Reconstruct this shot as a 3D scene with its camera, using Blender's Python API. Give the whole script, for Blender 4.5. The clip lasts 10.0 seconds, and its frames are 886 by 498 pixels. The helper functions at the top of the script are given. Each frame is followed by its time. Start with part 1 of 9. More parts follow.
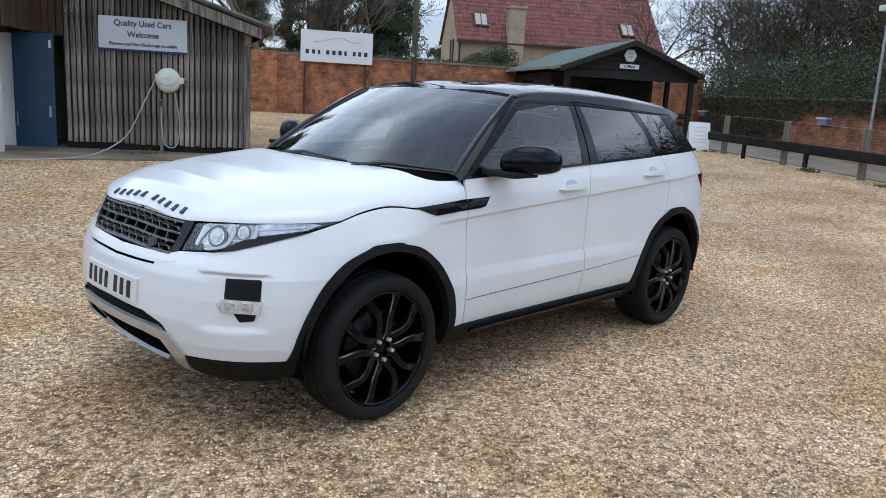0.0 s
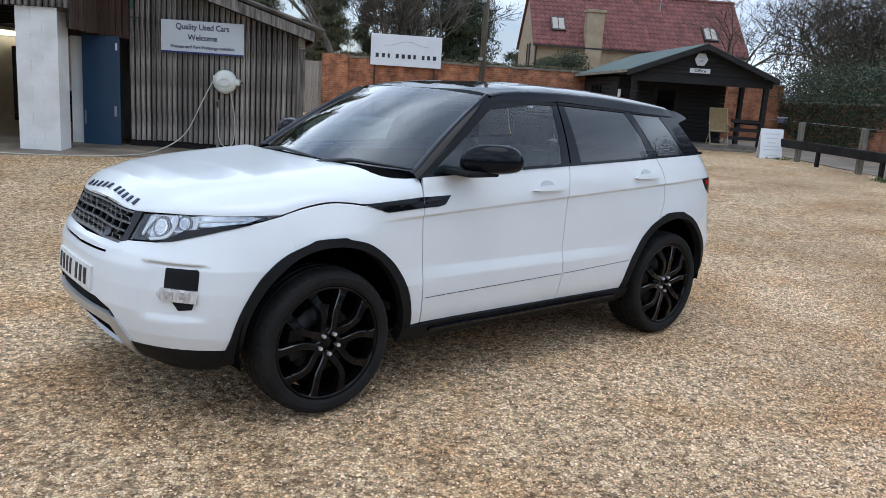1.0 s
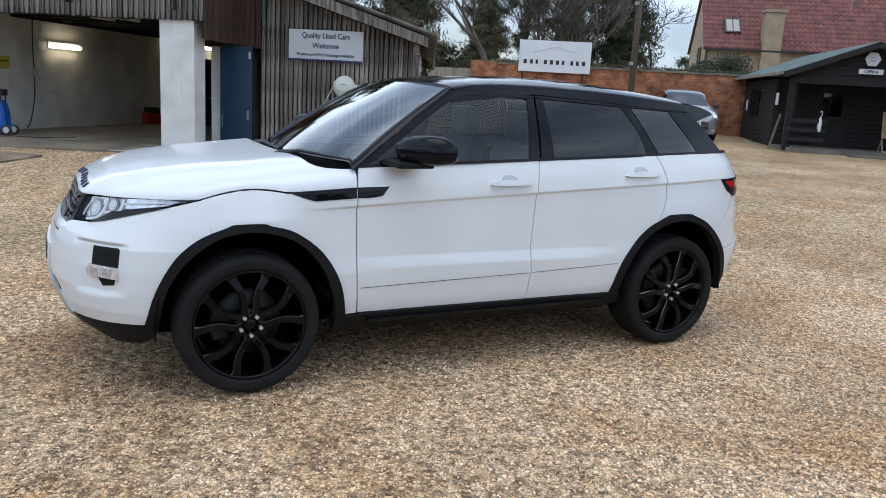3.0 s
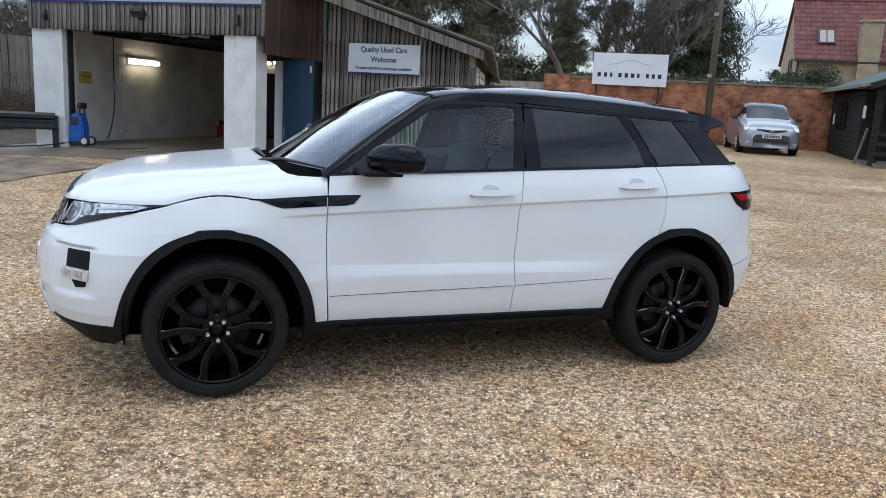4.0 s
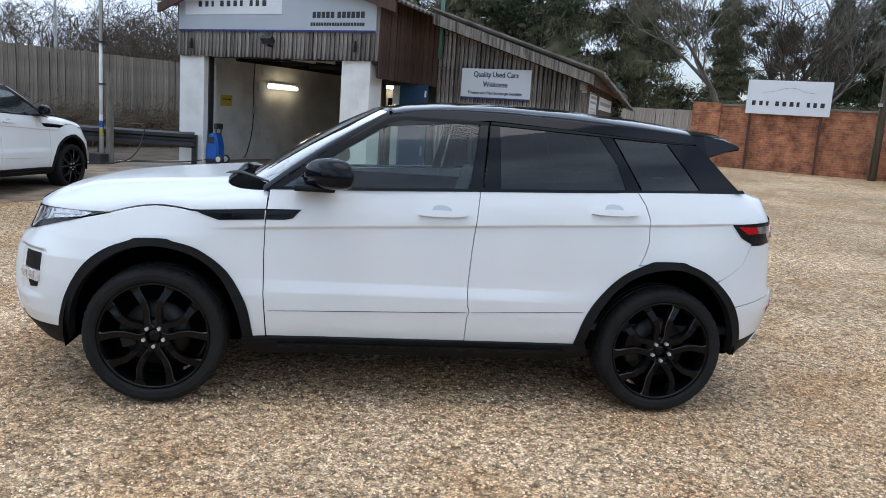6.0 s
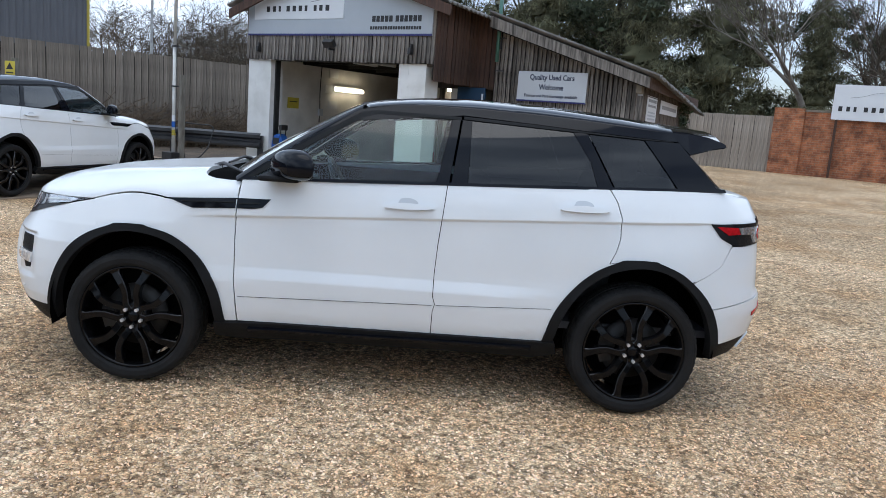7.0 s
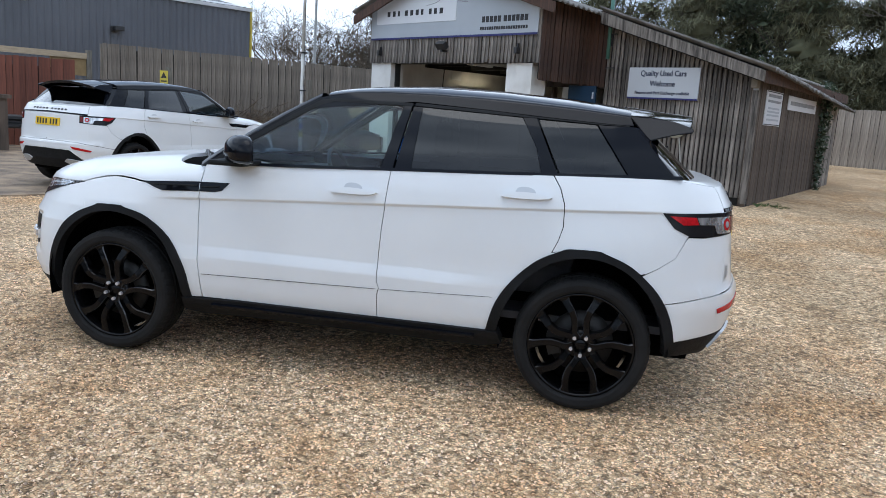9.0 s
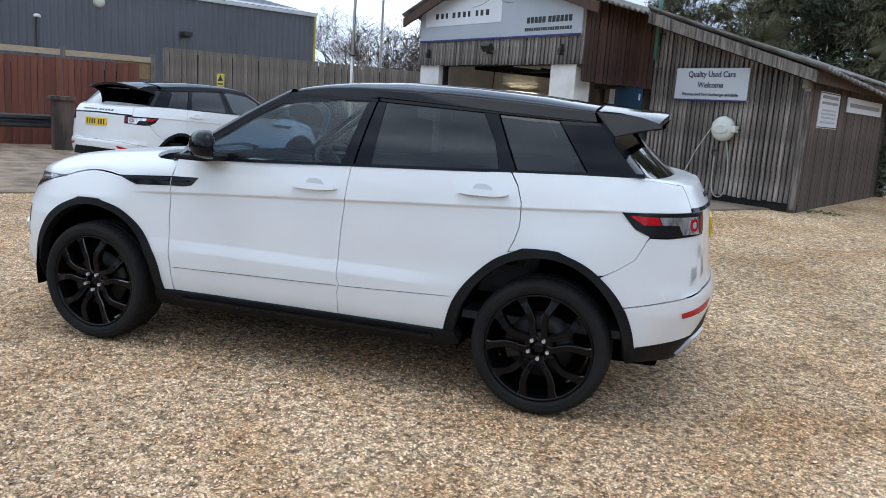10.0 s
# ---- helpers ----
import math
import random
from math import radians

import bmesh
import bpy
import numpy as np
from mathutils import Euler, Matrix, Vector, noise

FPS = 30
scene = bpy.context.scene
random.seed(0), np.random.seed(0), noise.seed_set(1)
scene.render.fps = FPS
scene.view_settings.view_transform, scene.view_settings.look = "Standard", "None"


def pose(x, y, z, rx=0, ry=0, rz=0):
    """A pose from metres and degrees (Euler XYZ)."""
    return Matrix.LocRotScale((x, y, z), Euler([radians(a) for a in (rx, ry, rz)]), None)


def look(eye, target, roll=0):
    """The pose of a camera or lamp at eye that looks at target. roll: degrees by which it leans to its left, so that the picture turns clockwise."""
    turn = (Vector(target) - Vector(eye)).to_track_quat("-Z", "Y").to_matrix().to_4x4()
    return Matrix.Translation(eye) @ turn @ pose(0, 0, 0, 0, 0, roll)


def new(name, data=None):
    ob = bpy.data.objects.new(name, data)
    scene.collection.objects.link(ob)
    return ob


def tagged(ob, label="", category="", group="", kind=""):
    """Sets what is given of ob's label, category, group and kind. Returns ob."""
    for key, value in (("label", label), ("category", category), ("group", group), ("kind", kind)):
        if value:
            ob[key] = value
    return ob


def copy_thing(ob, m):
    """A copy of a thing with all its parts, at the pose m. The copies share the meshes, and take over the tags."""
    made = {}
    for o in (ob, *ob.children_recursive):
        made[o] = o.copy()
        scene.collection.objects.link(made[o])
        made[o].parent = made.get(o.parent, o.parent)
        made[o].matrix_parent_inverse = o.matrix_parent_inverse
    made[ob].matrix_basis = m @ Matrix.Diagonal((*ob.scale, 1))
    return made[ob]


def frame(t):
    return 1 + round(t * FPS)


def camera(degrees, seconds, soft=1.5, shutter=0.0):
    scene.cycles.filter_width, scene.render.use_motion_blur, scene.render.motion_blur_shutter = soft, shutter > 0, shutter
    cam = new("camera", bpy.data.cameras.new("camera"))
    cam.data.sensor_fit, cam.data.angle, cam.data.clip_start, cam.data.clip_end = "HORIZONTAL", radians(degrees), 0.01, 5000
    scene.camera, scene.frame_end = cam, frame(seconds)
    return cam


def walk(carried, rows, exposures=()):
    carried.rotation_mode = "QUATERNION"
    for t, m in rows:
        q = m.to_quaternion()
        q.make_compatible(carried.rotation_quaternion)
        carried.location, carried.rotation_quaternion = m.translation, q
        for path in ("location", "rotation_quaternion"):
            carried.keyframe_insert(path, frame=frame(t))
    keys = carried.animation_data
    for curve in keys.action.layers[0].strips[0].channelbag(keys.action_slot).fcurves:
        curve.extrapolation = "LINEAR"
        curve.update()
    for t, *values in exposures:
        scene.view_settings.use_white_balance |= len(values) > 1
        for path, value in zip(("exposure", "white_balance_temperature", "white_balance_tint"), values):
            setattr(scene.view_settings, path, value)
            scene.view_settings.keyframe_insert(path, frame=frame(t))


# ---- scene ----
cam = camera(59.9, 10.0, soft=0.40)
PATH = [
    (0.0, -3.6004, -3.4537, 1.5139, 78.669, -3.267, -45.478),
    (0.5, -3.366, -3.6245, 1.5242, 78.69, -3.549, -42.389),
    (1.0, -3.1432, -3.8687, 1.5182, 78.631, -3.653, -39.302),
    (1.5, -2.9236, -4.0725, 1.5185, 78.396, -3.598, -36.075),
    (2.0, -2.6532, -4.2102, 1.5159, 78.201, -3.466, -32.819),
    (2.5, -2.3892, -4.3895, 1.5067, 78.238, -3.337, -29.502),
    (4.0, -1.5703, -4.6691, 1.5026, 79.158, -3.144, -19.781),
    (4.5, -1.2876, -4.7781, 1.5191, 79.492, -3.136, -16.714),
    (5.0, -0.9992, -4.7689, 1.5158, 79.847, -3.229, -13.587),
    (5.5, -0.7204, -4.7625, 1.5162, 80.212, -3.545, -10.44),
    (7.0, 0.1729, -4.855, 1.4953, 80.378, -4.359, -0.764),
    (7.5, 0.4905, -4.9237, 1.4955, 80.132, -4.195, 2.494),
    (8.0, 0.7565, -4.8946, 1.4795, 79.985, -3.934, 5.772),
    (8.5, 1.0297, -4.8168, 1.4857, 79.925, -3.754, 8.81),
    (9.0, 1.3327, -4.7796, 1.4782, 79.87, -3.705, 11.628),
    (9.5, 1.6188, -4.7223, 1.4734, 79.872, -3.775, 14.295),
    (10.0, 1.8804, -4.5745, 1.4699, 79.835, -3.798, 17.033),
]
walk(cam, [(t, pose(x, y, z, rx, ry, rz)) for t, x, y, z, rx, ry, rz in PATH], [(0.0, 0.66), (2.0, 0.68), (5.0, 0.74), (10.0, 0.78)])
# ---- the shape of the sport utility car, in its own frame: nose at -x, tail at +x, mid of the axles at 0 ----
def lerp_table(rows, q):
    """Smooth value of a table of (q, value) rows."""
    if q <= rows[0][0]:
        return rows[0][1]
    for (a, va), (b, vb) in zip(rows, rows[1:]):
        if q <= b:
            f = (q - a) / (b - a)
            return va + (vb - va) * f
    return rows[-1][1]


def spline(points, steps=8, closed=False):
    """Catmull-Rom curve through a few points."""
    n, out = len(points), []
    for i in range(n if closed else n - 1):
        if closed:
            p = [points[(i + k) % n] for k in (-1, 0, 1, 2)]
        else:
            p = [points[max(0, min(n - 1, i + k))] for k in (-1, 0, 1, 2)]
        for j in range(steps):
            t = j / steps
            out.append(tuple(0.5 * (2 * b + (c - a) * t + (2 * a - 5 * b + 4 * c - d) * t * t + (3 * b - a - 3 * c + d) * t ** 3) for a, b, c, d in zip(*p)))
    if not closed:
        out.append(tuple(points[-1]))
    return out


# plan of the lower body at its widest, front centre to rear centre, left side
PLAN = spline([(-2.195, 0.0), (-2.185, -0.25), (-2.14, -0.47), (-2.06, -0.64), (-1.94, -0.78), (-1.78, -0.875), (-1.58, -0.925), (-1.33, -0.945), (-1.0, -0.945),
               (-0.6, -0.94), (0.2, -0.945), (0.9, -0.95), (1.33, -0.962), (1.62, -0.945), (1.82, -0.895), (1.97, -0.80), (2.07, -0.66), (2.125, -0.45), (2.15, -0.22), (2.155, 0.0)], 10)
PLAN_S = [0.0]
for (xa, ya), (xb, yb) in zip(PLAN, PLAN[1:]):
    PLAN_S.append(PLAN_S[-1] + math.hypot(xb - xa, yb - ya))


def plan_at(s):
    """Point and outward normal of the plan at the arc length s."""
    s = max(0.0, min(PLAN_S[-1] - 1e-6, s))
    lo, hi = 0, len(PLAN_S) - 1
    while hi - lo > 1:
        mid = (lo + hi) // 2
        if PLAN_S[mid] <= s:
            lo = mid
        else:
            hi = mid
    f = (s - PLAN_S[lo]) / (PLAN_S[lo + 1] - PLAN_S[lo])
    def tangent(i):
        a, b = PLAN[max(0, i - 1)], PLAN[min(len(PLAN) - 1, i + 1)]
        if i == 0:
            return (0.0, -1.0)
        if i == len(PLAN) - 1:
            return (0.0, 1.0)
        d = math.hypot(b[0] - a[0], b[1] - a[1])
        return ((b[0] - a[0]) / d, (b[1] - a[1]) / d)
    ta, tb = tangent(lo), tangent(lo + 1)
    t = (ta[0] + (tb[0] - ta[0]) * f, ta[1] + (tb[1] - ta[1]) * f)
    d = math.hypot(*t)
    x = PLAN[lo][0] + (PLAN[lo + 1][0] - PLAN[lo][0]) * f
    y = PLAN[lo][1] + (PLAN[lo + 1][1] - PLAN[lo][1]) * f
    return x, y, t[1] / d, -t[0] / d


def s_of_x(x):
    for i in range(len(PLAN) - 1):
        if PLAN[i][0] <= x <= PLAN[i + 1][0]:
            return PLAN_S[i] + (PLAN_S[i + 1] - PLAN_S[i]) * (x - PLAN[i][0]) / (PLAN[i + 1][0] - PLAN[i][0])
    return 0.0 if x < 0 else PLAN_S[-1]


def s_of_y(y, rear=False):
    """Arc length at the half width y (negative), on the front or on the rear."""
    pairs = range(len(PLAN) - 1)
    for i in (reversed(pairs) if rear else pairs):
        a, b = PLAN[i][1], PLAN[i + 1][1]
        if min(a, b) <= y <= max(a, b) and a != b:
            return PLAN_S[i] + (PLAN_S[i + 1] - PLAN_S[i]) * (y - a) / (b - a)
    return 0.0


# how far the body draws in from the plan, by height, at some stations along it
INSET = [
    (s_of_y(-0.0), [(0.18, 0.26), (0.26, 0.13), (0.34, 0.05), (0.42, 0.02), (0.52, 0.0), (0.62, 0.006), (0.70, 0.02), (0.76, 0.05), (0.80, 0.10), (0.93, 0.165), (1.0, 0.24)]),
    (s_of_y(-0.45), [(0.18, 0.26), (0.26, 0.13), (0.34, 0.05), (0.42, 0.02), (0.52, 0.0), (0.62, 0.004), (0.70, 0.015), (0.76, 0.04), (0.80, 0.075), (0.93, 0.13), (1.0, 0.20)]),
    (s_of_y(-0.78), [(0.18, 0.20), (0.26, 0.10), (0.34, 0.045), (0.42, 0.015), (0.52, 0.0), (0.62, 0.0), (0.72, 0.012), (0.80, 0.05), (0.88, 0.085), (0.95, 0.11), (1.0, 0.15)]),
    (s_of_x(-1.60), [(0.20, 0.12), (0.30, 0.05), (0.40, 0.012), (0.60, 0.0), (0.72, 0.004), (0.82, 0.025), (0.90, 0.05), (0.97, 0.075), (1.05, 0.14)]),
    (s_of_x(-1.30), [(0.20, 0.08), (0.40, 0.012), (0.60, 0.0), (0.80, 0.0), (0.86, 0.008), (0.94, 0.035), (1.01, 0.06), (1.10, 0.13)]),
    (s_of_x(-0.95), [(0.24, 0.12), (0.32, 0.05), (0.42, 0.02), (0.58, 0.004), (0.66, 0.012), (0.80, 0.015), (0.93, 0.022), (0.99, 0.028), (1.02, 0.045), (1.12, 0.085), (1.25, 0.16)]),
    (s_of_x(-0.50), [(0.24, 0.14), (0.33, 0.055), (0.42, 0.025), (0.52, 0.008), (0.60, 0.002), (0.63, 0.009), (0.665, 0.019), (0.70, 0.020), (0.80, 0.019), (0.93, 0.020), (1.03, 0.036), (1.12, 0.060), (1.25, 0.11)]),
    (s_of_x(0.50), [(0.24, 0.14), (0.33, 0.055), (0.42, 0.025), (0.52, 0.008), (0.60, 0.002), (0.63, 0.009), (0.665, 0.019), (0.70, 0.020), (0.80, 0.019), (0.985, 0.018), (1.09, 0.034), (1.18, 0.060), (1.30, 0.11)]),
    (s_of_x(0.95), [(0.24, 0.12), (0.33, 0.05), (0.42, 0.02), (0.52, 0.008), (0.62, 0.006), (0.70, 0.014), (0.80, 0.014), (1.01, 0.018), (1.11, 0.038), (1.20, 0.066), (1.30, 0.11)]),
    (s_of_x(1.33), [(0.20, 0.08), (0.40, 0.012), (0.60, 0.0), (0.80, 0.0), (0.90, 0.010), (1.04, 0.028), (1.13, 0.055), (1.22, 0.090), (1.32, 0.14)]),
    (s_of_x(1.70), [(0.22, 0.10), (0.32, 0.04), (0.42, 0.01), (0.60, 0.0), (0.72, 0.006), (0.90, 0.02), (1.06, 0.038), (1.14, 0.07), (1.23, 0.115), (1.32, 0.17)]),
    (s_of_y(-0.80, True), [(0.26, 0.16), (0.34, 0.09), (0.44, 0.035), (0.58, 0.0), (0.66, 0.0), (0.70, 0.018), (0.82, 0.025), (0.95, 0.04), (1.07, 0.055), (1.10, 0.07), (1.18, 0.115), (1.25, 0.18)]),
    (s_of_y(-0.40, True), [(0.26, 0.14), (0.34, 0.09), (0.44, 0.03), (0.58, 0.0), (0.66, 0.0), (0.70, 0.03), (0.82, 0.045), (0.95, 0.06), (1.07, 0.07), (1.10, 0.085), (1.18, 0.13), (1.25, 0.19)]),
    (PLAN_S[-1], [(0.26, 0.14), (0.34, 0.09), (0.44, 0.03), (0.58, 0.0), (0.66, 0.0), (0.70, 0.03), (0.82, 0.05), (0.95, 0.065), (1.07, 0.075), (1.10, 0.09), (1.18, 0.14), (1.25, 0.20)]),
]


def inset(s, z):
    if s <= INSET[0][0]:
        return lerp_table(INSET[0][1], z)
    for (a, ra), (b, rb) in zip(INSET, INSET[1:]):
        if s <= b:
            f = (s - a) / (b - a)
            f = f * f * (3 - 2 * f)
            return lerp_table(ra, z) * (1 - f) + lerp_table(rb, z) * f
    return lerp_table(INSET[-1][1], z)


def shoulder(x):
    """Height of the crease along the flank."""
    return 0.928 + 0.0565 * (x + 0.79)


def crease(x, z):
    """The undercut below the shoulder crease, fading out at both ends."""
    fade = min(1.0, max(0.0, (x + 1.06) / 0.22)) * min(1.0, max(0.0, (1.80 - x) / 0.25))
    d = shoulder(x) - z
    if fade == 0.0 or d <= 0:
        return 0.0
    f = min(1.0, d / 0.016)
    return fade * 0.011 * f * f * (3 - 2 * f) * math.exp(-(d / 0.16) ** 2)


def shell(s, z, out=0.0):
    """A point of the lower body's skin, moved outwards by out. Past s = 0 or the far end it goes on along the other flank."""
    flip = 1.0
    if s < 0:
        s, flip = -s, -1.0
    if s > PLAN_S[-1]:
        s, flip = 2 * PLAN_S[-1] - s, -1.0
    x, y, nx, ny = plan_at(s)
    d = out - inset(s, z) - crease(x, z)
    return (x + nx * d, (y + ny * d) * flip, z)


def flank(x, z, out=0.0):
    """The skin of the left flank over x and z."""
    s = s_of_x(x)
    for _ in range(4):
        s += x - shell(s, z, out)[0]
    return shell(s, z, out)


BELT = [(-1.2, 1.09), (-0.77, 1.113), (0.27, 1.160), (1.12, 1.204), (1.75, 1.224)]
CABIN_W = [(-1.1, 0.80), (-0.77, 0.868), (-0.3, 0.885), (0.4, 0.888), (1.0, 0.882), (1.4, 0.858), (1.75, 0.815), (1.95, 0.77)]


def cabin(x, z, out=0.0):
    """The skin of the glasshouse's left side over x and z."""
    h = z - lerp_table(BELT, x)
    return (x, -(lerp_table(CABIN_W, x) + out * 0.9 - 0.42 * h - 0.42 * h * h), z + out * 0.4)

# ---- sky, sun and exposure: a bright day under broken grey cloud ----
world = bpy.data.worlds.new("world")
scene.world = world
world.use_nodes = True
wn, wl = world.node_tree.nodes, world.node_tree.links
wn.clear()
w_out = wn.new("ShaderNodeOutputWorld")
w_bg = wn.new("ShaderNodeBackground")
w_bg.inputs["Strength"].default_value = 0.1
w_sky = wn.new("ShaderNodeTexSky")
w_sky.sky_type, w_sky.sun_disc = "NISHITA", False
SUN_ELEVATION, SUN_AZIMUTH = 85.0, 190.0
w_sky.sun_elevation, w_sky.sun_rotation = radians(SUN_ELEVATION), radians(SUN_AZIMUTH)
w_tc, w_map, w_noise, w_fine = wn.new("ShaderNodeTexCoord"), wn.new("ShaderNodeMapping"), wn.new("ShaderNodeTexNoise"), wn.new("ShaderNodeTexNoise")
w_map.inputs["Scale"].default_value, w_map.inputs["Location"].default_value = (1.0, 1.0, 2.6), (4.40, 4.27, 1.61)
w_noise.inputs["Scale"].default_value, w_noise.inputs["Detail"].default_value, w_noise.inputs["Roughness"].default_value = 2.3, 9.0, 0.55
w_fine.inputs["Scale"].default_value, w_fine.inputs["Detail"].default_value = 1.1, 6.0
w_ramp, w_cloud, w_mix = wn.new("ShaderNodeValToRGB"), wn.new("ShaderNodeValToRGB"), wn.new("ShaderNodeMixRGB")
w_ramp.color_ramp.elements[0].position, w_ramp.color_ramp.elements[0].color = 0.36, (0.22, 0.22, 0.22, 1)
w_ramp.color_ramp.elements[1].position, w_ramp.color_ramp.elements[1].color = 0.54, (1, 1, 1, 1)
w_cloud.color_ramp.elements[0].position, w_cloud.color_ramp.elements[0].color = 0.36, (0.52, 0.56, 0.62, 1)
w_cloud.color_ramp.elements[1].position, w_cloud.color_ramp.elements[1].color = 0.64, (1.16, 1.17, 1.18, 1)
w_gain = wn.new("ShaderNodeMixRGB")
w_gain.blend_type, w_gain.inputs[0].default_value, w_gain.inputs[2].default_value = "MULTIPLY", 1.0, (8.9, 10.3, 12.25, 1)
wl.new(w_tc.outputs["Generated"], w_map.inputs[0])
wl.new(w_map.outputs[0], w_noise.inputs[0])
wl.new(w_map.outputs[0], w_fine.inputs[0])
wl.new(w_fine.outputs[0], w_ramp.inputs[0])
wl.new(w_noise.outputs[0], w_cloud.inputs[0])
wl.new(w_cloud.outputs[0], w_gain.inputs[1])
wl.new(w_ramp.outputs[0], w_mix.inputs[0])
wl.new(w_sky.outputs[0], w_mix.inputs[1])
wl.new(w_gain.outputs[0], w_mix.inputs[2])
# the clouded sky is darker towards the horizon, and dimmed overhead to even bonnet and flanks
w_sep, w_high, w_dome = wn.new("ShaderNodeSeparateXYZ"), wn.new("ShaderNodeValToRGB"), wn.new("ShaderNodeMixRGB")
w_high.color_ramp.elements[0].position, w_high.color_ramp.elements[0].color = 0.10, (0.77, 0.77, 0.77, 1)
w_high.color_ramp.elements[1].position, w_high.color_ramp.elements[1].color = 0.98, (0.86, 0.86, 0.86, 1)
w_high.color_ramp.elements.new(0.42).color = (1.16, 1.16, 1.16, 1)
w_dome.blend_type, w_dome.inputs[0].default_value = "MULTIPLY", 1.0
wl.new(w_tc.outputs["Generated"], w_sep.inputs[0])
wl.new(w_sep.outputs["Z"], w_high.inputs[0])
wl.new(w_mix.outputs[0], w_dome.inputs[1])
wl.new(w_high.outputs[0], w_dome.inputs[2])
wl.new(w_dome.outputs[0], w_bg.inputs[0])
wl.new(w_bg.outputs[0], w_out.inputs[0])
sun = new("sun", bpy.data.lights.new("sun", "SUN"))
sun.data.energy, sun.data.angle, sun.data.color = 0.5, radians(45), (1.0, 0.99, 0.98)
sun_way = Vector((math.cos(radians(SUN_ELEVATION)) * math.sin(radians(SUN_AZIMUTH)), math.cos(radians(SUN_ELEVATION)) * math.cos(radians(SUN_AZIMUTH)), math.sin(radians(SUN_ELEVATION))))
sun.matrix_world = look(sun_way * 50, (0, 0, 0))


# ---- materials ----
def mat(name, c1, c2=None, scale=4.0, rough=0.6, metal=0.0, bump=0.0, bscale=60.0, coat=0.0, vary=0.0, island=0.0, stretch=(1, 1, 1), spec=0.5, rough2=None, detail=6.0, lo=0.35, hi=0.65, emit=None):
    """A surface with two colours mixed by noise, finer grain in relief and, where wanted, a change from piece to piece."""
    m = bpy.data.materials.new(name)
    m.use_nodes = True
    nt = m.node_tree
    n, l = nt.nodes, nt.links
    p = n["Principled BSDF"]
    c1 = (*c1, 1)
    c2 = (*c2, 1) if c2 else tuple(v * 0.8 for v in c1[:3]) + (1,)
    tc, mp, no = n.new("ShaderNodeTexCoord"), n.new("ShaderNodeMapping"), n.new("ShaderNodeTexNoise")
    mp.inputs["Scale"].default_value = stretch
    no.inputs["Scale"].default_value, no.inputs["Detail"].default_value = scale, detail
    l.new(tc.outputs["Object"], mp.inputs[0])
    l.new(mp.outputs[0], no.inputs[0])
    ramp = n.new("ShaderNodeValToRGB")
    ramp.color_ramp.elements[0].position, ramp.color_ramp.elements[0].color = lo, c1
    ramp.color_ramp.elements[1].position, ramp.color_ramp.elements[1].color = hi, c2
    l.new(no.outputs[0], ramp.inputs[0])
    colour = ramp.outputs[0]
    if vary or island:
        hsv, mr = n.new("ShaderNodeHueSaturation"), n.new("ShaderNodeMapRange")
        source = n.new("ShaderNodeNewGeometry").outputs["Random Per Island"] if island else n.new("ShaderNodeObjectInfo").outputs["Random"]
        l.new(source, mr.inputs[0])
        mr.inputs[3].default_value, mr.inputs[4].default_value = 1 - (vary or island), 1 + (vary or island)
        l.new(mr.outputs[0], hsv.inputs["Value"])
        l.new(colour, hsv.inputs["Color"])
        colour = hsv.outputs[0]
    l.new(colour, p.inputs["Base Color"])
    p.inputs["Roughness"].default_value, p.inputs["Metallic"].default_value = rough, metal
    p.inputs["Specular IOR Level"].default_value, p.inputs["Coat Weight"].default_value, p.inputs["Coat Roughness"].default_value = spec, coat, 0.03
    if rough2 is not None:
        rr = n.new("ShaderNodeMapRange")
        rr.inputs[3].default_value, rr.inputs[4].default_value = rough, rough2
        l.new(no.outputs[0], rr.inputs[0])
        l.new(rr.outputs[0], p.inputs["Roughness"])
    if bump:
        bn, bu = n.new("ShaderNodeTexNoise"), n.new("ShaderNodeBump")
        bn.inputs["Scale"].default_value, bn.inputs["Detail"].default_value = bscale, 5.0
        l.new(mp.outputs[0], bn.inputs[0])
        bu.inputs["Strength"].default_value, bu.inputs["Distance"].default_value = bump, 0.01
        l.new(bn.outputs[0], bu.inputs["Height"])
        l.new(bu.outputs[0], p.inputs["Normal"])
    if emit:
        p.inputs["Emission Color"].default_value, p.inputs["Emission Strength"].default_value = (*emit[:3], 1), emit[3]
    return m


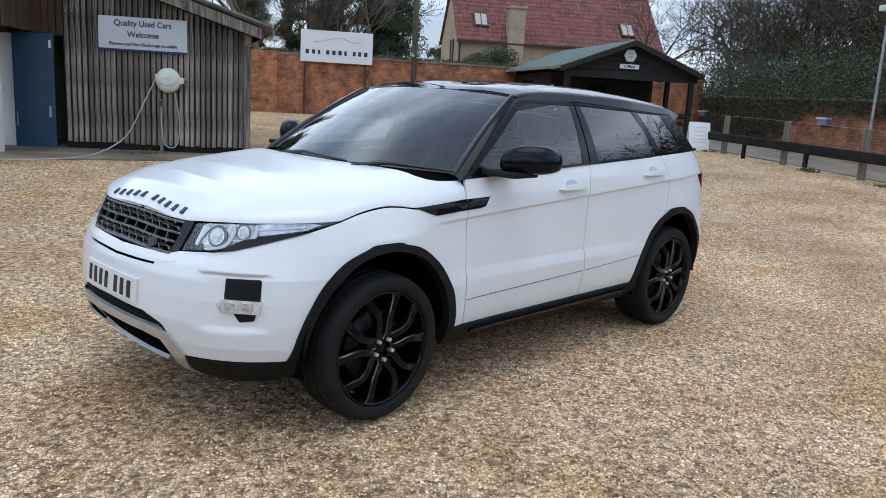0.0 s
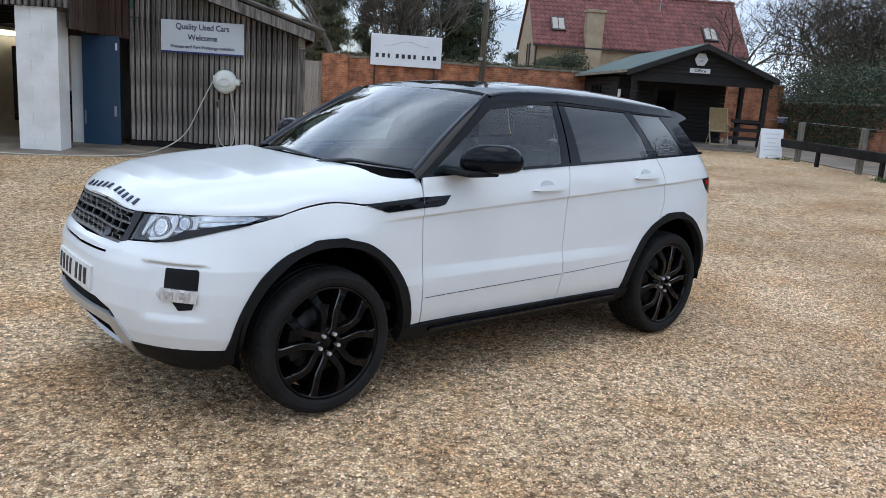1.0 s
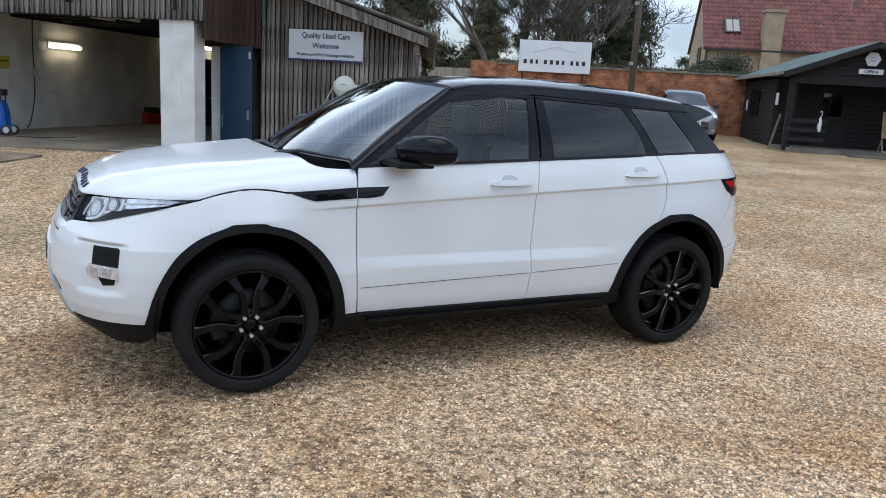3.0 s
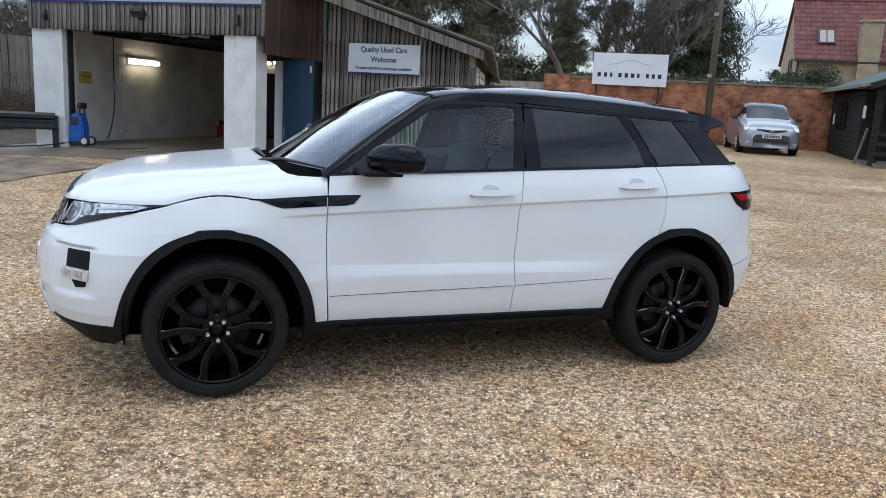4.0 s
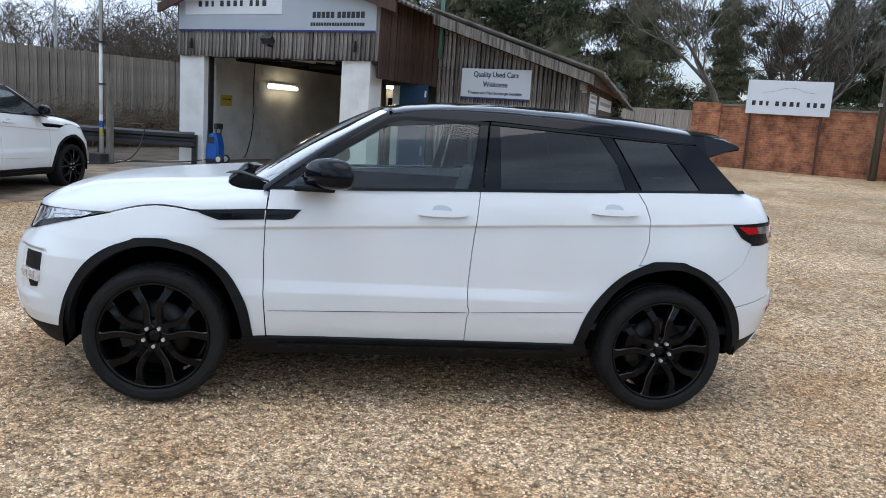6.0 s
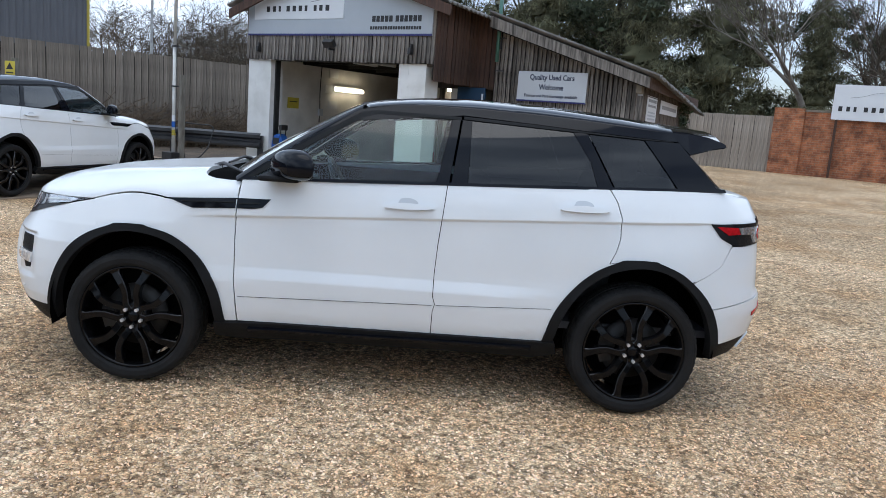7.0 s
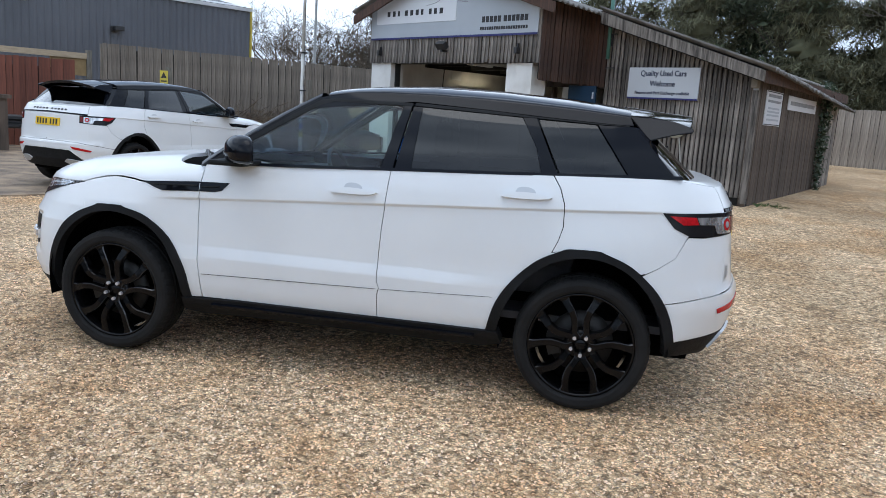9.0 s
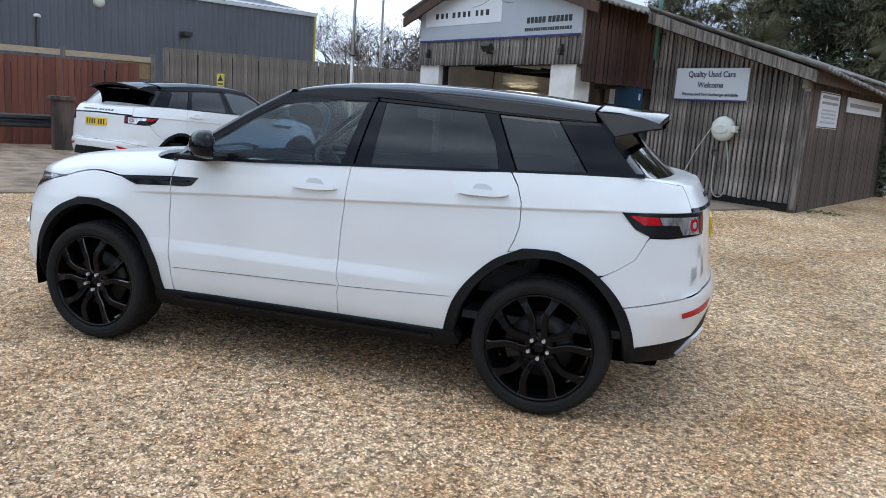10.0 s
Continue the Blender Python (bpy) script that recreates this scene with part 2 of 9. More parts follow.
def glass(name, tint, gloss=1.0, low=0.055):
    """A thin pane: a tinted view through it and a mirror image that grows towards grazing."""
    m = bpy.data.materials.new(name)
    m.use_nodes = True
    n, l = m.node_tree.nodes, m.node_tree.links
    n.clear()
    out, mix, tr, gl, lw = n.new("ShaderNodeOutputMaterial"), n.new("ShaderNodeMixShader"), n.new("ShaderNodeBsdfTransparent"), n.new("ShaderNodeBsdfGlossy"), n.new("ShaderNodeLayerWeight")
    tr.inputs[0].default_value, gl.inputs[0].default_value, gl.inputs["Roughness"].default_value = (*tint, 1), (gloss, gloss, gloss, 1), 0.012
    lw.inputs[0].default_value = 0.5
    power, span = n.new("ShaderNodeMath"), n.new("ShaderNodeMapRange")
    power.operation, power.inputs[1].default_value = "POWER", 3.4
    span.inputs[3].default_value, span.inputs[4].default_value = low, 1.0
    l.new(lw.outputs["Facing"], power.inputs[0])
    l.new(power.outputs[0], span.inputs[0])
    l.new(span.outputs[0], mix.inputs[0])
    l.new(tr.outputs[0], mix.inputs[1])
    l.new(gl.outputs[0], mix.inputs[2])
    l.new(mix.outputs[0], out.inputs[0])
    return m


def gravel_material(name):
    """Flint gravel: cells of two sizes with a stone's colour each, sunk joints, and broad damp or dusty stretches."""
    m = bpy.data.materials.new(name)
    m.use_nodes = True
    n, l = m.node_tree.nodes, m.node_tree.links
    p = n["Principled BSDF"]
    tc = n.new("ShaderNodeTexCoord")
    vo, vd, mid = n.new("ShaderNodeTexVoronoi"), n.new("ShaderNodeTexVoronoi"), n.new("ShaderNodeTexNoise")
    for v in (vo, vd):
        v.inputs["Scale"].default_value = 58.0
    vd.feature = "DISTANCE_TO_EDGE"
    mid.inputs["Scale"].default_value, mid.inputs["Detail"].default_value = 7.0, 6.0
    bend, push = n.new("ShaderNodeTexNoise"), n.new("ShaderNodeVectorMath")  # uneven outlines for the stones
    bend.inputs["Scale"].default_value, bend.inputs["Detail"].default_value = 110.0, 2.0
    push.operation = "MULTIPLY_ADD"
    push.inputs[1].default_value = (0.014, 0.014, 0.014)
    l.new(tc.outputs["Object"], bend.inputs["Vector"])
    l.new(bend.outputs["Color"], push.inputs[0])
    l.new(tc.outputs["Object"], push.inputs[2])
    for t in (vo, vd):
        l.new(push.outputs[0], t.inputs["Vector"])
    l.new(tc.outputs["Object"], mid.inputs["Vector"])
    sep = n.new("ShaderNodeSeparateColor")
    l.new(vo.outputs["Color"], sep.inputs[0])
    ramp = n.new("ShaderNodeValToRGB")
    e = ramp.color_ramp.elements
    e[0].position, e[0].color = 0.0, (0.365, 0.224, 0.123, 1)
    e[1].position, e[1].color = 1.0, (0.915, 0.73, 0.48, 1)
    for pos, c in ((0.25, (0.56, 0.384, 0.219)), (0.5, (0.695, 0.502, 0.297)), (0.75, (0.795, 0.609, 0.394))):
        k = e.new(pos)
        k.color = (*c, 1)
    l.new(sep.outputs[0], ramp.inputs[0])
    clump, clod, mul, mul2, fine = n.new("ShaderNodeTexNoise"), n.new("ShaderNodeValToRGB"), n.new("ShaderNodeMixRGB"), n.new("ShaderNodeMixRGB"), n.new("ShaderNodeValToRGB")
    clump.inputs["Scale"].default_value, clump.inputs["Detail"].default_value, clump.inputs["Roughness"].default_value = 24.0, 4.0, 0.6
    clod.color_ramp.elements[0].position, clod.color_ramp.elements[0].color = 0.37, (0.42, 0.40, 0.37, 1)
    clod.color_ramp.elements[1].position, clod.color_ramp.elements[1].color = 0.58, (1.34, 1.34, 1.34, 1)
    l.new(tc.outputs["Object"], clump.inputs["Vector"])
    l.new(clump.outputs[0], clod.inputs[0])
    mul.blend_type = mul2.blend_type = "MULTIPLY"
    mul.inputs[0].default_value, mul2.inputs[0].default_value = 1.0, 0.8
    fine.color_ramp.elements[0].position, fine.color_ramp.elements[0].color = 0.3, (0.7, 0.68, 0.64, 1)
    fine.color_ramp.elements[1].position, fine.color_ramp.elements[1].color = 0.65, (1.05, 1.05, 1.05, 1)
    l.new(mid.outputs[0], fine.inputs[0])
    l.new(ramp.outputs[0], mul.inputs[1])
    l.new(clod.outputs[0], mul.inputs[2])
    l.new(mul.outputs[0], mul2.inputs[1])
    l.new(fine.outputs[0], mul2.inputs[2])
    joint, mul3 = n.new("ShaderNodeMapRange"), n.new("ShaderNodeMixRGB")
    joint.inputs[2].default_value, joint.inputs[3].default_value = 0.18, 0.34
    l.new(vd.outputs["Distance"], joint.inputs[0])
    mul3.blend_type, mul3.inputs[0].default_value = "MULTIPLY", 1.0
    l.new(mul2.outputs[0], mul3.inputs[1])
    l.new(joint.outputs[0], mul3.inputs[2])
    l.new(mul3.outputs[0], p.inputs["Base Color"])
    bu = n.new("ShaderNodeBump")
    bu.inputs["Strength"].default_value, bu.inputs["Distance"].default_value = 1.0, 0.012
    l.new(vd.outputs["Distance"], bu.inputs["Height"])
    l.new(bu.outputs[0], p.inputs["Normal"])
    p.inputs["Roughness"].default_value = 0.85
    return m


def patchy(m):
    """Broad damp, dusty and rusty stretches over the yard, laid alike over the ground and its loose stones."""
    n, l = m.node_tree.nodes, m.node_tree.links
    base = n["Principled BSDF"].inputs["Base Color"]
    colour = base.links[0].from_socket
    place = n.new("ShaderNodeNewGeometry").outputs["Position"]
    for scale, detail, low, high, c1, c2 in ((0.42, 5.0, 0.30, 0.66, (0.74, 0.70, 0.64, 1), (1.16, 1.14, 1.13, 1)), (1.1, 6.0, 0.44, 0.68, (1.05, 1.05, 1.06, 1), (0.88, 0.76, 0.62, 1))):
        no, ramp, mul = n.new("ShaderNodeTexNoise"), n.new("ShaderNodeValToRGB"), n.new("ShaderNodeMixRGB")
        no.inputs["Scale"].default_value, no.inputs["Detail"].default_value = scale, detail
        ramp.color_ramp.elements[0].position, ramp.color_ramp.elements[0].color = low, c1
        ramp.color_ramp.elements[1].position, ramp.color_ramp.elements[1].color = high, c2
        mul.blend_type, mul.inputs[0].default_value = "MULTIPLY", 1.0
        l.new(place, no.inputs["Vector"])
        l.new(no.outputs[0], ramp.inputs[0])
        l.new(colour, mul.inputs[1])
        l.new(ramp.outputs[0], mul.inputs[2])
        colour = mul.outputs[0]
    l.new(colour, base)
    return m


def brick_material(name, c1, c2, mortar, w=0.225, h=0.075, along="x"):
    """Brickwork laid along x or y, with worn, sooty patches and sunk mortar."""
    m = bpy.data.materials.new(name)
    m.use_nodes = True
    n, l = m.node_tree.nodes, m.node_tree.links
    p = n["Principled BSDF"]
    tc, sp, cb, br, no = n.new("ShaderNodeTexCoord"), n.new("ShaderNodeSeparateXYZ"), n.new("ShaderNodeCombineXYZ"), n.new("ShaderNodeTexBrick"), n.new("ShaderNodeTexNoise")
    l.new(tc.outputs["Object"], sp.inputs[0])
    l.new(sp.outputs["X" if along == "x" else "Y"], cb.inputs[0])
    l.new(sp.outputs["Z"], cb.inputs[1])
    l.new(cb.outputs[0], br.inputs["Vector"])
    br.inputs["Color1"].default_value, br.inputs["Color2"].default_value, br.inputs["Mortar"].default_value = (*c1, 1), (*c2, 1), (*mortar, 1)
    br.inputs["Scale"].default_value, br.inputs["Mortar Size"].default_value = 1.0, 0.007
    br.inputs["Brick Width"].default_value, br.inputs["Row Height"].default_value = w, h
    no.inputs["Scale"].default_value, no.inputs["Detail"].default_value, no.inputs["Roughness"].default_value = 2.3, 12.0, 0.72
    l.new(tc.outputs["Object"], no.inputs["Vector"])
    ramp, mul = n.new("ShaderNodeValToRGB"), n.new("ShaderNodeMixRGB")
    ramp.color_ramp.elements[0].position, ramp.color_ramp.elements[0].color = 0.36, (0.38, 0.35, 0.34, 1)
    ramp.color_ramp.elements[1].position, ramp.color_ramp.elements[1].color = 0.64, (1.35, 1.25, 1.15, 1)
    l.new(no.outputs[0], ramp.inputs[0])
    mul.blend_type, mul.inputs[0].default_value = "MULTIPLY", 1.0
    l.new(br.outputs["Color"], mul.inputs[1])
    l.new(ramp.outputs[0], mul.inputs[2])
    l.new(mul.outputs[0], p.inputs["Base Color"])
    bu = n.new("ShaderNodeBump")
    bu.inputs["Strength"].default_value, bu.inputs["Distance"].default_value, bu.invert = 0.8, 0.01, True
    l.new(br.outputs["Fac"], bu.inputs["Height"])
    l.new(bu.outputs[0], p.inputs["Normal"])
    p.inputs["Roughness"].default_value = 0.9
    return m


M = {
    "gravel": patchy(gravel_material("gravel")),
    "paint": mat("white_car_paint", (0.73, 0.75, 0.76), (0.705, 0.725, 0.735), 3.0, 0.36, coat=0.8, spec=0.12),
    "gloss": mat("gloss_black_paint", (0.004, 0.005, 0.008), (0.006, 0.007, 0.010), 3.0, 0.05, spec=0.17),
    "plastic": mat("black_grained_plastic", (0.007, 0.0075, 0.0082), (0.011, 0.0115, 0.0125), 8.0, 0.6, bump=0.15, bscale=500, spec=0.16),
    "rubber": mat("tyre_rubber", (0.007, 0.007, 0.007), (0.0125, 0.012, 0.0118), 9.0, 0.78, bump=0.3, bscale=160, spec=0.25),
    "rim": mat("gloss_black_alloy", (0.003, 0.003, 0.0035), (0.005, 0.005, 0.0055), 5.0, 0.08, spec=0.18),
    "spokeglint": mat("black_alloy_edge_glint", (0.025, 0.025, 0.027), (0.04, 0.04, 0.042), 5.0, 0.14, spec=0.6),
    "mirror": mat("dim_mirror_glass", (0.16, 0.18, 0.20), (0.13, 0.15, 0.17), 5.0, 0.05, 1.0),
    # near-zero colour carries the deep shade of wells, scuttle and intakes
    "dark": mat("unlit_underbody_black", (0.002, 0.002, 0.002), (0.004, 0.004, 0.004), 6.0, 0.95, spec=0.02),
    "chrome": mat("chrome", (0.75, 0.76, 0.78), (0.65, 0.66, 0.68), 20.0, 0.12, 1.0),
    "silver": mat("satin_silver_trim", (0.56, 0.57, 0.58), (0.50, 0.51, 0.52), 20.0, 0.38, 0.6),
    "grille": mat("dark_satin_grille", (0.115, 0.11, 0.11), (0.15, 0.145, 0.14), 20.0, 0.34, 0.6),
    "disc": mat("brake_disc_steel", (0.035, 0.033, 0.031), (0.02, 0.018, 0.016), 14.0, 0.5, 0.5),
    "screen": glass("windscreen_glass", (0.26, 0.38, 0.54), low=0.065),
    "window": glass("front_window_glass", (0.72, 0.84, 0.81), low=0.042),
    "privacy": glass("privacy_glass", (0.045, 0.050, 0.058), low=0.042),
    "hatchscreen": glass("hatchback_windscreen", (0.035, 0.05, 0.065), low=0.13),
    "lens": glass("clear_lamp_lens", (0.88, 0.90, 0.92)),
    "lamp": mat("lamp_reflector", (0.86, 0.87, 0.89), (0.34, 0.35, 0.37), 26.0, 0.16, 0.7, coat=1.0, bump=0.25, bscale=90, stretch=(1, 1, 0.25)),
    "lampdark": mat("lamp_housing_black", (0.012, 0.012, 0.014), None, 12.0, 0.25, spec=0.25),
    "red": mat("red_lamp_lens", (0.50, 0.012, 0.018), (0.34, 0.008, 0.012), 60.0, 0.12, spec=0.3),
    "fogglass": mat("fog_lamp_glass", (0.78, 0.79, 0.80), (0.45, 0.46, 0.48), 55.0, 0.12, 0.25, coat=1.0, stretch=(1, 1, 0.4)),
    "reddark": mat("smoked_red_lamp_lens", (0.16, 0.012, 0.014), (0.10, 0.008, 0.01), 60.0, 0.12, spec=0.3),
    "clearlens": mat("pale_lamp_lens", (0.62, 0.62, 0.64), (0.38, 0.38, 0.40), 60.0, 0.10, 0.4, coat=1.0),
    "seat": mat("grey_black_upholstery", (0.035, 0.036, 0.040), (0.055, 0.056, 0.06), 12.0, 0.65, bump=0.2, bscale=220),
    "cabin": mat("dark_cabin_trim", (0.03, 0.03, 0.033), (0.045, 0.045, 0.05), 6.0, 0.6),
    "headlining": mat("pale_headlining", (0.42, 0.42, 0.40), (0.36, 0.36, 0.35), 8.0, 0.9),
    "platewhite": mat("white_number_plate", (0.72, 0.72, 0.70), (0.66, 0.66, 0.65), 12.0, 0.35),
    "plateyellow": mat("yellow_number_plate", (0.80, 0.52, 0.02), (0.74, 0.47, 0.02), 12.0, 0.35),
    "ink": mat("black_lettering", (0.012, 0.012, 0.014), (0.02, 0.02, 0.022), 8.0, 0.5),
    "navy": mat("navy_lettering", (0.012, 0.018, 0.05), (0.02, 0.026, 0.06), 8.0, 0.5),
    "carsilver": mat("silver_blue_car_paint", (0.27, 0.285, 0.315), (0.31, 0.325, 0.35), 4.0, 0.3, 0.4, coat=1.0),
    "greywood": mat("weathered_grey_board", (0.29, 0.255, 0.22), (0.068, 0.059, 0.051), 3.0, 0.88, bump=0.6, bscale=26, vary=0.42, stretch=(9, 9, 0.8)),
    "brownwood": mat("brown_stained_board", (0.095, 0.046, 0.028), (0.045, 0.024, 0.017), 3.0, 0.8, bump=0.4, bscale=26, vary=0.22, stretch=(9, 9, 0.8)),
    "wallbrown": mat("brown_boarded_wall", (0.12, 0.088, 0.066), (0.04, 0.028, 0.021), 1.6, 0.85, bump=0.4, bscale=24, vary=0.28, stretch=(4, 4, 0.6), lo=0.38, hi=0.62),
    "gap": mat("dark_backing_and_shade_board", (0.006, 0.005, 0.0045), (0.011, 0.0095, 0.008), 4.0, 0.95),
    "creosote": mat("black_creosoted_timber", (0.006, 0.0055, 0.005), (0.014, 0.012, 0.011), 3.0, 0.75, bump=0.4, bscale=30, vary=0.25, stretch=(1, 1, 6)),
    "fence": mat("old_fence_board", (0.245, 0.205, 0.165), (0.135, 0.112, 0.09), 3.0, 0.9, bump=0.4, bscale=26, vary=0.17, stretch=(8, 8, 0.7)),
    "palefence": mat("bleached_gate_board", (0.36, 0.31, 0.26), (0.23, 0.195, 0.16), 3.0, 0.9, bump=0.4, bscale=26, vary=0.14, stretch=(8, 8, 0.7)),
    "redfence": mat("red_brown_fence_board", (0.20, 0.066, 0.040), (0.13, 0.046, 0.030), 3.0, 0.85, bump=0.4, bscale=26, vary=0.2, stretch=(8, 8, 0.7)),
    "whiteblock": mat("white_painted_blockwork", (0.74, 0.73, 0.70), (0.60, 0.585, 0.55), 2.4, 0.8, bump=0.35, bscale=40, lo=0.42, hi=0.75),
    "inside": mat("grubby_white_inner_wall", (0.80, 0.77, 0.71), (0.60, 0.57, 0.52), 1.6, 0.85, bump=0.2, bscale=30),
    "concrete": mat("stained_concrete", (0.24, 0.19, 0.14), (0.11, 0.09, 0.07), 1.7, 0.8, bump=0.3, bscale=50, rough2=0.45),
    "wet": mat("damp_tarmac_yard", (0.34, 0.255, 0.175), (0.13, 0.10, 0.075), 2.6, 0.85, bump=1.0, bscale=60, spec=0.25, rough2=0.6, detail=12.0),
    "earth": mat("leaf_strewn_earth", (0.11, 0.08, 0.055), (0.05, 0.038, 0.027), 3.0, 0.95, bump=1.0, bscale=40, detail=12.0),
    "signwhite": mat("white_sign_panel", (0.70, 0.71, 0.72), (0.66, 0.67, 0.69), 2.0, 0.4),
    "signgrey": mat("grey_sign_panel", (0.42, 0.45, 0.48), (0.38, 0.41, 0.44), 1.0, 0.38),
    "signpale": mat("pale_grey_sign_panel", (0.50, 0.52, 0.54), (0.46, 0.48, 0.50), 1.0, 0.4),
    "signblue": mat("dark_blue_sign_band", (0.018, 0.020, 0.13), None, 4.0, 0.4),
    "bluedoor": mat("dark_blue_painted_steel", (0.012, 0.042, 0.085), (0.018, 0.05, 0.098), 3.0, 0.35, bump=0.05),
    "roofing": mat("grey_corrugated_cement", (0.22, 0.21, 0.20), (0.11, 0.105, 0.095), 3.0, 0.9, bump=0.3, bscale=40),
    "felt": mat("green_mineral_felt", (0.105, 0.145, 0.135), (0.075, 0.105, 0.10), 2.0, 0.9, bump=0.4, bscale=120),
    "pantile": mat("red_clay_pantile", (0.19, 0.062, 0.05), (0.125, 0.042, 0.038), 2.0, 0.75, bump=0.2, bscale=30, vary=0.2, island=0.22),
    "render": mat("buff_stone_wall", (0.40, 0.325, 0.225), (0.32, 0.255, 0.175), 2.0, 0.9, bump=0.3, bscale=20),
    "sheet": mat("grey_profiled_sheet", (0.096, 0.102, 0.118), (0.080, 0.086, 0.10), 0.6, 0.5, bump=0.05),
    "yellow": mat("yellow_corner_flashing", (0.42, 0.33, 0.04), (0.34, 0.27, 0.04), 3.0, 0.6),
    "sheetpale": mat("pale_translucent_roof_sheet", (0.55, 0.56, 0.57), (0.42, 0.43, 0.45), 2.0, 0.5),
    "brick": brick_material("old_red_brickwork", (0.44, 0.17, 0.08), (0.30, 0.115, 0.062), (0.33, 0.22, 0.15)),
    "brickside": brick_material("old_orange_brickwork", (0.36, 0.14, 0.065), (0.25, 0.09, 0.05), (0.26, 0.20, 0.15), along="y"),
    "bark": mat("grey_brown_bark", (0.085, 0.070, 0.052), (0.045, 0.038, 0.030), 5.0, 0.95, bump=0.5, bscale=40),
    "twig": mat("bare_twigs", (0.085, 0.068, 0.05), (0.05, 0.042, 0.032), 2.0, 0.95),
    "paletwig": mat("pale_birch_limb", (0.17, 0.155, 0.13), (0.09, 0.078, 0.065), 3.0, 0.9),
    "conifer": mat("dark_conifer_needles", (0.026, 0.037, 0.020), (0.066, 0.080, 0.042), 0.8, 0.85, island=0.45),
    "yew": mat("olive_evergreen_foliage", (0.068, 0.072, 0.038), (0.135, 0.13, 0.072), 0.8, 0.85, island=0.45),
    "hedge": mat("scrubby_hedge_leaves", (0.045, 0.06, 0.026), (0.10, 0.095, 0.05), 0.9, 0.8, island=0.5),
    "ivy": mat("ivy_leaves", (0.016, 0.034, 0.014), (0.038, 0.060, 0.026), 2.0, 0.55, island=0.4),
    "scrub": mat("bare_scrub_twigs", (0.085, 0.066, 0.047), (0.042, 0.035, 0.024), 1.2, 0.95, island=0.4),
    "bramble": mat("dry_bramble_stems", (0.15, 0.105, 0.066), (0.075, 0.055, 0.038), 3.0, 0.95, island=0.4),
    "grass": mat("grass_tuft", (0.06, 0.10, 0.025), (0.10, 0.13, 0.04), 4.0, 0.8, island=0.4),
    "steel": mat("galvanised_steel", (0.36, 0.37, 0.37), (0.26, 0.265, 0.27), 7.0, 0.5, 0.7),
    "rail": mat("blackened_timber_rail", (0.010, 0.0095, 0.009), (0.022, 0.020, 0.019), 3.0, 0.7, spec=0.15, bump=0.2, bscale=30),
    "barrier": mat("black_painted_steel_barrier", (0.014, 0.015, 0.017), (0.03, 0.03, 0.032), 4.0, 0.45),
    "post": mat("grey_timber_post", (0.20, 0.185, 0.155), (0.12, 0.105, 0.085), 4.0, 0.9, bump=0.4, bscale=30, stretch=(6, 6, 1)),
    "pole": mat("brown_utility_pole", (0.15, 0.12, 0.085), (0.09, 0.072, 0.052), 3.0, 0.9, bump=0.4, bscale=30, stretch=(6, 6, 0.6)),
    "whitepole": mat("white_painted_pole", (0.62, 0.61, 0.58), (0.48, 0.465, 0.43), 5.0, 0.5),
    "cream": mat("cream_plastic", (0.62, 0.64, 0.58), (0.54, 0.56, 0.51), 4.0, 0.4),
    "hose": mat("pale_hose", (0.42, 0.42, 0.38), (0.34, 0.34, 0.30), 10.0, 0.5),
    "blue": mat("blue_plastic", (0.012, 0.11, 0.42), (0.012, 0.09, 0.36), 6.0, 0.35),
    "black": mat("black_plastic", (0.015, 0.015, 0.016), (0.025, 0.025, 0.026), 8.0, 0.5),
    "cable": mat("black_cable", (0.016, 0.016, 0.017), None, 8.0, 0.55),
    "tube": mat("lit_fluorescent_tube", (0.9, 0.88, 0.8), None, 4.0, 0.4, emit=(1.0, 0.88, 0.64, 8.5)),
    "yellowsign": mat("yellow_notice", (0.62, 0.50, 0.06), (0.55, 0.44, 0.06), 5.0, 0.5),
    "canvas": mat("tan_deckchair_canvas", (0.30, 0.21, 0.10), (0.25, 0.17, 0.08), 8.0, 0.9, bump=0.1, bscale=400),
    "palewood": mat("pale_varnished_wood", (0.42, 0.33, 0.22), (0.34, 0.26, 0.17), 6.0, 0.5, stretch=(1, 1, 6)),
    "skylight": glass("skylight_pane", (0.05, 0.06, 0.08), low=0.14),
    "lavender": mat("blue_grey_box", (0.20, 0.22, 0.36), (0.17, 0.19, 0.31), 5.0, 0.5),
    "pebble": patchy(mat("flint_pebbles", (0.815, 0.577, 0.364), (0.47, 0.298, 0.177), 45.0, 0.8, island=0.42)),
    "pebblepale": patchy(mat("pale_flint_pebbles", (0.935, 0.756, 0.564), (0.715, 0.531, 0.372), 45.0, 0.75, island=0.32)),
    "pebbledark": patchy(mat("dark_flint_pebbles", (0.35, 0.26, 0.192), (0.175, 0.1255, 0.0915), 45.0, 0.7, island=0.5)),
    "coping": mat("stone_coping", (0.27, 0.23, 0.18), (0.17, 0.15, 0.115), 4.0, 0.9, bump=0.3),
    "redplastic": mat("red_plastic", (0.42, 0.02, 0.02), None, 6.0, 0.4),
    "deckwood": mat("grey_deck_board", (0.18, 0.155, 0.125), (0.11, 0.095, 0.078), 4.0, 0.85, vary=0.2),
    "greenbar": mat("green_painted_iron", (0.06, 0.17, 0.13), (0.05, 0.14, 0.11), 6.0, 0.5),
}

M["paint"].node_tree.nodes["Principled BSDF"].inputs["Coat Roughness"].default_value = 0.11

# ---- building helpers ----
RB = Matrix.Rotation(radians(-36.2), 4, "Z")  # the yard's buildings stand turned against the car; u runs along their fronts, v away from the camera


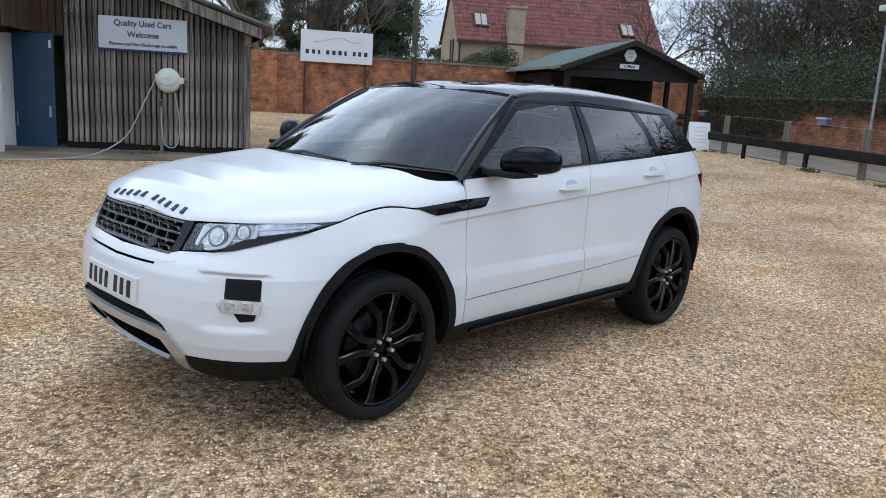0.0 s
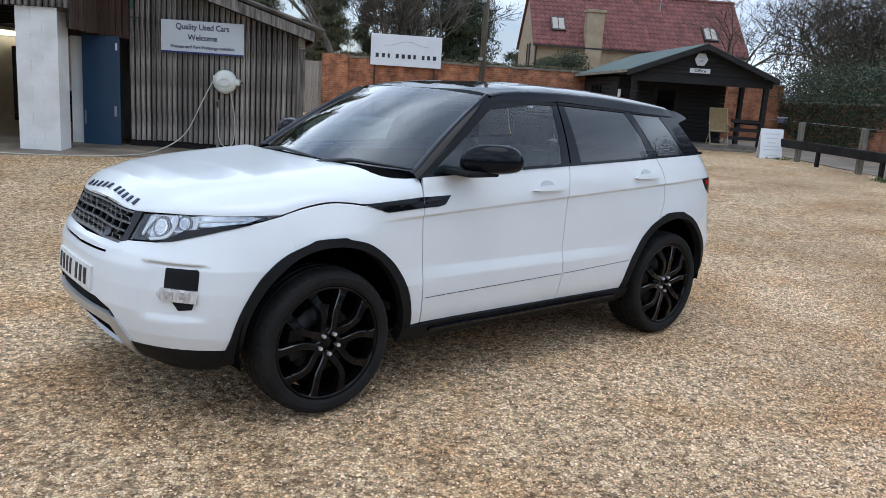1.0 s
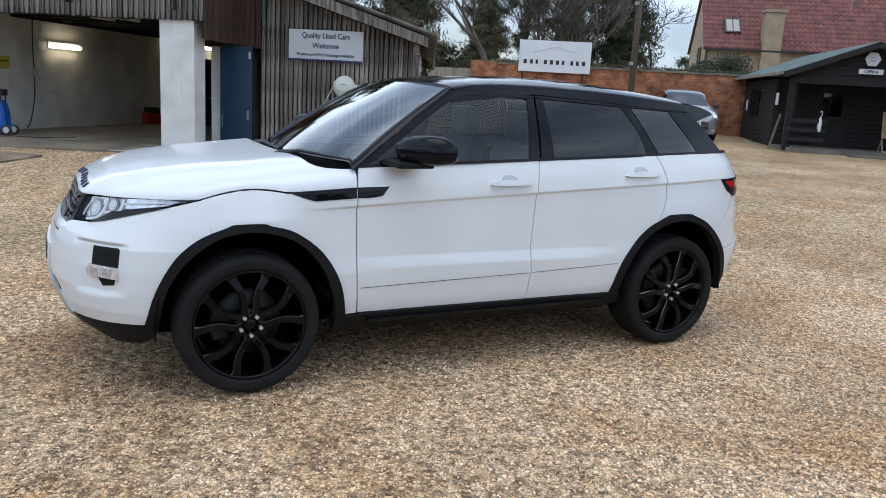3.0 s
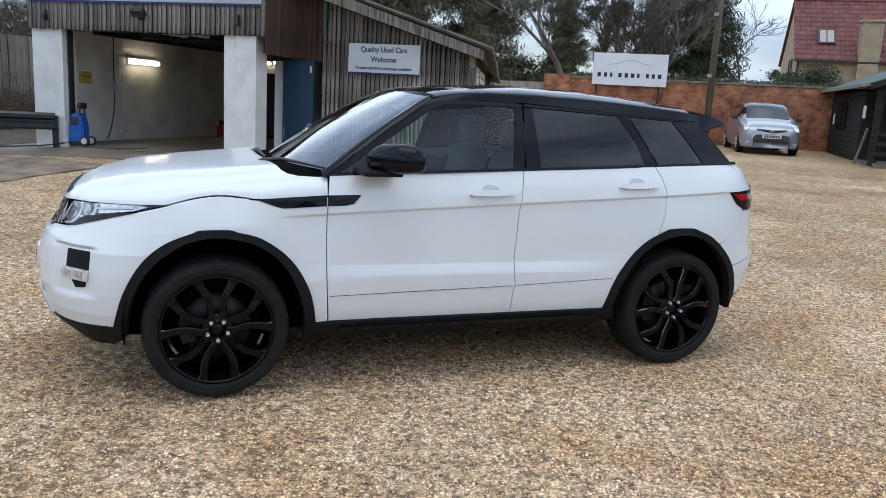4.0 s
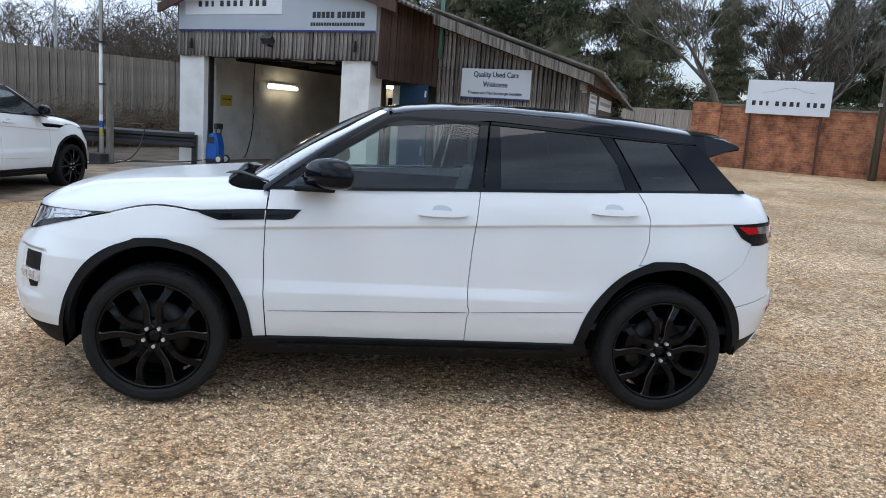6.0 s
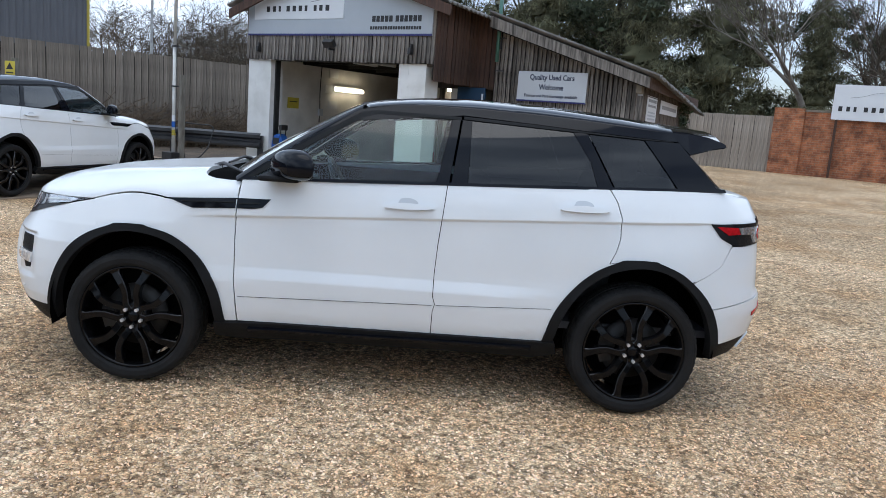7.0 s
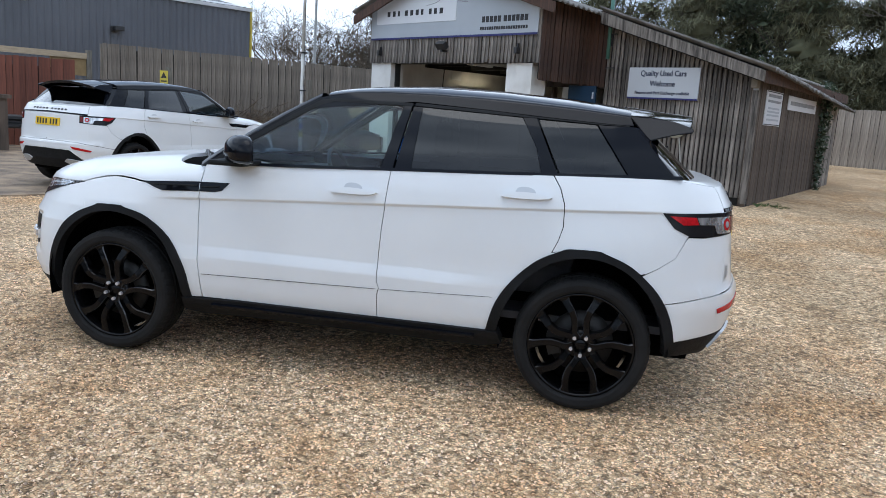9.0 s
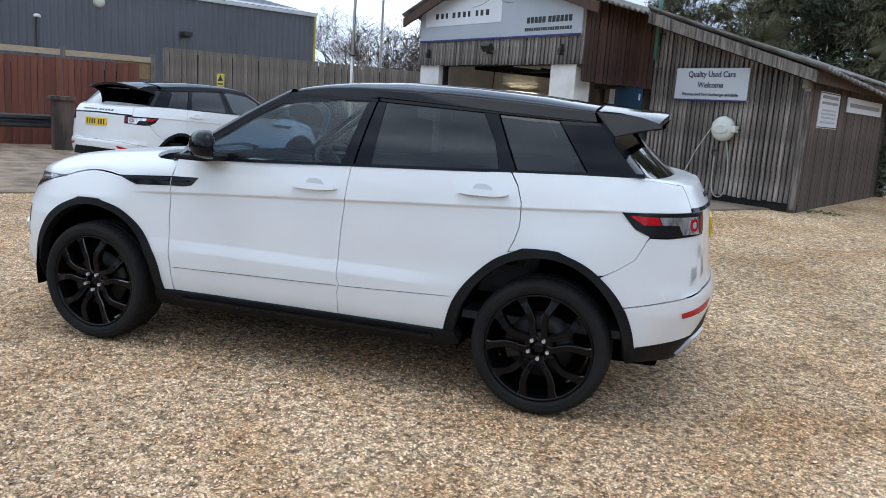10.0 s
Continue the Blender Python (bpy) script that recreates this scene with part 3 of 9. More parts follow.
def at(u, v, z=0.0, rz=0.0):
    return RB @ pose(u, v, z, 0, 0, rz)


def thing(name, label, category, m=None, group="", kind=""):
    ob = new(name)
    ob.empty_display_size = 0.1
    if m is not None:
        ob.matrix_basis = m
    return tagged(ob, label, category, group, kind)


def finish(name, me, material, parent=None, label=""):
    me.materials.append(material)
    ob = new(name, me)
    if parent is not None:
        ob.parent = parent
    if label:
        tagged(ob, label)
    return ob


def part(name, bm, material, parent=None, label="", smooth=False):
    me = bpy.data.meshes.new(name)
    bm.to_mesh(me)
    bm.free()
    if smooth:
        me.polygons.foreach_set("use_smooth", [True] * len(me.polygons))
    return finish(name, me, material, parent, label)


def raw(name, verts, faces, material, parent=None, label="", smooth=False):
    me = bpy.data.meshes.new(name)
    me.from_pydata(verts, [], faces)
    if smooth:
        me.polygons.foreach_set("use_smooth", [True] * len(me.polygons))
    me.update()
    return finish(name, me, material, parent, label)


def box(bm, a, b, bevel=0.0):
    """A cuboid between two corners, with its edges rounded off."""
    m = Matrix.LocRotScale([(p + q) / 2 for p, q in zip(a, b)], None, [abs(q - p) for p, q in zip(a, b)])
    made = bmesh.ops.create_cube(bm, size=1.0, matrix=m)["verts"]
    if bevel:
        edges = list({e for v in made for e in v.link_edges})
        bmesh.ops.bevel(bm, geom=edges, offset=bevel, segments=2, affect="EDGES", profile=0.6)
    return made


def boxed(name, a, b, material, parent=None, label="", bevel=0.0):
    bm = bmesh.new()
    box(bm, a, b, bevel)
    return part(name, bm, material, parent, label)


def rod(bm, a, b, r1, r2=None, sides=10):
    """A round bar from a to b."""
    a, b = Vector(a), Vector(b)
    turn = (b - a).to_track_quat("Z", "Y").to_matrix().to_4x4()
    bmesh.ops.create_cone(bm, cap_ends=True, segments=sides, radius1=r1, radius2=r1 if r2 is None else r2, depth=(b - a).length, matrix=Matrix.Translation((a + b) / 2) @ turn)


def hosepipe(name, points, r, material, parent=None, label="", sides=8, steps=8):
    """A round cable or pipe through some points."""
    pts = [Vector(p) for p in spline(points, steps)]
    verts, faces = [], []
    side = Vector((0, 0, 1))
    for i, p in enumerate(pts):
        d = (pts[min(i + 1, len(pts) - 1)] - pts[max(i - 1, 0)]).normalized()
        a = d.cross(side)
        a = a.normalized() if a.length > 0.05 else d.cross(Vector((1, 0, 0))).normalized()
        b = d.cross(a)
        for k in range(sides):
            w = 2 * math.pi * k / sides
            verts.append(p + (a * math.cos(w) + b * math.sin(w)) * r)
        if i:
            for k in range(sides):
                k2 = (k + 1) % sides
                faces.append(((i - 1) * sides + k, (i - 1) * sides + k2, i * sides + k2, i * sides + k))
    faces += [tuple(range(sides)), tuple(reversed(range((len(pts) - 1) * sides, len(pts) * sides)))]
    return raw(name, verts, faces, material, parent, label, True)


def prism(bm, outline, depth, axis="y", start=0.0):
    """A flat outline of (a, b) points made solid: axis y puts it in xz, axis x in yz, axis z in xy."""
    def place(a, b, c):
        return {"y": (a, c, b), "x": (c, a, b), "z": (a, b, c)}[axis]
    one = [bm.verts.new(place(a, b, start)) for a, b in outline]
    two = [bm.verts.new(place(a, b, start + depth)) for a, b in outline]
    bm.faces.new(one)
    bm.faces.new(list(reversed(two)))
    for i in range(len(one)):
        j = (i + 1) % len(one)
        bm.faces.new((one[j], one[i], two[i], two[j]))
    bmesh.ops.recalc_face_normals(bm, faces=bm.faces[:])


def lathe(bm, profile, sides=48, axis="y"):
    """A ring turned from (radius, along) points round the y axis."""
    rows = []
    for r, y in profile:
        rows.append([bm.verts.new((r * math.cos(2 * math.pi * k / sides), y, r * math.sin(2 * math.pi * k / sides))) for k in range(sides)])
    for a, b in zip(rows, rows[1:]):
        for k in range(sides):
            k2 = (k + 1) % sides
            bm.faces.new((a[k], a[k2], b[k2], b[k]))


def words(name, text, size, material, parent, m, width=None, label=""):
    """Lettering with the built-in font, as a thin raised mesh, centred at m. It reads along local x, up along local y."""
    cu = bpy.data.curves.new(name, "FONT")
    cu.body, cu.size, cu.align_x, cu.align_y, cu.extrude = text, size, "CENTER", "CENTER", 0.002
    cu.offset = size * 0.018
    tmp = bpy.data.objects.new(name, cu)
    scene.collection.objects.link(tmp)
    me = bpy.data.meshes.new_from_object(tmp.evaluated_get(bpy.context.evaluated_depsgraph_get()))
    bpy.data.objects.remove(tmp)
    bpy.data.curves.remove(cu)
    me.name = name
    me.materials.clear()
    if width:
        xs = [v.co.x for v in me.vertices]
        k = width / (max(xs) - min(xs))
        me.transform(Matrix.Diagonal((k, 1, 1, 1)))
    ob = finish(name, me, material, parent, label)
    ob.matrix_basis = m
    return ob


def bars(name, spans, h, material, parent, m, label=""):
    """Plain bars in place of writing: spans of (start, end) along local x, h high."""
    for a, b in spans:
        bm = bmesh.new()
        box(bm, (a, -h / 2, -0.002), (b, h / 2, 0.002))
        part(name, bm, material, parent, label).matrix_basis = m


UPRIGHT = pose(0, 0, 0, 90, 0, 0)  # lettering that faces -y, reading along x


def ground_z(u, v):
    """The yard rises gently from the parked car to the buildings."""
    rise = [(-80, -0.4), (1.0, 0.0), (3.0, 0.03), (8.0, 0.255), (16.0, 0.39), (18.0, 0.46), (24.0, 0.55), (60.0, 0.9), (400.0, 4.0)]
    z = lerp_table(rise, v)
    if u < -5.0 and v > 0:
        z *= lerp_table([(-16.0, 0.55), (-11.5, 0.75), (-9.0, 1.0), (0, 1.0)], u)
    return z


# ---- the ground: one sheet from the yard to the horizon ----
def make_ground():
    verts, faces = [], []
    us = [-2500, -800, -300, -120, -60] + [-40 + 1.5 * i for i in range(54)] + [60, 120, 300, 800, 2500]
    vs = [-2500, -800, -300, -100, -40] + [-20 + 1.5 * i for i in range(54)] + [80, 140, 300, 800, 2500]
    for v in vs:
        for u in us:
            z = ground_z(u, v) if abs(u) < 200 and v < 400 else (4.0 if v > 200 else 0.0)
            near = math.hypot(u, v)
            if 4.0 < near < 40:
                z += 0.03 * (noise.noise((u * 0.35, v * 0.35, 0)))
            if -10.1 < u < -5.6 and 8.4 < v < 18.7:  # dug out under the bay floor
                z -= 0.25
            verts.append((u, v, z))
    w = len(us)
    for j in range(len(vs) - 1):
        for i in range(w - 1):
            faces.append((j * w + i, j * w + i + 1, (j + 1) * w + i + 1, (j + 1) * w + i))
    ob = raw("ground", verts, faces, M["gravel"], smooth=True)
    ob.matrix_basis = at(0, 0)
    return tagged(ob, "tan and buff flint gravel covering the whole yard", "ground", kind="structure")


make_ground()


def slab(name, label, corners, material, lift):
    """A thin sheet of hard standing that follows the ground."""
    verts, faces, n = [], [], 14
    (a, b, c, d) = corners
    for j in range(n + 1):
        for i in range(n + 1):
            s, t = i / n, j / n
            edge = 0.10 * noise.noise((i * 0.9, j * 0.9, len(name)))
            u = (a[0] * (1 - s) + b[0] * s) * (1 - t) + (d[0] * (1 - s) + c[0] * s) * t + edge
            v = (a[1] * (1 - s) + b[1] * s) * (1 - t) + (d[1] * (1 - s) + c[1] * s) * t + edge
            verts.append((u, v, ground_z(u, v) + lift + 0.02))
    w = n + 1
    for j in range(n):
        for i in range(n):
            faces.append((j * w + i, j * w + i + 1, (j + 1) * w + i + 1, (j + 1) * w + i))
    rim = [i for i in range(w)] + [j * w + n for j in range(1, w)] + [n * w + i for i in range(n - 1, -1, -1)] + [j * w for j in range(n - 1, 0, -1)]
    k = len(verts)
    verts += [(verts[i][0], verts[i][1], verts[i][2] - 0.12) for i in rim]
    for i in range(len(rim)):
        j = (i + 1) % len(rim)
        faces.append((rim[i], k + i, k + j, rim[j]))
    ob = raw(name, verts, faces, material, smooth=False)
    ob.matrix_basis = at(0, 0)
    return tagged(ob, label, "pavement", kind="structure")


slab("pavement_apron", "stained tan concrete apron before the workshop", [(-11.2, 5.9), (-2.6, 7.9), (-2.3, 9.4), (-10.6, 9.2)], M["concrete"], 0.0)
slab("pavement_verge", "dark earth verge between the barrier and the long fence", [(-16.6, 4.3), (-10.45, 7.9), (-10.45, 27.0), (-13.9, 27.0)], M["earth"], -0.008)
slab("pavement_yard", "damp dark tarmac beside the workshop", [(-17.0, -7.0), (-7.6, -1.2), (-7.3, 6.0), (-17.0, 7.4)], M["wet"], -0.004)


def board_row(parent, name, p0, p1, z0, z1, pitch, width, thick, material, top=None, low=None, proud=0.0):
    """Upright boards in a row from p0 to p1 (u, v), each a piece of its own. top, low: heights as functions of the share along the row."""
    du, dv = p1[0] - p0[0], p1[1] - p0[1]
    length = math.hypot(du, dv)
    n, ang = int(length / pitch), math.atan2(dv, du)
    for i in range(n):
        f = (i + 0.5) / n
        za = (low(f) if low else z0) + random.uniform(-0.012, 0.012)
        zb = top(f) if top else z1
        bm = bmesh.new()
        w = width * random.uniform(0.90, 1.08)
        box(bm, (-w / 2, -thick, za), (w / 2, 0, zb), 0.003)
        ob = part(name, bm, material, parent)
        ob.matrix_basis = pose(p0[0] + du * f, p0[1] + dv * f, 0, 0, random.uniform(-0.15, 0.15), math.degrees(ang)) @ pose(0, -proud - random.uniform(0, 0.006), 0)
    return n


# ---- workshop with its open bay ----
def workshop():
    b = thing("workshop", "single-storey workshop of white blockwork and grey boarding with open bay", "workshop", at(0, 0))
    base = 0.22
    def pillar(u0, u1, v0, v1, top):
        n = 11
        step = (top - base) / n
        core = boxed("pillar", (u0 + 0.006, v0 + 0.006, base - 0.1), (u1 - 0.006, v1, top), M["whiteblock"], b, "white-painted block pillar")
        for k in range(n):  # courses of painted blocks
            cut = u0 + (u1 - u0) * (0.62 if k % 2 else 0.36)
            for a, c in ((u0, cut - 0.001), (cut + 0.001, u1)):
                blk = bmesh.new()
                box(blk, (a, v0, base + k * step + 0.0006), (c, v1 - 0.01, base + (k + 1) * step - 0.0006), 0.0018)
                part("block", blk, M["whiteblock"], core)
    pillar(-10.35, -9.66, 7.60, 7.95, 2.46)
    pillar(-6.20, -5.57, 7.60, 8.00, 2.44)
    # bay walls, back wall, floor, ceiling
    for name, a, c in (("side_wall", (-10.35, 7.95, 0.1), (-10.15, 19.2, 2.75)), ("back_wall", (-10.15, 19.0, 0.1), (-5.44, 19.2, 2.75)), ("inner_wall", (-5.60, 9.1, 0.1), (-5.44, 19.0, 2.75))):
        boxed(name, a, c, M["inside"], b)
    for k in range(6):  # toothed blockwork scar on the side wall
        boxed("block", (-10.15, 9.75 + 0.12 * (k % 2), 0.45 + 0.36 * k), (-10.13, 10.05 + 0.12 * (k % 2), 0.63 + 0.36 * k), M["whiteblock"], b)
    boxed("bay_floor", (-10.15, 7.7, 0.05), (-5.60, 19.0, 0.285), M["concrete"], b)
    # near-black from ceiling to wall plate: the bay's upper gloom is in the colour
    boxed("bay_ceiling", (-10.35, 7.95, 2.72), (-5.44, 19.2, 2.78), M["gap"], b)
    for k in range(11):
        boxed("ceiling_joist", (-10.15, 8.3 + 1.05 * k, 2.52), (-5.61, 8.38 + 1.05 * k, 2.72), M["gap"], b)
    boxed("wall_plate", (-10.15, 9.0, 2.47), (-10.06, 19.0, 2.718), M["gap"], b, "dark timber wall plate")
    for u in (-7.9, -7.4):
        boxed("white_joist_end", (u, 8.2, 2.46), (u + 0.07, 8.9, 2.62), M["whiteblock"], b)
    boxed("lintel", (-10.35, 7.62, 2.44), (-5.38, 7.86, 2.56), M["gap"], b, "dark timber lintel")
    boxed("roller_guide", (-9.66, 7.72, 0.25), (-9.62, 7.84, 2.44), M["black"], b)
    # fascia above, boarded, and the front gable
    boxed("fascia_backing", (-10.36, 7.56, 2.50), (-5.38, 7.62, 3.95), M["gap"], b)
    board_row(b, "fascia_board", (-10.37, 7.56), (-5.36, 7.56), 2.44, 3.93, 0.098, 0.078, 0.022, M["greywood"])
    # stained side wall of the upper storey and the strip beside it
    boxed("side_backing", (-5.42, 7.58, 2.16), (-5.37, 8.95, 3.55), M["gap"], b)
    board_row(b, "stained_board", (-5.37, 7.53), (-5.37, 8.92), 2.14, 3.52, 0.105, 0.094, 0.022, M["brownwood"])
    boxed("strip_backing", (-5.37, 8.93, 2.16), (-4.96, 8.97, 3.5), M["gap"], b)
    board_row(b, "stained_board", (-5.37, 8.93), (-4.93, 8.93), 2.13, 3.48, 0.105, 0.094, 0.022, M["brownwood"])
    boxed("soffit", (-6.2, 7.62, 2.40), (-5.43, 8.95, 2.44), M["wallbrown"], b)
    # recess with the door opening
    boxed("door_head", (-6.36, 8.97, 2.10), (-4.95, 9.07, 2.46), M["wallbrown"], b)
    boxed("door_frame", (-5.93, 8.95, 0.2), (-5.72, 9.10, 2.10), M["whiteblock"], b, "white door frame")
    boxed("door_frame", (-6.22, 8.97, 0.2), (-6.18, 9.10, 2.10), M["wallbrown"], b)
    # roofs: a pitched sheet roof that runs on down over the lean-to
    def slope(name, u0, z0, u1, z1, v0, v1, wave):
        n, verts, faces = int((v1 - v0) / 0.0365), [], []
        for i in range(n + 1):
            v = v0 + (v1 - v0) * i / n
            d = wave * math.cos(i * math.pi / 2) - 0.06 * (v - v0)
            for t in (0, 1):
                verts += [(u0, v, z0 + d + 0.03 * t), (u1, v, z1 + d + 0.03 * t)]
        for i in range(n):
            a, c = 4 * i, 4 * i + 4
            faces += [(a + 2, a + 3, c + 3, c + 2), (a, c, c + 1, a + 1), (a + 1, c + 1, c + 3, a + 3)]
        faces += [(0, 1, 3, 2), (4 * n, 4 * n + 2, 4 * n + 3, 4 * n + 1)]
        return raw(name, verts, faces, M["roofing"], b, "grey corrugated roof sheet")
    slope("roof_sheet", -7.9, 4.40, -4.95, 3.47, 7.25, 19.4, 0.018)
    slope("roof_sheet", -10.7, 3.5, -7.9, 4.40, 7.25, 19.4, 0.018)
    bm = bmesh.new()
    prism(bm, [(-7.9, 4.18), (-4.90, 3.24), (-4.90, 3.42), (-7.9, 4.37)], 0.05, "y", 7.26)
    part("rake_board", bm, M["brownwood"], b, "weathered brown rake board")
    bm = bmesh.new()
    prism(bm, [(-7.9, 4.18), (-10.65, 3.26), (-10.65, 3.44), (-7.9, 4.37)], 0.05, "y", 7.26)
    part("rake_board", bm, M["brownwood"], b)
    bm = bmesh.new()
    prism(bm, [(-10.36, 3.9), (-5.38, 3.9), (-5.38, 3.50), (-7.9, 4.25), (-10.36, 3.52)], 0.05, "y", 7.58)
    part("gable_panel", bm, M["gap"], b)
    return b


workshop()


def lean_to():
    b = thing("timber_shed", "weathered grey vertical-boarded lean-to shed with low sloping roof", "shed", at(0, 0))
    base = 0.24
    u0, u1, v = -4.95, -1.98, 8.95
    end = (-3.30, 15.6)
    def top(f):
        return 3.34 - 0.93 * f
    bm = bmesh.new()
    prism(bm, [(u0, 0.40), (u1, 0.40), (u1, 2.40), (u0, 3.33)], 0.05, "y", v)
    part("front_backing", bm, M["gap"], b)
    boxed("plinth", (u0, v + 0.01, base - 0.1), (u1, v + 0.10, 0.40), M["gap"], b, "dark tarred plinth")
    board_row(b, "plank", (u0 + 0.02, v), (u1, v), 0.40, 3.0, 0.0885, 0.068, 0.022, M["greywood"], top=top)
    boxed("corner_board", (u1 - 0.07, v - 0.035, 0.32), (u1 + 0.025, v + 0.02, 2.40), M["greywood"], b)
    # right-hand wall, running back at a slight angle
    du, dv = end[0] - u1, end[1] - v
    ang = math.degrees(math.atan2(dv, du))
    length = math.hypot(du, dv)
    wall = boxed("brown_wall", (0, 0, base - 0.1), (length, 0.10, 2.42), M["wallbrown"], b, "brown-stained boarded side wall")
    wall.matrix_basis = pose(u1, v, 0, 0, 0, ang)
    for k in range(int(length / 0.16)):
        ob = boxed("cladding_board", (0.004, -0.014 - 0.006 * (k % 3 == 1), base), (0.152, 0.0, 2.40), M["greywood" if k > 32 else "wallbrown"], b, bevel=0.003)
        ob.matrix_basis = pose(u1, v, 0, 0, 0, ang) @ pose(0.16 * k, 0, 0)
    boxed("back_wall", (u0 - 0.4, 15.5, 0.3), (end[0], 15.6, 1.9), M["gap"], b)
    # roof sheet with a ragged edge, rake and eaves boards
    n, verts, faces = 180, [], []
    eave = 3.475 - 0.318 * (u1 + 0.33 - u0)
    for i in range(n + 1):
        vv = 8.62 + (16.0 - 8.62) * i / n
        shift = -(vv - 8.95) * (-du / dv)
        d = 0.018 * math.cos(i * math.pi / 2)
        ub = u1 + 0.33 + shift + random.uniform(-0.02, 0.02)
        for t in (0, 1):
            verts += [(u0 - 0.02, vv, eave + 0.318 * (ub - u0) - 0.05 * (vv - 8.62) + d + 0.03 * t), (ub, vv, eave - 0.05 * (vv - 8.62) + d + 0.03 * t)]
    for i in range(n):
        a, c = 4 * i, 4 * i + 4
        faces += [(a + 2, a + 3, c + 3, c + 2), (a, c, c + 1, a + 1), (a + 1, c + 1, c + 3, a + 3)]
    faces += [(0, 1, 3, 2)]
    raw("roof_sheet", verts, faces, M["roofing"], b, "grey corrugated roof sheet with lichen")
    bm = bmesh.new()
    prism(bm, [(u0, 3.24), (u1 + 0.22, 2.25), (u1 + 0.22, 2.42), (u0, 3.44)], 0.04, "y", v - 0.30)
    part("rake_board", bm, M["greywood"], b, "weathered grey rake board")
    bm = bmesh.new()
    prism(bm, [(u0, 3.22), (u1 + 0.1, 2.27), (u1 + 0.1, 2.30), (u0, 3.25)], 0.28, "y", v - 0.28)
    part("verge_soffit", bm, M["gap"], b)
    ob = boxed("eaves_board", (0, -0.02, 2.24), (length + 0.3, 0.02, 2.42), M["brownwood"], b, "brown eaves board")
    ob.matrix_basis = pose(u1 + 0.22, v - 0.28, 0, 0, 0, ang)
    return b


lean_to()


# ---- far wall, gate, garden wall on the right ----
def brick_wall(name, label, u0, v0, u1, v1, z0, z1, thick, material, cap=True):
    if abs(u1 - u0) > abs(v1 - v0):
        a, b = (u0, v0, z0), (u1, v0 + thick, z1)
    else:
        a, b = (u0, v0, z0), (u0 + thick, v1, z1)
    bm = bmesh.new()
    box(bm, a, b)
    n = int(max(abs(u1 - u0), abs(v1 - v0)) / 0.45)
    ob = part(name, bm, material)
    ob.matrix_basis = at(0, 0)
    tagged(ob, label, "wall", kind="structure")
    if cap:
        for k in range(n):  # rough coping stones
            f0, f1 = k / n, (k + 1) / n
            rough = random.uniform(-0.01, 0.02)
            if abs(u1 - u0) > abs(v1 - v0):
                c, d = (u0 + (u1 - u0) * f0 + 0.006, v0 - 0.04, z1), (u0 + (u1 - u0) * f1 - 0.006, v0 + thick + 0.04, z1 + 0.07 + rough)
            else:
                c, d = (u0 - 0.04, v0 + (v1 - v0) * f0 + 0.006, z1), (u0 + thick + 0.04, v0 + (v1 - v0) * f1 - 0.006, z1 + 0.07 + rough)
            boxed("coping_stone", c, d, M["coping"], ob, bevel=0.012)
    return ob


brick_wall("wall_back", "old red brick boundary wall with sooty patches and rough coping", -3.10, 23.95, 14.2, 23.95, 0.3, 2.62, 0.24, M["brick"])
brick_wall("wall_pier", "taller red brick end pier of the boundary wall", -3.14, 23.88, -2.2, 23.88, 0.3, 2.72, 0.36, M["brick"], False)
brick_wall("wall_side", "low orange brick garden wall half covered in ivy", 14.2, -4.0, 14.2, 24.0, 0.1, 2.0, 0.24, M["brickside"])


def board_fence(label, p0, p1, z_base, z0, z1, pitch, material, group="", rails=True):
    du, dv = p1[0] - p0[0], p1[1] - p0[1]
    length, ang = math.hypot(du, dv), math.degrees(math.atan2(dv, du))
    f = thing("fence", label, "fence", at(p0[0], p0[1], 0, ang), group)
    n = int(length / pitch)
    for i in range(n):
        x, top = (i + 0.5) * length / n, z0 + (z1 - z0) * i / n
        bm = bmesh.new()
        box(bm, (-pitch * 0.48, -0.012, z_base), (pitch * 0.48, 0.012, top + random.uniform(-0.007, 0.007)))
        ob = part("board", bm, material, f)
        ob.matrix_basis = pose(x, (i % 2) * 0.016, 0, 0, random.uniform(-0.4, 0.4), 0)
    boxed("fence_backing", (0.02, 0.022, z_base), (length - 0.02, 0.030, min(z0, z1) - 0.12), M["gap"], f)
    for z in (0.55, 1.6):
        boxed("fence_rail", (0, 0.03, z_base + z), (length, 0.09, z_base + z + 0.09), material, f)
    for k in range(int(length / 2.4) + 1):
        boxed("fence_post", (2.4 * k - 0.05, 0.03, z_base - 0.3), (2.4 * k + 0.05, 0.13, min(z0, z1) - 0.02), material, f)
    return f


board_fence("weathered grey close-boarded gate panel beside the brick wall", (-6.9, 24.0), (-3.12, 24.0), 0.5, 2.40, 2.42, 0.13, M["palefence"])
board_fence("tall weathered close-boarded fence behind the parked cars", (-16.65, 3.90), (-12.9, 33.4), -0.1, 2.62, 2.62, 0.102, M["fence"])
board_fence("lower red-brown boarded fence", (-16.9, -6.5), (-16.9, 3.3), -0.1, 2.05, 2.15, 0.14, M["redfence"])


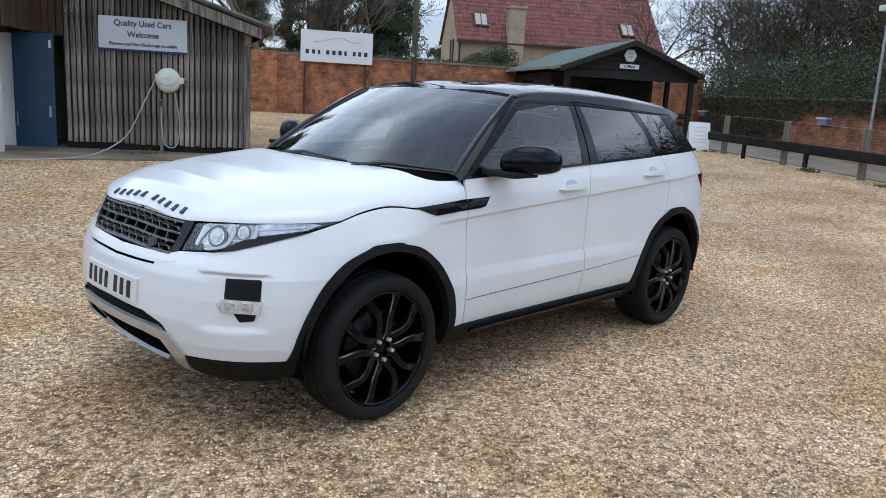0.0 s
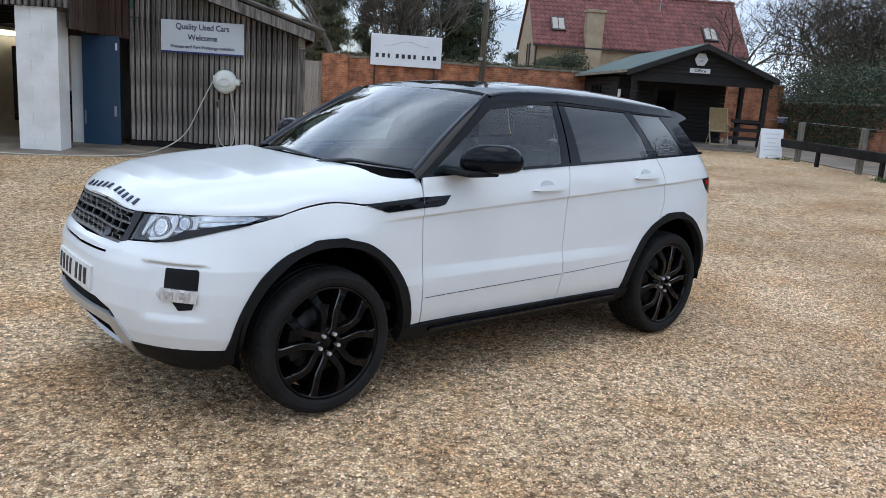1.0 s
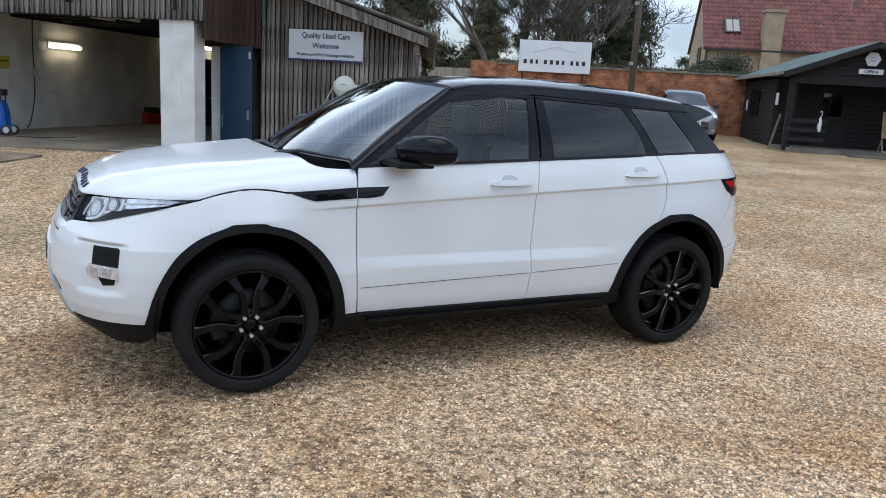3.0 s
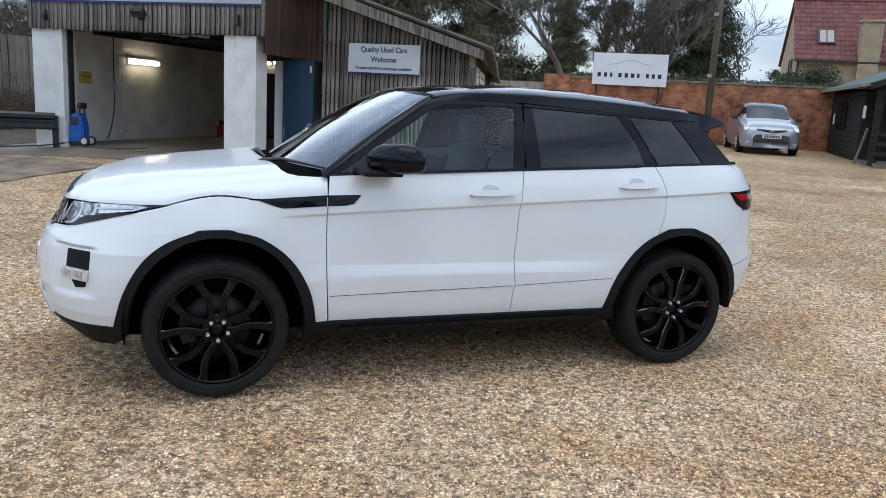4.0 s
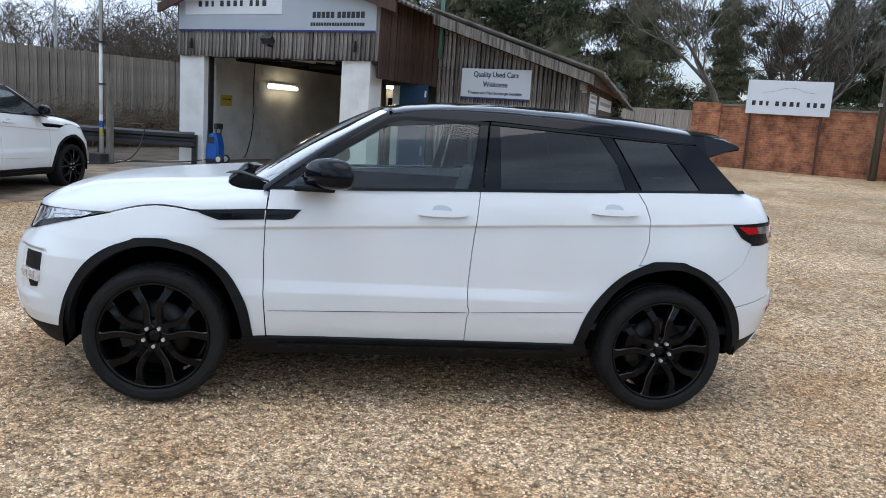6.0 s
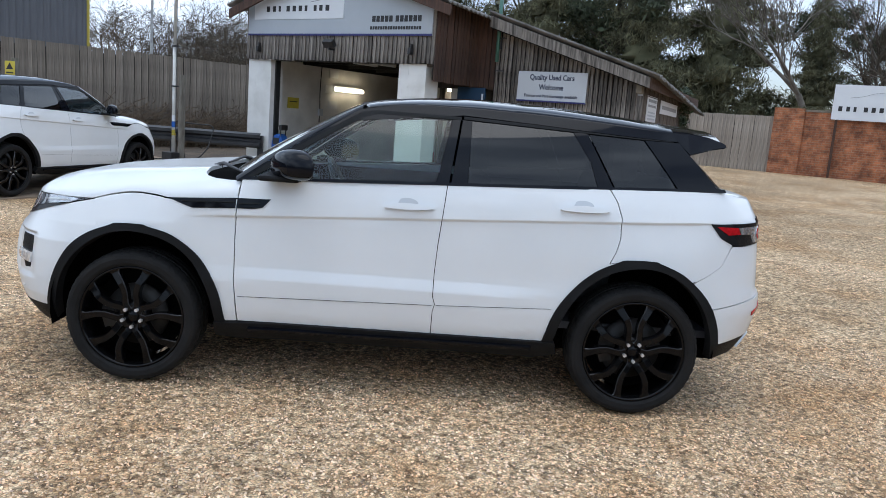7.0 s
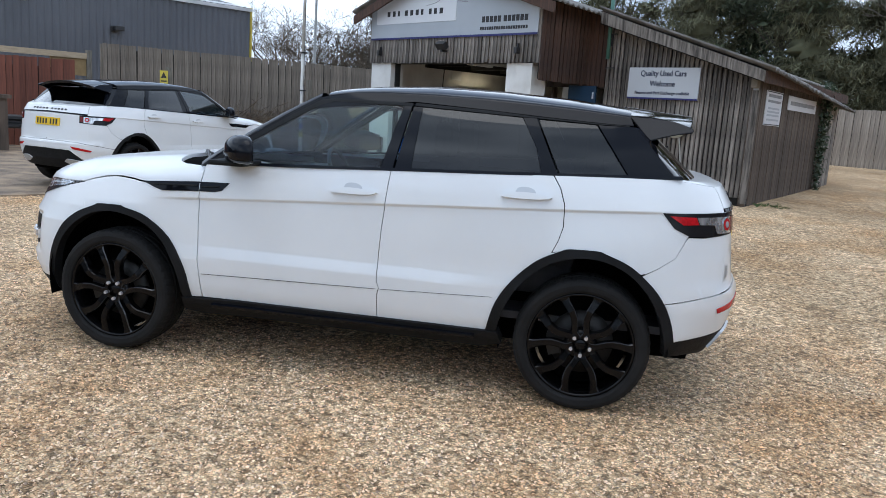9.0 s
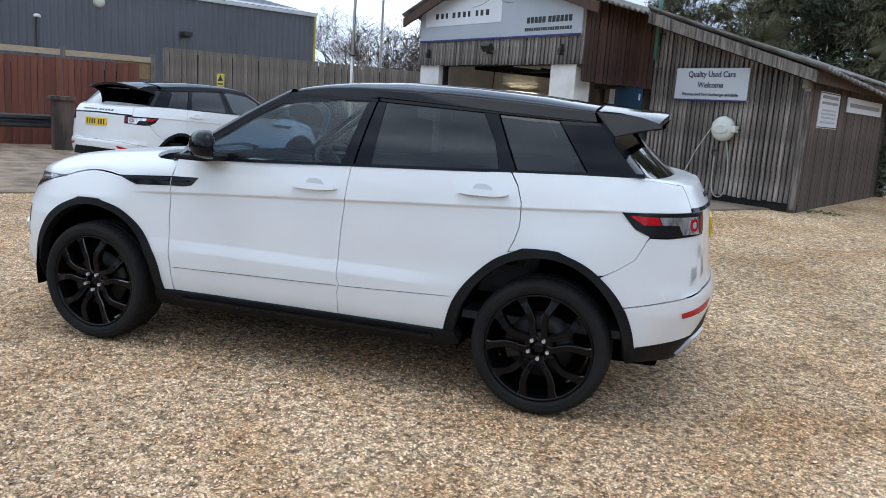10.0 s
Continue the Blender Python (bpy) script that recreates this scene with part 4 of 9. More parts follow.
# ---- house with red pantile roof ----
def pantile_slope(parent, u0, u1, v0, z0, v1, z1, pitch_u=0.30, rows=13):
    """Rolled tiles in courses up one slope, in one mesh."""
    verts, faces = [], []
    nu = int((u1 - u0) / pitch_u)
    for r in range(rows):
        f0, f1 = r / rows, (r + 1.12) / rows
        for i in range(nu):
            a = len(verts)
            for j, (du, h) in enumerate(((0.0, 0.0), (0.28, 0.055), (0.5, 0.07), (0.72, 0.05), (1.0, 0.0))):
                u = u0 + (i + du) * pitch_u
                lift = 0.05 * (1.0 + 0.15 * math.sin(i * 12.9 + r * 7.7))
                verts += [(u, v0 + (v1 - v0) * f0, z0 + (z1 - z0) * f0 + h + lift), (u, v0 + (v1 - v0) * f1, z0 + (z1 - z0) * f1 + h)]
            for j in range(4):
                faces.append((a + 2 * j, a + 2 * j + 2, a + 2 * j + 3, a + 2 * j + 1))
            k = len(verts)
            verts += [(u0 + i * pitch_u, v0 + (v1 - v0) * f0, z0 + (z1 - z0) * f0 - 0.03), (u0 + (i + 1) * pitch_u, v0 + (v1 - v0) * f0, z0 + (z1 - z0) * f0 - 0.03)]
            faces.append((k, k + 1, a + 8, a + 6, a + 4, a + 2, a))
    return tagged(raw("roof", verts, faces, M["pantile"], parent, "red clay pantile roof"), kind="")


def house():
    b = thing("house", "buff stone house with red pantile roof, chimney and roof windows", "house", at(0, 0))
    u0, u1, v0, v1, eave, ridge = 7.75, 21.6, 44.0, 50.6, 5.15, 8.6
    vm = (v0 + v1) / 2
    bm = bmesh.new()
    prism(bm, [(v0, 0.5), (v1, 0.5), (v1, eave), (vm, ridge - 0.1), (v0, eave)], u1 - u0 - 0.3, "x", u0 + 0.15)
    part("wall", bm, M["render"], b, "buff stone wall")
    pantile_slope(b, u0, u1, v0 - 0.25, eave - 0.22, vm, ridge)
    bm = bmesh.new()
    prism(bm, [(v1 + 0.25, eave - 0.2), (vm, ridge - 0.02), (vm, ridge + 0.08), (v1 + 0.25, eave - 0.1)], u1 - u0, "x", u0)
    part("rear_roof", bm, M["pantile"], b)
    for k in range(30):
        bm = bmesh.new()
        rod(bm, (u0 + 0.46 * k, vm, ridge + 0.04), (u0 + 0.46 * k + 0.45, vm, ridge + 0.04), 0.13, 0.12, 8)
        part("ridge_tile", bm, M["pantile"], b)
    boxed("chimney", (11.0, v0 - 0.35, 0.5), (12.05, v0 + 0.45, 7.05), M["render"], b, "tall buff stone chimney breast")
    boxed("chimney_cap", (10.92, v0 - 0.43, 7.05), (12.13, v0 + 0.53, 7.22), M["render"], b, bevel=0.02)
    tilt = math.degrees(math.atan2(ridge - eave + 0.22, vm - v0 + 0.25))
    for u in (9.45, 19.3):
        w = boxed("roof_window", (-0.46, -0.6, 0.0), (0.46, 0.6, 0.16), M["ink"], b, "dark-framed roof window")
        w.matrix_basis = pose(u, v0 + 1.05, eave + 1.12, tilt, 0, 0)
        for x in (-0.20, 0.20):
            pane = boxed("pane", (x - 0.17, -0.50, 0.16), (x + 0.17, 0.50, 0.175), M["skylight"], w)
    boxed("gutter", (u0, v0 - 0.36, eave - 0.32), (u1, v0 - 0.24, eave - 0.22), M["black"], b)
    bm = bmesh.new()
    rod(bm, (u0 + 0.25, v0 - 0.08, 0.6), (u0 + 0.25, v0 - 0.08, eave - 0.3), 0.05)
    part("downpipe", bm, M["black"], b)
    win = boxed("window", (u0 + 0.12, 45.6, 3.55), (u0 + 0.16, 46.5, 5.05), M["ink"], b, "dark gable window")
    boxed("window_frame", (u0 + 0.08, 45.5, 3.45), (u0 + 0.14, 46.6, 3.55), M["brownwood"], win)
    boxed("window_frame", (u0 + 0.08, 46.5, 3.55), (u0 + 0.14, 46.6, 5.1), M["brownwood"], win)
    boxed("window_frame", (u0 + 0.08, 45.5, 3.55), (u0 + 0.14, 45.6, 5.1), M["brownwood"], win)
    bm = bmesh.new()
    rod(bm, (16.3, vm - 1.0, ridge - 1.0), (16.3, vm - 1.0, ridge + 0.6), 0.03)
    part("aerial_pole", bm, M["steel"], b)
    return b


house()


# ---- the timber cabin with its porch ----
def office_cabin():
    b = thing("timber_cabin", "black-stained timber cabin with green felt roof and open porch", "cabin", at(0, 0))
    u0, u1, v0, vm, v1, g = 6.55, 10.55, 17.55, 19.3, 24.0 - 0.15, 0.50
    mid, eave, apex = 8.42, 2.56, 3.36
    n = 15
    h = (2.45 - g) / n
    for k in range(n):  # stacked wall logs
        z = g + k * h
        boxed("wall_log", (u0, vm + 0.05, z), (u0 + 0.11, v1, z + h - 0.008), M["creosote"], b, bevel=0.01)
        boxed("wall_log", (u0, vm, z), (u1 - 0.55, vm + 0.11, z + h - 0.008), M["creosote"], b, bevel=0.01)
        boxed("wall_log", (u0 - 0.10, v0 + 0.02, z), (u0 + 0.05, v0 + 0.14, z + h - 0.008), M["creosote"], b, bevel=0.01)
        boxed("wall_log", (u1 - 0.66, vm + 0.12, z), (u1 - 0.55, v1, z + h - 0.008), M["creosote"], b, bevel=0.01)
    for name, a, c in (("inner_lining", (u0 + 0.115, vm + 0.14, g), (u0 + 0.14, v1 - 0.12, 2.42)), ("inner_lining", (u0 + 0.115, vm + 0.115, g), (u1 - 0.70, vm + 0.135, 2.42))):
        boxed(name, a, c, M["gap"], b)
    bm = bmesh.new()
    prism(bm, [(mid - 2.0, 2.40), (mid + 2.0, 2.40), (mid + 2.0, eave - 0.03), (mid, apex - 0.06), (mid - 2.0, eave - 0.03)], 0.02, "y", v0 + 0.064)
    part("gable_backing", bm, M["gap"], b)
    boxed("inner_back", (u0, v1 - 0.1, g), (u1 - 0.67, v1, 2.5), M["gap"], b)
    for k in range(7):  # gable boards
        z0, z1 = 2.42 + 0.125 * k, 2.42 + 0.125 * (k + 1) - 0.01
        def reach(z):
            return max(0.02, (apex - 0.03 - z) / (apex - eave) * 2.1)
        bm = bmesh.new()
        prism(bm, [(mid - reach(z0), z0), (mid + reach(z0), z0), (mid + reach(z1), z1), (mid - reach(z1), z1)], 0.06, "y", v0)
        part("gable_board", bm, M["creosote"], b)
    boxed("porch_beam", (u0 - 0.12, v0 - 0.03, 2.28), (u1 + 0.08, v0 + 0.12, 2.44), M["creosote"], b)
    for u, v in ((u1 - 0.13, v0), (u1 - 0.13, vm - 0.1), (u0, v0 + 0.16)):
        boxed("porch_post", (u, v, g - 0.1), (u + 0.13, v + 0.13, 2.34), M["creosote"], b)
    # roof
    for s, e in ((-1, mid - 2.25), (1, mid + 2.25)):
        bm = bmesh.new()
        prism(bm, [(mid, apex), (e, eave - 0.06), (e, eave), (mid, apex + 0.07)], v1 + 0.3 - (v0 - 0.32), "y", v0 - 0.32)
        part("roof", bm, M["felt"], b, "green mineral felt roof")
        bm = bmesh.new()
        prism(bm, [(mid, apex - 0.10), (e, eave - 0.17), (e, eave - 0.02), (mid, apex + 0.05)], 0.03, "y", v0 - 0.36)
        part("barge_board", bm, M["creosote"], b)
        boxed("eaves_strip", (e - 0.015, v0 - 0.32, eave - 0.075), (e + 0.015, v1 + 0.3, eave + 0.008), M["coping"], b)
    # porch floor, rails
    boxed("porch_floor", (u0, v0 - 0.12, g - 0.12), (u1 + 0.05, vm, g + 0.06), M["deckwood"], b, "grey boarded porch floor")
    boxed("porch_step", (u0 + 1.5, v0 - 0.62, g - 0.2), (u1 - 0.5, v0 - 0.14, g - 0.02), M["deckwood"], b)
    for ua, ub in ((u0 + 0.05, u0 + 0.95), (u1 - 1.0, u1 - 0.1)):
        for z in (0.25, 0.5, 0.75):
            boxed("porch_rail", (ua, v0 + 0.03, g + z), (ub, v0 + 0.08, g + z + 0.10), M["creosote"], b)
    boxed("porch_rail", (ub - 0.06, v0 + 0.1, g + 0.7), (ub, vm, g + 0.8), M["creosote"], b)
    # left wall: barred window and door
    win = boxed("window", (u0 - 0.025, 21.4, 1.35), (u0 - 0.005, 22.7, 2.15), M["privacy"], b, "dark barred window")
    for k in range(6):
        boxed("window_bar", (u0 - 0.05, 21.45 + 0.23 * k, 1.3), (u0 - 0.03, 21.49 + 0.23 * k, 2.2), M["rail"], win)
    boxed("door", (u0 - 0.02, 19.4, 0.55), (u0 - 0.002, 20.25, 2.3), M["creosote"], b)
    door = boxed("door", (u0 + 1.1, vm - 0.05, g + 0.05), (u0 + 1.95, vm - 0.005, 2.3), M["creosote"], b, "black-stained double door")
    boxed("door_panel", (u0 + 1.25, vm - 0.07, 1.45), (u0 + 1.8, vm - 0.05, 2.1), M["privacy"], door)
    return b


office_cabin()


# ---- industrial building beyond the fence ----
def corrugated_hall():
    b = thing("industrial_building", "large grey profiled-steel industrial building with yellow corner trim", "building", at(0, 0))
    u1, v0, v1, top = -25.2, -26.0, 12.5, 5.05
    def ribs(name, a, c, along):
        n, verts, faces = int(abs(c - a) / 0.06), [], []
        for i in range(n + 1):
            p = a + (c - a) * i / n
            d = 0.035 if i % 4 in (1, 2) else 0.0
            for z in (-0.2, top):
                verts.append((u1 + d, p, z) if along == "v" else (p, v1 + d, z))
            if i:
                faces.append((2 * i - 2, 2 * i, 2 * i + 1, 2 * i - 1))
        raw(name, verts, faces, M["sheet"], b)
    ribs("wall", v0, v1, "v")
    ribs("wall", u1, u1 - 22, "u")
    boxed("inner_wall", (u1 - 22, v0, -0.2), (u1 - 0.05, v1 - 0.05, top), M["sheet"], b)
    boxed("corner_flashing", (u1 - 0.35, v1 + 0.01, -0.2), (u1 + 0.06, v1 + 0.10, top), M["yellow"], b, "yellow corner flashing")
    for k in range(7):
        bm = bmesh.new()
        prism(bm, [(v0, top), (v1 + 0.1, top), (v1 + 0.1, top + 0.12), (v0, top + 0.12)], 0.9, "x", u1 - 0.8)
        for v in bm.verts:
            v.co.x -= 0.9 * k
            v.co.z += 0.16 * k
            if v.co.x > u1 - 0.9 * k:
                v.co.z -= 0.15
        part("roof_sheet", bm, M["sheetpale"] if k < 2 else M["sheet"], b)
    bm = bmesh.new()
    box(bm, (u1 + 0.04, 7.05, 3.50), (u1 + 0.10, 7.20, 3.72), 0.01)
    box(bm, (u1 + 0.08, 7.10, 3.56), (u1 + 0.42, 7.42, 3.72), 0.03)
    part("floodlight", bm, M["black"], b)
    bm = bmesh.new()
    lathe(bm, [(0.001, -0.10), (0.10, -0.09), (0.17, -0.05), (0.18, 0.0), (0.20, 0.02)], 20)
    part("bulkhead_lamp", bm, M["cream"], b, "round cream wall lamp", smooth=True).matrix_basis = pose(u1 + 0.06, 4.27, 4.40, 0, 0, 90)
    bm = bmesh.new()
    rod(bm, (u1 + 0.08, 2.29, 2.4), (u1 + 0.08, 2.29, 3.55), 0.025)
    rod(bm, (u1 + 0.08, 2.29, 3.55), (u1 + 0.30, 2.29, 3.62), 0.020)
    part("conduit", bm, M["black"], b)
    bm = bmesh.new()
    lathe(bm, [(0.001, 0.08), (0.07, 0.07), (0.11, 0.03), (0.12, -0.03), (0.001, -0.03)], 16)
    part("yard_lamp", bm, M["signwhite"], b, "small white yard lamp", smooth=True).matrix_basis = pose(u1 + 0.30, 2.29, 3.66, 90, 0, 0)
    return b


corrugated_hall()


# ---- panels laid on curved skins ----
def shrink(poly, d):
    """The outline drawn in by d all round."""
    if not d:
        return list(poly)
    n = len(poly)
    area = sum(poly[i][0] * poly[(i + 1) % n][1] - poly[(i + 1) % n][0] * poly[i][1] for i in range(n))
    sign, out = (1 if area > 0 else -1), []
    for i in range(n):
        (ax, ay), (bx, by), (cx, cy) = poly[i - 1], poly[i], poly[(i + 1) % n]
        la, lb = math.hypot(bx - ax, by - ay) or 1e-9, math.hypot(cx - bx, cy - by) or 1e-9
        n1, n2 = (-(by - ay) / la * sign, (bx - ax) / la * sign), (-(cy - by) / lb * sign, (cx - bx) / lb * sign)
        mx, my = n1[0] + n2[0], n1[1] + n2[1]
        k = max(0.35, (mx * mx + my * my) / 2)
        out.append((bx + mx * d / k, by + my * d / k))
    return out


def skin(name, poly, fn, material, parent, label="", step=(0.06, 0.05), gap=0.002, depth=0.016, sides=(1,), core=(0.0, 0.0, 0.7), creases=False):
    """A panel: the outline in two surface coordinates, cut into a fine net and laid on the skin fn, with its edge turned in. sides: 1 left, -1 right."""
    poly = shrink(poly, gap)
    bm = bmesh.new()
    bm.faces.new([bm.verts.new((u, v, 0)) for u, v in poly])
    bmesh.ops.triangulate(bm, faces=bm.faces[:])
    for axis in (0, 1):
        lo, hi = min(p[axis] for p in poly), max(p[axis] for p in poly)
        k = math.floor(lo / step[axis]) + 1
        while k * step[axis] < hi - 1e-5:
            co, no = [0, 0, 0], [0, 0, 0]
            co[axis], no[axis] = k * step[axis], 1
            bmesh.ops.bisect_plane(bm, geom=bm.verts[:] + bm.edges[:] + bm.faces[:], plane_co=co, plane_no=no, dist=1e-6)
            k += 1
    if creases:  # finer cuts along the shoulder crease and the lower step of the doors
        cuts = [(creases if creases > 1 else 0.0, shoulder(0.0) - d, -0.0565, 1.0) for d in (-0.002, 0.003, 0.008, 0.013, 0.018, 0.03)] + [(0.0, z, 0.0, 1.0) for z in (0.585, 0.598, 0.612, 0.632, 0.655, 0.668, 0.68)]
        for pu, pv, nu, nv in cuts:
            bmesh.ops.bisect_plane(bm, geom=bm.verts[:] + bm.edges[:] + bm.faces[:], plane_co=(pu, pv, 0), plane_no=(nu, nv, 0), dist=1e-6)
    bmesh.ops.remove_doubles(bm, verts=bm.verts[:], dist=1e-5)
    bm.verts.index_update()
    e = 0.003
    verts, normals = [], []
    for v in bm.verts:
        a, b = v.co.x, v.co.y
        p = Vector(fn(a, b))
        n = (Vector(fn(a + e, b)) - Vector(fn(a - e, b))).cross(Vector(fn(a, b + e)) - Vector(fn(a, b - e)))
        n = n.normalized() if n.length > 1e-12 else Vector((0, 0, 1))
        if n.dot(p - Vector((p.x * 0.7, core[1], core[2]))) < 0:
            n = -n
        verts.append(p)
        normals.append(n)
    faces, corner = [], []
    for f in bm.faces:
        ids = [v.index for v in f.verts]
        p = [verts[i] for i in ids]
        facing = Vector((0, 0, 0))
        for i in range(len(p)):
            facing += p[i].cross(p[(i + 1) % len(p)])
        if facing.dot(normals[ids[0]]) < 0:
            ids.reverse()
        faces.append(ids)
        corner += [normals[i] for i in ids]
    if depth:
        for ed in bm.edges:
            if len(ed.link_faces) != 1:
                continue
            i, j = ed.verts[0].index, ed.verts[1].index
            k = len(verts)
            verts += [verts[i].copy(), verts[j].copy(), verts[j] - normals[j] * depth, verts[i] - normals[i] * depth]
            side = (verts[k + 1] - verts[k]).cross(verts[k + 3] - verts[k])
            side = side.normalized() if side.length > 1e-12 else normals[i]
            mid = Vector(ed.link_faces[0].calc_center_median())
            inner = Vector(fn(mid.x, mid.y))
            quad = [k, k + 1, k + 2, k + 3]
            if side.dot(inner - verts[k]) > 0:
                quad.reverse()
                side = -side
            faces.append(quad)
            corner += [side] * 4
    bm.free()
    made = []
    for s in sides:
        me = bpy.data.meshes.new(name)
        if s > 0:
            me.from_pydata(verts, [], faces)
            cn = corner
        else:
            flip = Vector((1, -1, 1))
            me.from_pydata([v * flip for v in verts], [], [list(reversed(f)) for f in faces])
            cn, at_ = [], 0
            for f in faces:
                cn += [c * flip for c in reversed(corner[at_:at_ + len(f)])]
                at_ += len(f)
        me.polygons.foreach_set("use_smooth", [True] * len(me.polygons))
        me.update()
        me.normals_split_custom_set(cn)
        made.append(finish(name, me, material, parent, label))
    return made[0] if len(made) == 1 else made


def on_flank(out):
    return lambda x, z: flank(x, z, out)


def on_shell(out):
    return lambda s, z: shell(s, z, out)


def scoop(s, z):
    """The shallow hollow round each fog lamp, with a crisp upper and lower edge."""
    a = abs(s)
    side = min(1.0, max(0.0, (a - 0.585) / 0.085)) * min(1.0, max(0.0, (0.96 - a) / 0.10))
    lift = min(1.0, max(0.0, (0.744 - z) / 0.010)) * min(1.0, max(0.0, (z - 0.488 - 0.05 * max(0.0, a - 0.80)) / 0.030))
    return 0.017 * side * side * (3 - 2 * side) * lift


def on_nose(out):
    return lambda s, z: shell(s, z, out - scoop(s, z))


def on_cabin(out):
    return lambda x, z: cabin(x, z, out)


ARCH_F = spline([(-1.80, 0.36), (-1.755, 0.53), (-1.672, 0.683), (-1.568, 0.776), (-1.442, 0.831), (-1.400, 0.846), (-1.275, 0.849), (-1.235, 0.838), (-1.115, 0.802), (-0.974, 0.694), (-0.880, 0.532), (-0.842, 0.352)], 4)
ARCH_F_IN = spline([(-0.893, 0.352), (-0.927, 0.508), (-1.008, 0.665), (-1.142, 0.771), (-1.32, 0.810), (-1.486, 0.773), (-1.627, 0.663), (-1.712, 0.516), (-1.742, 0.36)], 4)
ARCH_R = spline([(0.835, 0.372), (0.878, 0.53), (0.955, 0.655), (1.07, 0.768), (1.185, 0.830), (1.235, 0.847), (1.368, 0.850), (1.415, 0.838), (1.545, 0.783), (1.68, 0.665), (1.757, 0.53), (1.79, 0.40)], 4)
ARCH_R_IN = spline([(1.748, 0.36), (1.714, 0.506), (1.632, 0.655), (1.497, 0.767), (1.33, 0.809), (1.152, 0.767), (1.016, 0.659), (0.930, 0.516), (0.890, 0.372)], 4)
def tuck(points, x):
    """The arch line drawn in towards the wheel, so that the panels run on under the trim."""
    return [(x + (a - x) * 0.985, 0.37 + (b - 0.37) * 0.985) for a, b in points]


FENDER_TOP = spline([(-1.56, 0.955), (-1.44, 0.990), (-1.32, 1.009), (-1.20, 1.001), (-1.14, 0.993), (-1.0, 1.002), (-0.78, 1.016)], 4)
HOODLINE = [(0.0, 0.925), (0.45, 0.925), (0.70, 0.940), (s_of_x(-1.75), 0.950)] + [(s_of_x(x), z) for x, z in FENDER_TOP]
HOOD_TOP = [(-2.06, 0.925), (-2.0, 0.980), (-1.9, 1.030), (-1.75, 1.068), (-1.55, 1.096), (-1.3, 1.115), (-1.1, 1.132), (-0.9, 1.145), (-0.7, 1.15)]
HOOD_N = [(-2.05, 2.6), (-1.8, 3.0), (-1.3, 4.0), (-1.05, 6.0), (-0.8, 8.0)]


def hood(s, k):
    """The bonnet: s along its edge, k from the edge (0) to the middle (1)."""
    ex, ey, ez = shell(max(s, 0.0), lerp_table(HOODLINE, s))
    top = max(lerp_table(HOOD_TOP, ex), ez)
    q = max(0.0, min(1.0, 1 - k))
    n = lerp_table(HOOD_N, ex)
    crest = 0.006 * math.exp(-((q - 0.70) / 0.16) ** 2) * min(1.0, max(0.0, (ex + 1.98) / 0.3))
    return (ex, ey * q, ez + (top - ez) * (1 - q ** n) ** (1 / 1.7) + crest)


def windscreen(a, b):
    """a from -1 to 1 across, b from 0 at the scuttle to 1 at the roof."""
    low = (-0.965 + 0.165 * a * a, 0.80 * a, 1.122)
    high = (-0.25 + 0.075 * a * a, 0.622 * a, 1.556 - 0.028 * a * a)
    bulge = 0.085 * b * (1 - b)
    return (low[0] + (high[0] - low[0]) * b - bulge * 0.55, low[1] + (high[1] - low[1]) * b, low[2] + (high[2] - low[2]) * b + bulge * 0.8)


ROOF_EDGE = [(-0.30, 1.470), (-0.21, 1.515), (-0.03, 1.548), (0.15, 1.557), (0.58, 1.553), (1.0, 1.537), (1.47, 1.510), (1.7, 1.49)]
ROOF_TOP = [(-0.28, 1.545), (-0.12, 1.580), (0.1, 1.606), (0.4, 1.622), (0.8, 1.617), (1.2, 1.592), (1.5, 1.560), (1.75, 1.52)]


def roof(x, k):
    ex, ey, ez = cabin(x, lerp_table(ROOF_EDGE, x))
    q = max(0.0, min(1.0, 1 - k))
    return (x, ey * q, ez + (lerp_table(ROOF_TOP, x) - ez) * (1 - q ** 3.6) ** (1 / 1.35))


def rear_window(a, b):
    low = (1.885 - 0.12 * a * a, 0.775 * a, 1.203)
    high = (1.60 - 0.06 * a * a, 0.575 * a, 1.452)
    return tuple(p + (q - p) * b for p, q in zip(low, high))


